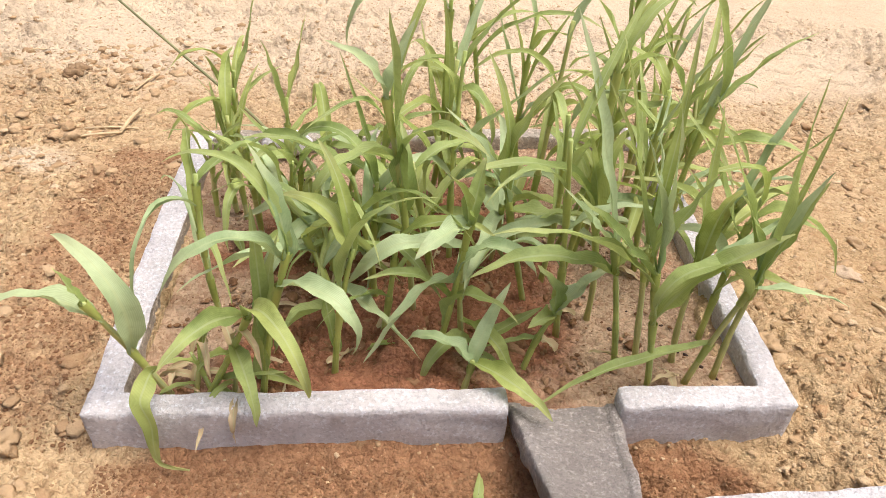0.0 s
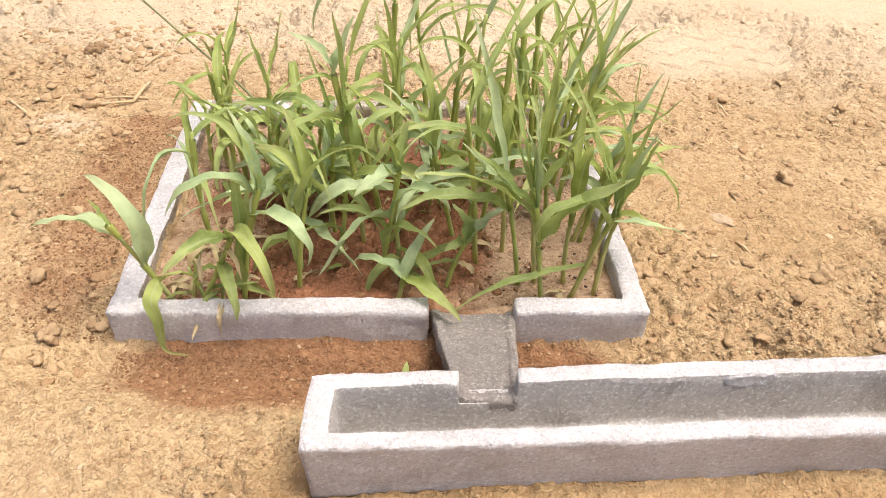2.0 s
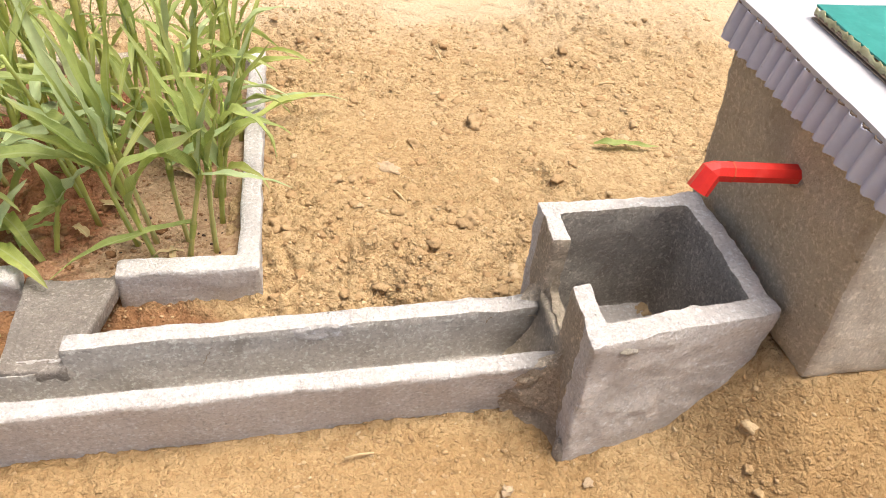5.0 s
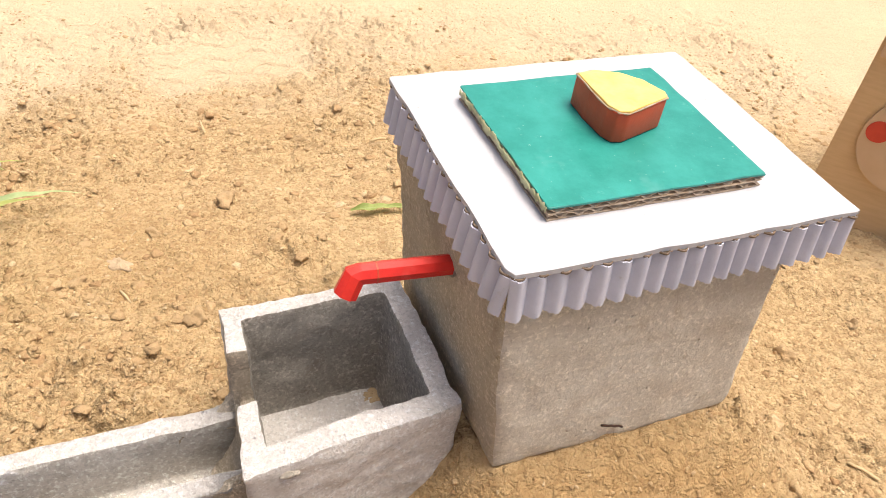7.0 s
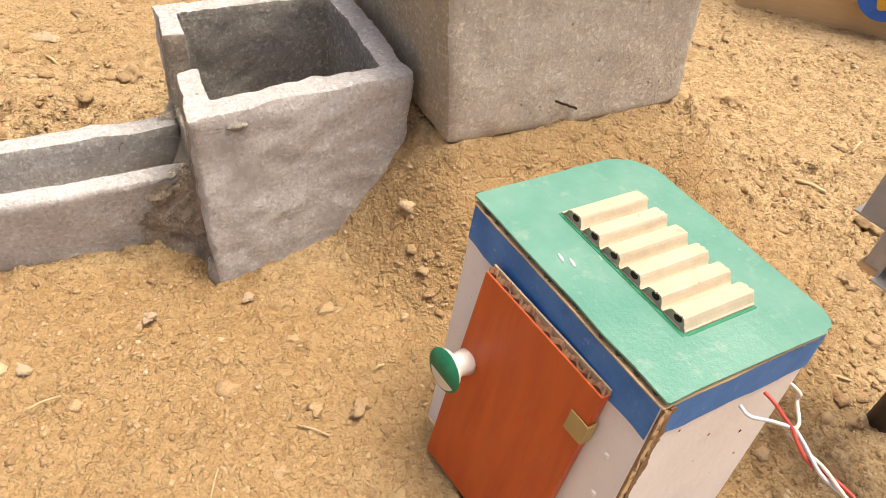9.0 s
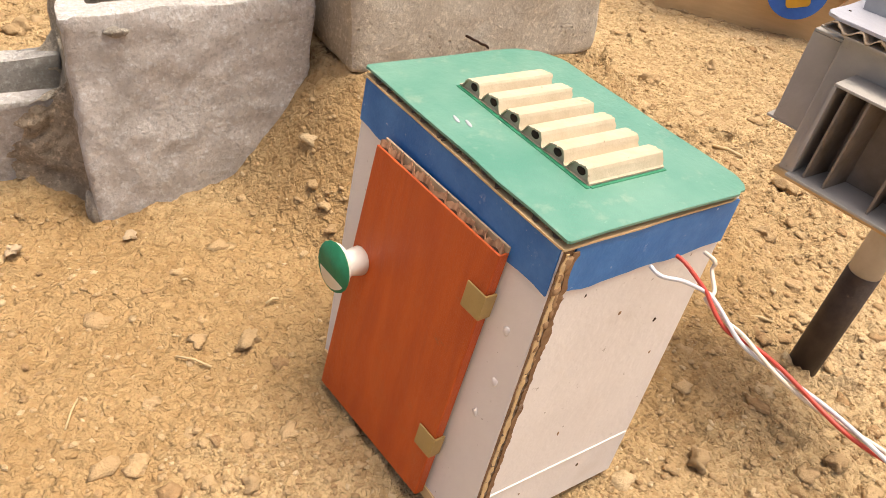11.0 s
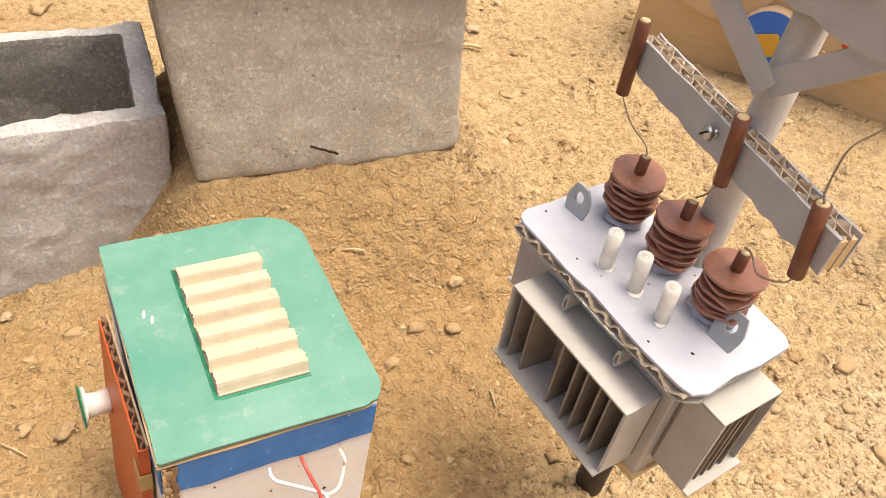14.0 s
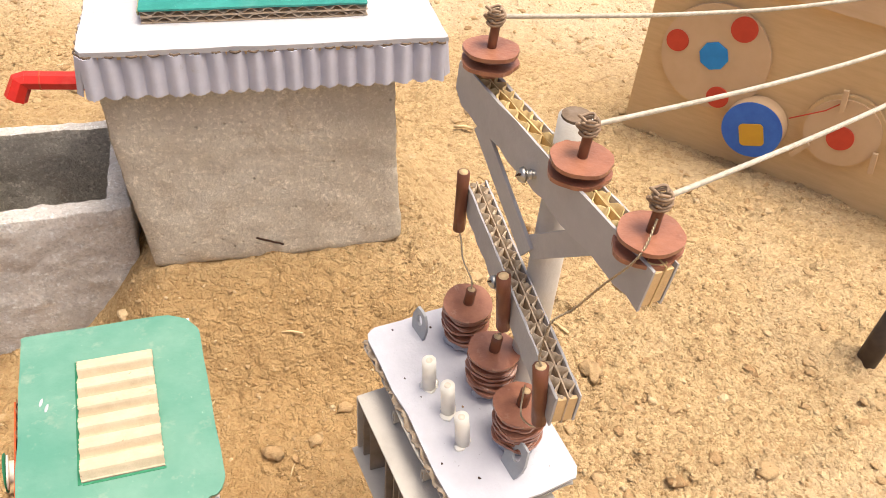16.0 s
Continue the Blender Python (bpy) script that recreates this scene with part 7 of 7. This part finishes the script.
for q in ((0.0425, 0.0632, 68, 0.014, 0.0011), (-0.2041, 0.4592, 83, 0.032, 0.0014), (-0.2400, 0.4440, 22, 0.040, 0.0009), (-0.2300, 0.4620, 8, 0.036, 0.0008), (-0.3059, 0.4546, -40, 0.050, 0.0012), (-0.2172, 0.5300, 70, 0.030, 0.0009), (-0.285, 0.545, 5, 0.035, 0.0008),
          (0.494, -0.0798, -98, 0.016, 0.0016), (0.5183, -0.0991, 28, 0.016, 0.0012), (0.2343, 0.1062, 190, 0.014, 0.0006), (0.260, 0.290, 120, 0.014, 0.0008), (0.145, 0.085, -20, 0.016, 0.0006),
          (0.305, 0.50, 100, 0.020, 0.0008), (0.655, 0.09, 130, 0.018, 0.0009), (0.70, 0.12, 30, 0.016, 0.0008), (0.62, 0.32, -15, 0.016, 0.0013), (0.44, 0.47, 12, 0.014, 0.0009)):
    straw(*q)


bit_rng = random.Random(77)
for k in range(34):
    if k < 14:
        x, y = bit_rng.uniform(-0.36, -0.06), bit_rng.uniform(0.45, 0.60)
    elif k < 24:
        x, y = bit_rng.uniform(0.20, 0.40), bit_rng.uniform(0.23, 0.50)
    else:
        x, y = bit_rng.uniform(0.02, 0.66), bit_rng.uniform(-0.06, 0.08)
    if 0.39 < x < 0.49 and y < 0.03:
        continue
    straw(x, y, bit_rng.uniform(0, 360), bit_rng.uniform(0.005, 0.014), bit_rng.uniform(0.0003, 0.0006))


def stone(x, y, r, squash, mat, name, label, cat, seed):
    z = float(ground_z(x, y)) + r * squash[2] * 0.55
    ob = lump(name, (x, y, z), r * 0.82, mat, None, seed, squash, "", 3, 0.75)
    ob.rotation_euler = (0, 0, seed * 1.3)
    return tagged(ob, label, cat, cat + "s on the earth")


# single stones and clods that stand out
for k, q in enumerate(((0.252, 0.329, 0.0085), (0.2957, 0.0858, 0.0032), (0.2485, 0.0695, 0.0035), (0.337, 0.0894, 0.0030), (0.64, 0.35, 0.006), (0.20, 0.50, 0.006))):
    stone(q[0], q[1], q[2], (1.1, 0.8, 0.45), PALE_STONE, "stone", "pale flat stone lying on the sandy earth", "stone", 200 + k)
for k, q in enumerate(((0.301, 0.270, 0.0085), (0.3485, 0.2738, 0.0070), (0.2275, 0.3128, 0.0068), (0.3196, 0.3933, 0.0075), (-0.232, 0.545, 0.004), (-0.232, 0.4451, 0.0085), (0.1825, 0.265, 0.0090),
                       (0.178, 0.290, 0.0065), (0.306, 0.276, 0.006), (0.21, 0.47, 0.006), (0.33, 0.50, 0.006), (0.27, 0.36, 0.005), (0.38, 0.33, 0.006), (0.655, 0.181, 0.0055), (0.72, 0.20, 0.006), (0.66, 0.06, 0.007),
                       (0.605, -0.005, 0.0045), (0.62, 0.03, 0.006), (0.4, -0.02, 0.004), (0.37, 0.02, 0.005), (0.36, -0.035, 0.004), (-0.22, 0.33, 0.007), (-0.19, 0.24, 0.006), (-0.17, 0.20, 0.007), (0.505, -0.068, 0.0055), (0.60, 0.12, 0.005))):
    stone(q[0], q[1], q[2], (1.0, 0.85, 0.7), CLOD, "clod", "rough brown clod of earth lying on the ground", "clod", 240 + k)


DUNG = stone_material("dry_dung", (0.34, 0.22, 0.115), (0.20, 0.125, 0.06))


def ico(level):
    bm = bmesh.new()
    bmesh.ops.create_icosphere(bm, subdivisions=level, radius=1)
    bm.verts.index_update()
    v = np.array([q.co for q in bm.verts])
    f = np.array([[q.index for q in fc.verts] for fc in bm.faces])
    bm.free()
    return v, f


def crumbs(name, spots, sizes, mat, label, level, seed, height):
    """Many crumbs of earth as one mesh."""
    r = np.random.RandomState(seed)
    bv, bf = ico(level)
    V, F = [], []
    for i, ((x, y), s) in enumerate(zip(spots, sizes)):
        k = 1 + 0.45 * vnoise(bv + i * 3.7, 1.4, seed) + r.uniform(-0.38, 0.38, len(bv))
        a = r.uniform(0, 6.28)
        q = bv * k[:, None] * np.array([1.0, r.uniform(0.6, 1.0), r.uniform(0.3, 0.55)]) * s
        c, sn = math.cos(a), math.sin(a)
        q = np.stack([q[:, 0] * c - q[:, 1] * sn, q[:, 0] * sn + q[:, 1] * c, q[:, 2]], 1)
        V.append(q + np.array([x, y, height[i] - s * 0.05]))
        F.append(bf + i * len(bv))
    V, F = np.concatenate(V), np.concatenate(F)
    me = bpy.data.meshes.new(name)
    me.vertices.add(len(V))
    me.vertices.foreach_set("co", V.astype(np.float32).ravel())
    me.loops.add(len(F) * 3)
    me.loops.foreach_set("vertex_index", F.astype(np.int32).ravel())
    me.polygons.add(len(F))
    me.polygons.foreach_set("loop_start", np.arange(0, len(F) * 3, 3, dtype=np.int32))
    if level > 2:
        me.polygons.foreach_set("use_smooth", np.ones(len(F), dtype=bool))
    me.update(calc_edges=True)
    me.materials.append(mat)
    return tagged(new(name, me), label, "soil", kind="stuff")


def scatter(n, seed, x0, x1, y0, y1, clump):
    r = np.random.RandomState(seed)
    x, y = r.uniform(x0, x1, n * 4), r.uniform(y0, y1, n * 4)
    p = np.stack([x, y, np.zeros_like(x)], 1)
    dens = 0.5 + 0.5 * vnoise(p, clump, seed) + 0.25 * vnoise(p, clump * 3.3, seed + 1)
    keep = r.uniform(0, 1, n * 4) < np.clip(dens, 0.05, 1) * (1 - 0.35 * smooth01((x - 0.36) / 0.3))
    keep &= ~(in_quad(x, y, BED, -0.001) | in_quad(x, y, TROUGH, -0.001) | in_quad(x, y, BASIN, -0.001) | in_quad(x, y, TANK, -0.001))
    keep &= ~((np.abs(x - TREAD[0]) < 0.075) & (np.abs(y - TREAD[1]) < 0.055)) & (r.uniform(0, 1, n * 4) < 1.15 - 0.8 * smooth01((y - 0.5) / 0.25))
    dug = ((np.abs(x - 0.02) < 0.15) & (np.abs(y - 0.184) < 0.020)) | ((np.abs(x + 0.172) < 0.032) & (np.abs(y - 0.33) < 0.11))
    dug |= ((x - 0.445) / 0.17) ** 2 + ((y - 0.05) / 0.075) ** 2 < 1
    keep &= (~dug & (swept(x, y) < 0.5)) | (r.uniform(0, 1, n * 4) < 0.25)
    x, y = x[keep][:n], y[keep][:n]
    z = ground_z(x, y) + relief(x, y)
    return np.stack([x, y], 1), z


# a dry brown lump of fibrous dung behind the bed
dung = thing("dung_lump", Matrix.Translation((-0.265, 0.547, float(ground_z(-0.265, 0.547)))), "dry brown fibrous lump lying on the earth", "dung")
for k in range(9):
    lump("fibre_clump", (0.011 * math.cos(k * 2.4) * (k / 9), 0.008 * math.sin(k * 2.4) * (k / 9), 0.003 + 0.0007 * (9 - k)), 0.0055, DUNG, dung, 500 + k, (1.0, 0.8, 0.75), "", 3, 0.8)

r = np.random.RandomState(5)
# flakes of dried mud and litter behind the bed
sp, hz = scatter(350, 61, -0.45, 0.02, 0.44, 0.75, 8)
crumbs("mud_flakes", sp, 0.0015 + 0.0038 * r.uniform(0, 1, len(sp)) ** 4, CRUMB, "flat flakes of dried mud and litter", 1, 62, hz)
sp, hz = scatter(20000, 11, -0.45, 1.0, -0.13, 0.75, 9)
crumbs("fine_soil_crumbs", sp, 0.0006 + 0.0011 * r.power(0.6, len(sp))[::-1] * r.uniform(0.4, 1, len(sp)), CRUMB, "fine loose crumbs of dry tan soil", 1, 12, hz)
sp, hz = scatter(7000, 71, -0.42, 0.33, -0.05, 0.60, 10)
crumbs("coarse_soil_crumbs", sp, 0.0009 + 0.0011 * r.uniform(0, 1, len(sp)) ** 2, CRUMB, "loose coarse crumbs of dry tan soil", 1, 72, hz)
sp, hz = scatter(12000, 81, 0.16, 0.80, -0.13, 0.24, 14)
crumbs("loose_soil_grains", sp, 0.0006 + 0.0011 * r.uniform(0, 1, len(sp)) ** 3, BROWN_CRUMB, "loose grains of dry brown soil round the basin", 1, 82, hz)
sp, hz = scatter(4200, 21, -0.45, 1.0, -0.13, 0.78, 7)
crumbs("soil_crumbs", sp, 0.0009 + 0.0024 * r.uniform(0, 1, len(sp)) ** 7, CRUMB, "loose lumps of dry tan soil and grit", 1, 22, hz)
sp, hz = scatter(1300, 91, -0.45, -0.14, 0.16, 0.62, 12)
crumbs("earth_clods", sp, 0.0016 + 0.0042 * r.uniform(0, 1, len(sp)) ** 3, CRUMB, "rough tan clods of earth beside the bed", 2, 92, hz)
sp, hz = scatter(2600, 95, 0.14, 0.95, -0.10, 0.64, 10)
crumbs("earth_clods", sp, 0.0013 + 0.0036 * r.uniform(0, 1, len(sp)) ** 3, CRUMB, "rough tan clods of earth on the open ground", 2, 96, hz)
# reddish crumbs along the dug edges of the bed
n = 9000
x = np.concatenate([r.normal(-0.172, 0.022, n // 2), r.uniform(-0.13, 0.16, n // 2)])
y = np.concatenate([r.uniform(0.20, 0.44, n // 2), 0.196 - np.abs(r.normal(0, 0.014, n // 2))])
keep = ~(in_quad(x, y, BED, -0.002) | in_quad(x, y, TROUGH, -0.002) | ((x > 0.052) & (x < 0.1)))
x, y = x[keep], y[keep]
crumbs("damp_soil_crumbs", np.stack([x, y], 1), 0.0005 + 0.0010 * r.uniform(0, 1, len(x)) ** 3, RED_CRUMB, "loose damp reddish soil along the bed", 1, 32, ground_z(x, y) + relief(x, y))
n = 4500
x, y = r.normal(-0.005, 0.05, n), r.uniform(0.218, 0.38, n)
keep = in_quad(x, y, BED, 0.016)
x, y = x[keep], y[keep]
crumbs("bed_soil_crumbs", np.stack([x, y], 1), 0.0005 + 0.0013 * r.uniform(0, 1, len(x)) ** 3, RED_CRUMB, "loose reddish soil crumbs between the plants", 1, 42, np.array([soil_top(a, b) + 0.0015 for a, b in zip(x, y)]))
n = 700
x, y = r.normal(-0.005, 0.045, n), r.uniform(0.216, 0.38, n)
keep = in_quad(x, y, BED, 0.018)
x, y = x[keep], y[keep]
crumbs("bed_soil_clods", np.stack([x, y], 1), 0.0014 + 0.0034 * r.uniform(0, 1, len(x)) ** 3, RED_CRUMB, "rough reddish clods of dug soil in the bed", 2, 43, np.array([soil_top(a, b) + 0.0018 for a, b in zip(x, y)]))
# dark seeds and droppings on the smooth wet margins
n = 260
x, y = r.uniform(-0.11, 0.15, n), r.uniform(0.22, 0.40, n)
keep = in_quad(x, y, BED, 0.018)
x, y = x[keep], y[keep]
crumbs("dark_specks", np.stack([x, y], 1), 0.0006 + 0.0010 * r.uniform(0, 1, len(x)), DARK_HOLE, "small dark seeds lying on the bed's soil", 1, 52, np.array([soil_top(a, b) for a, b in zip(x, y)]))
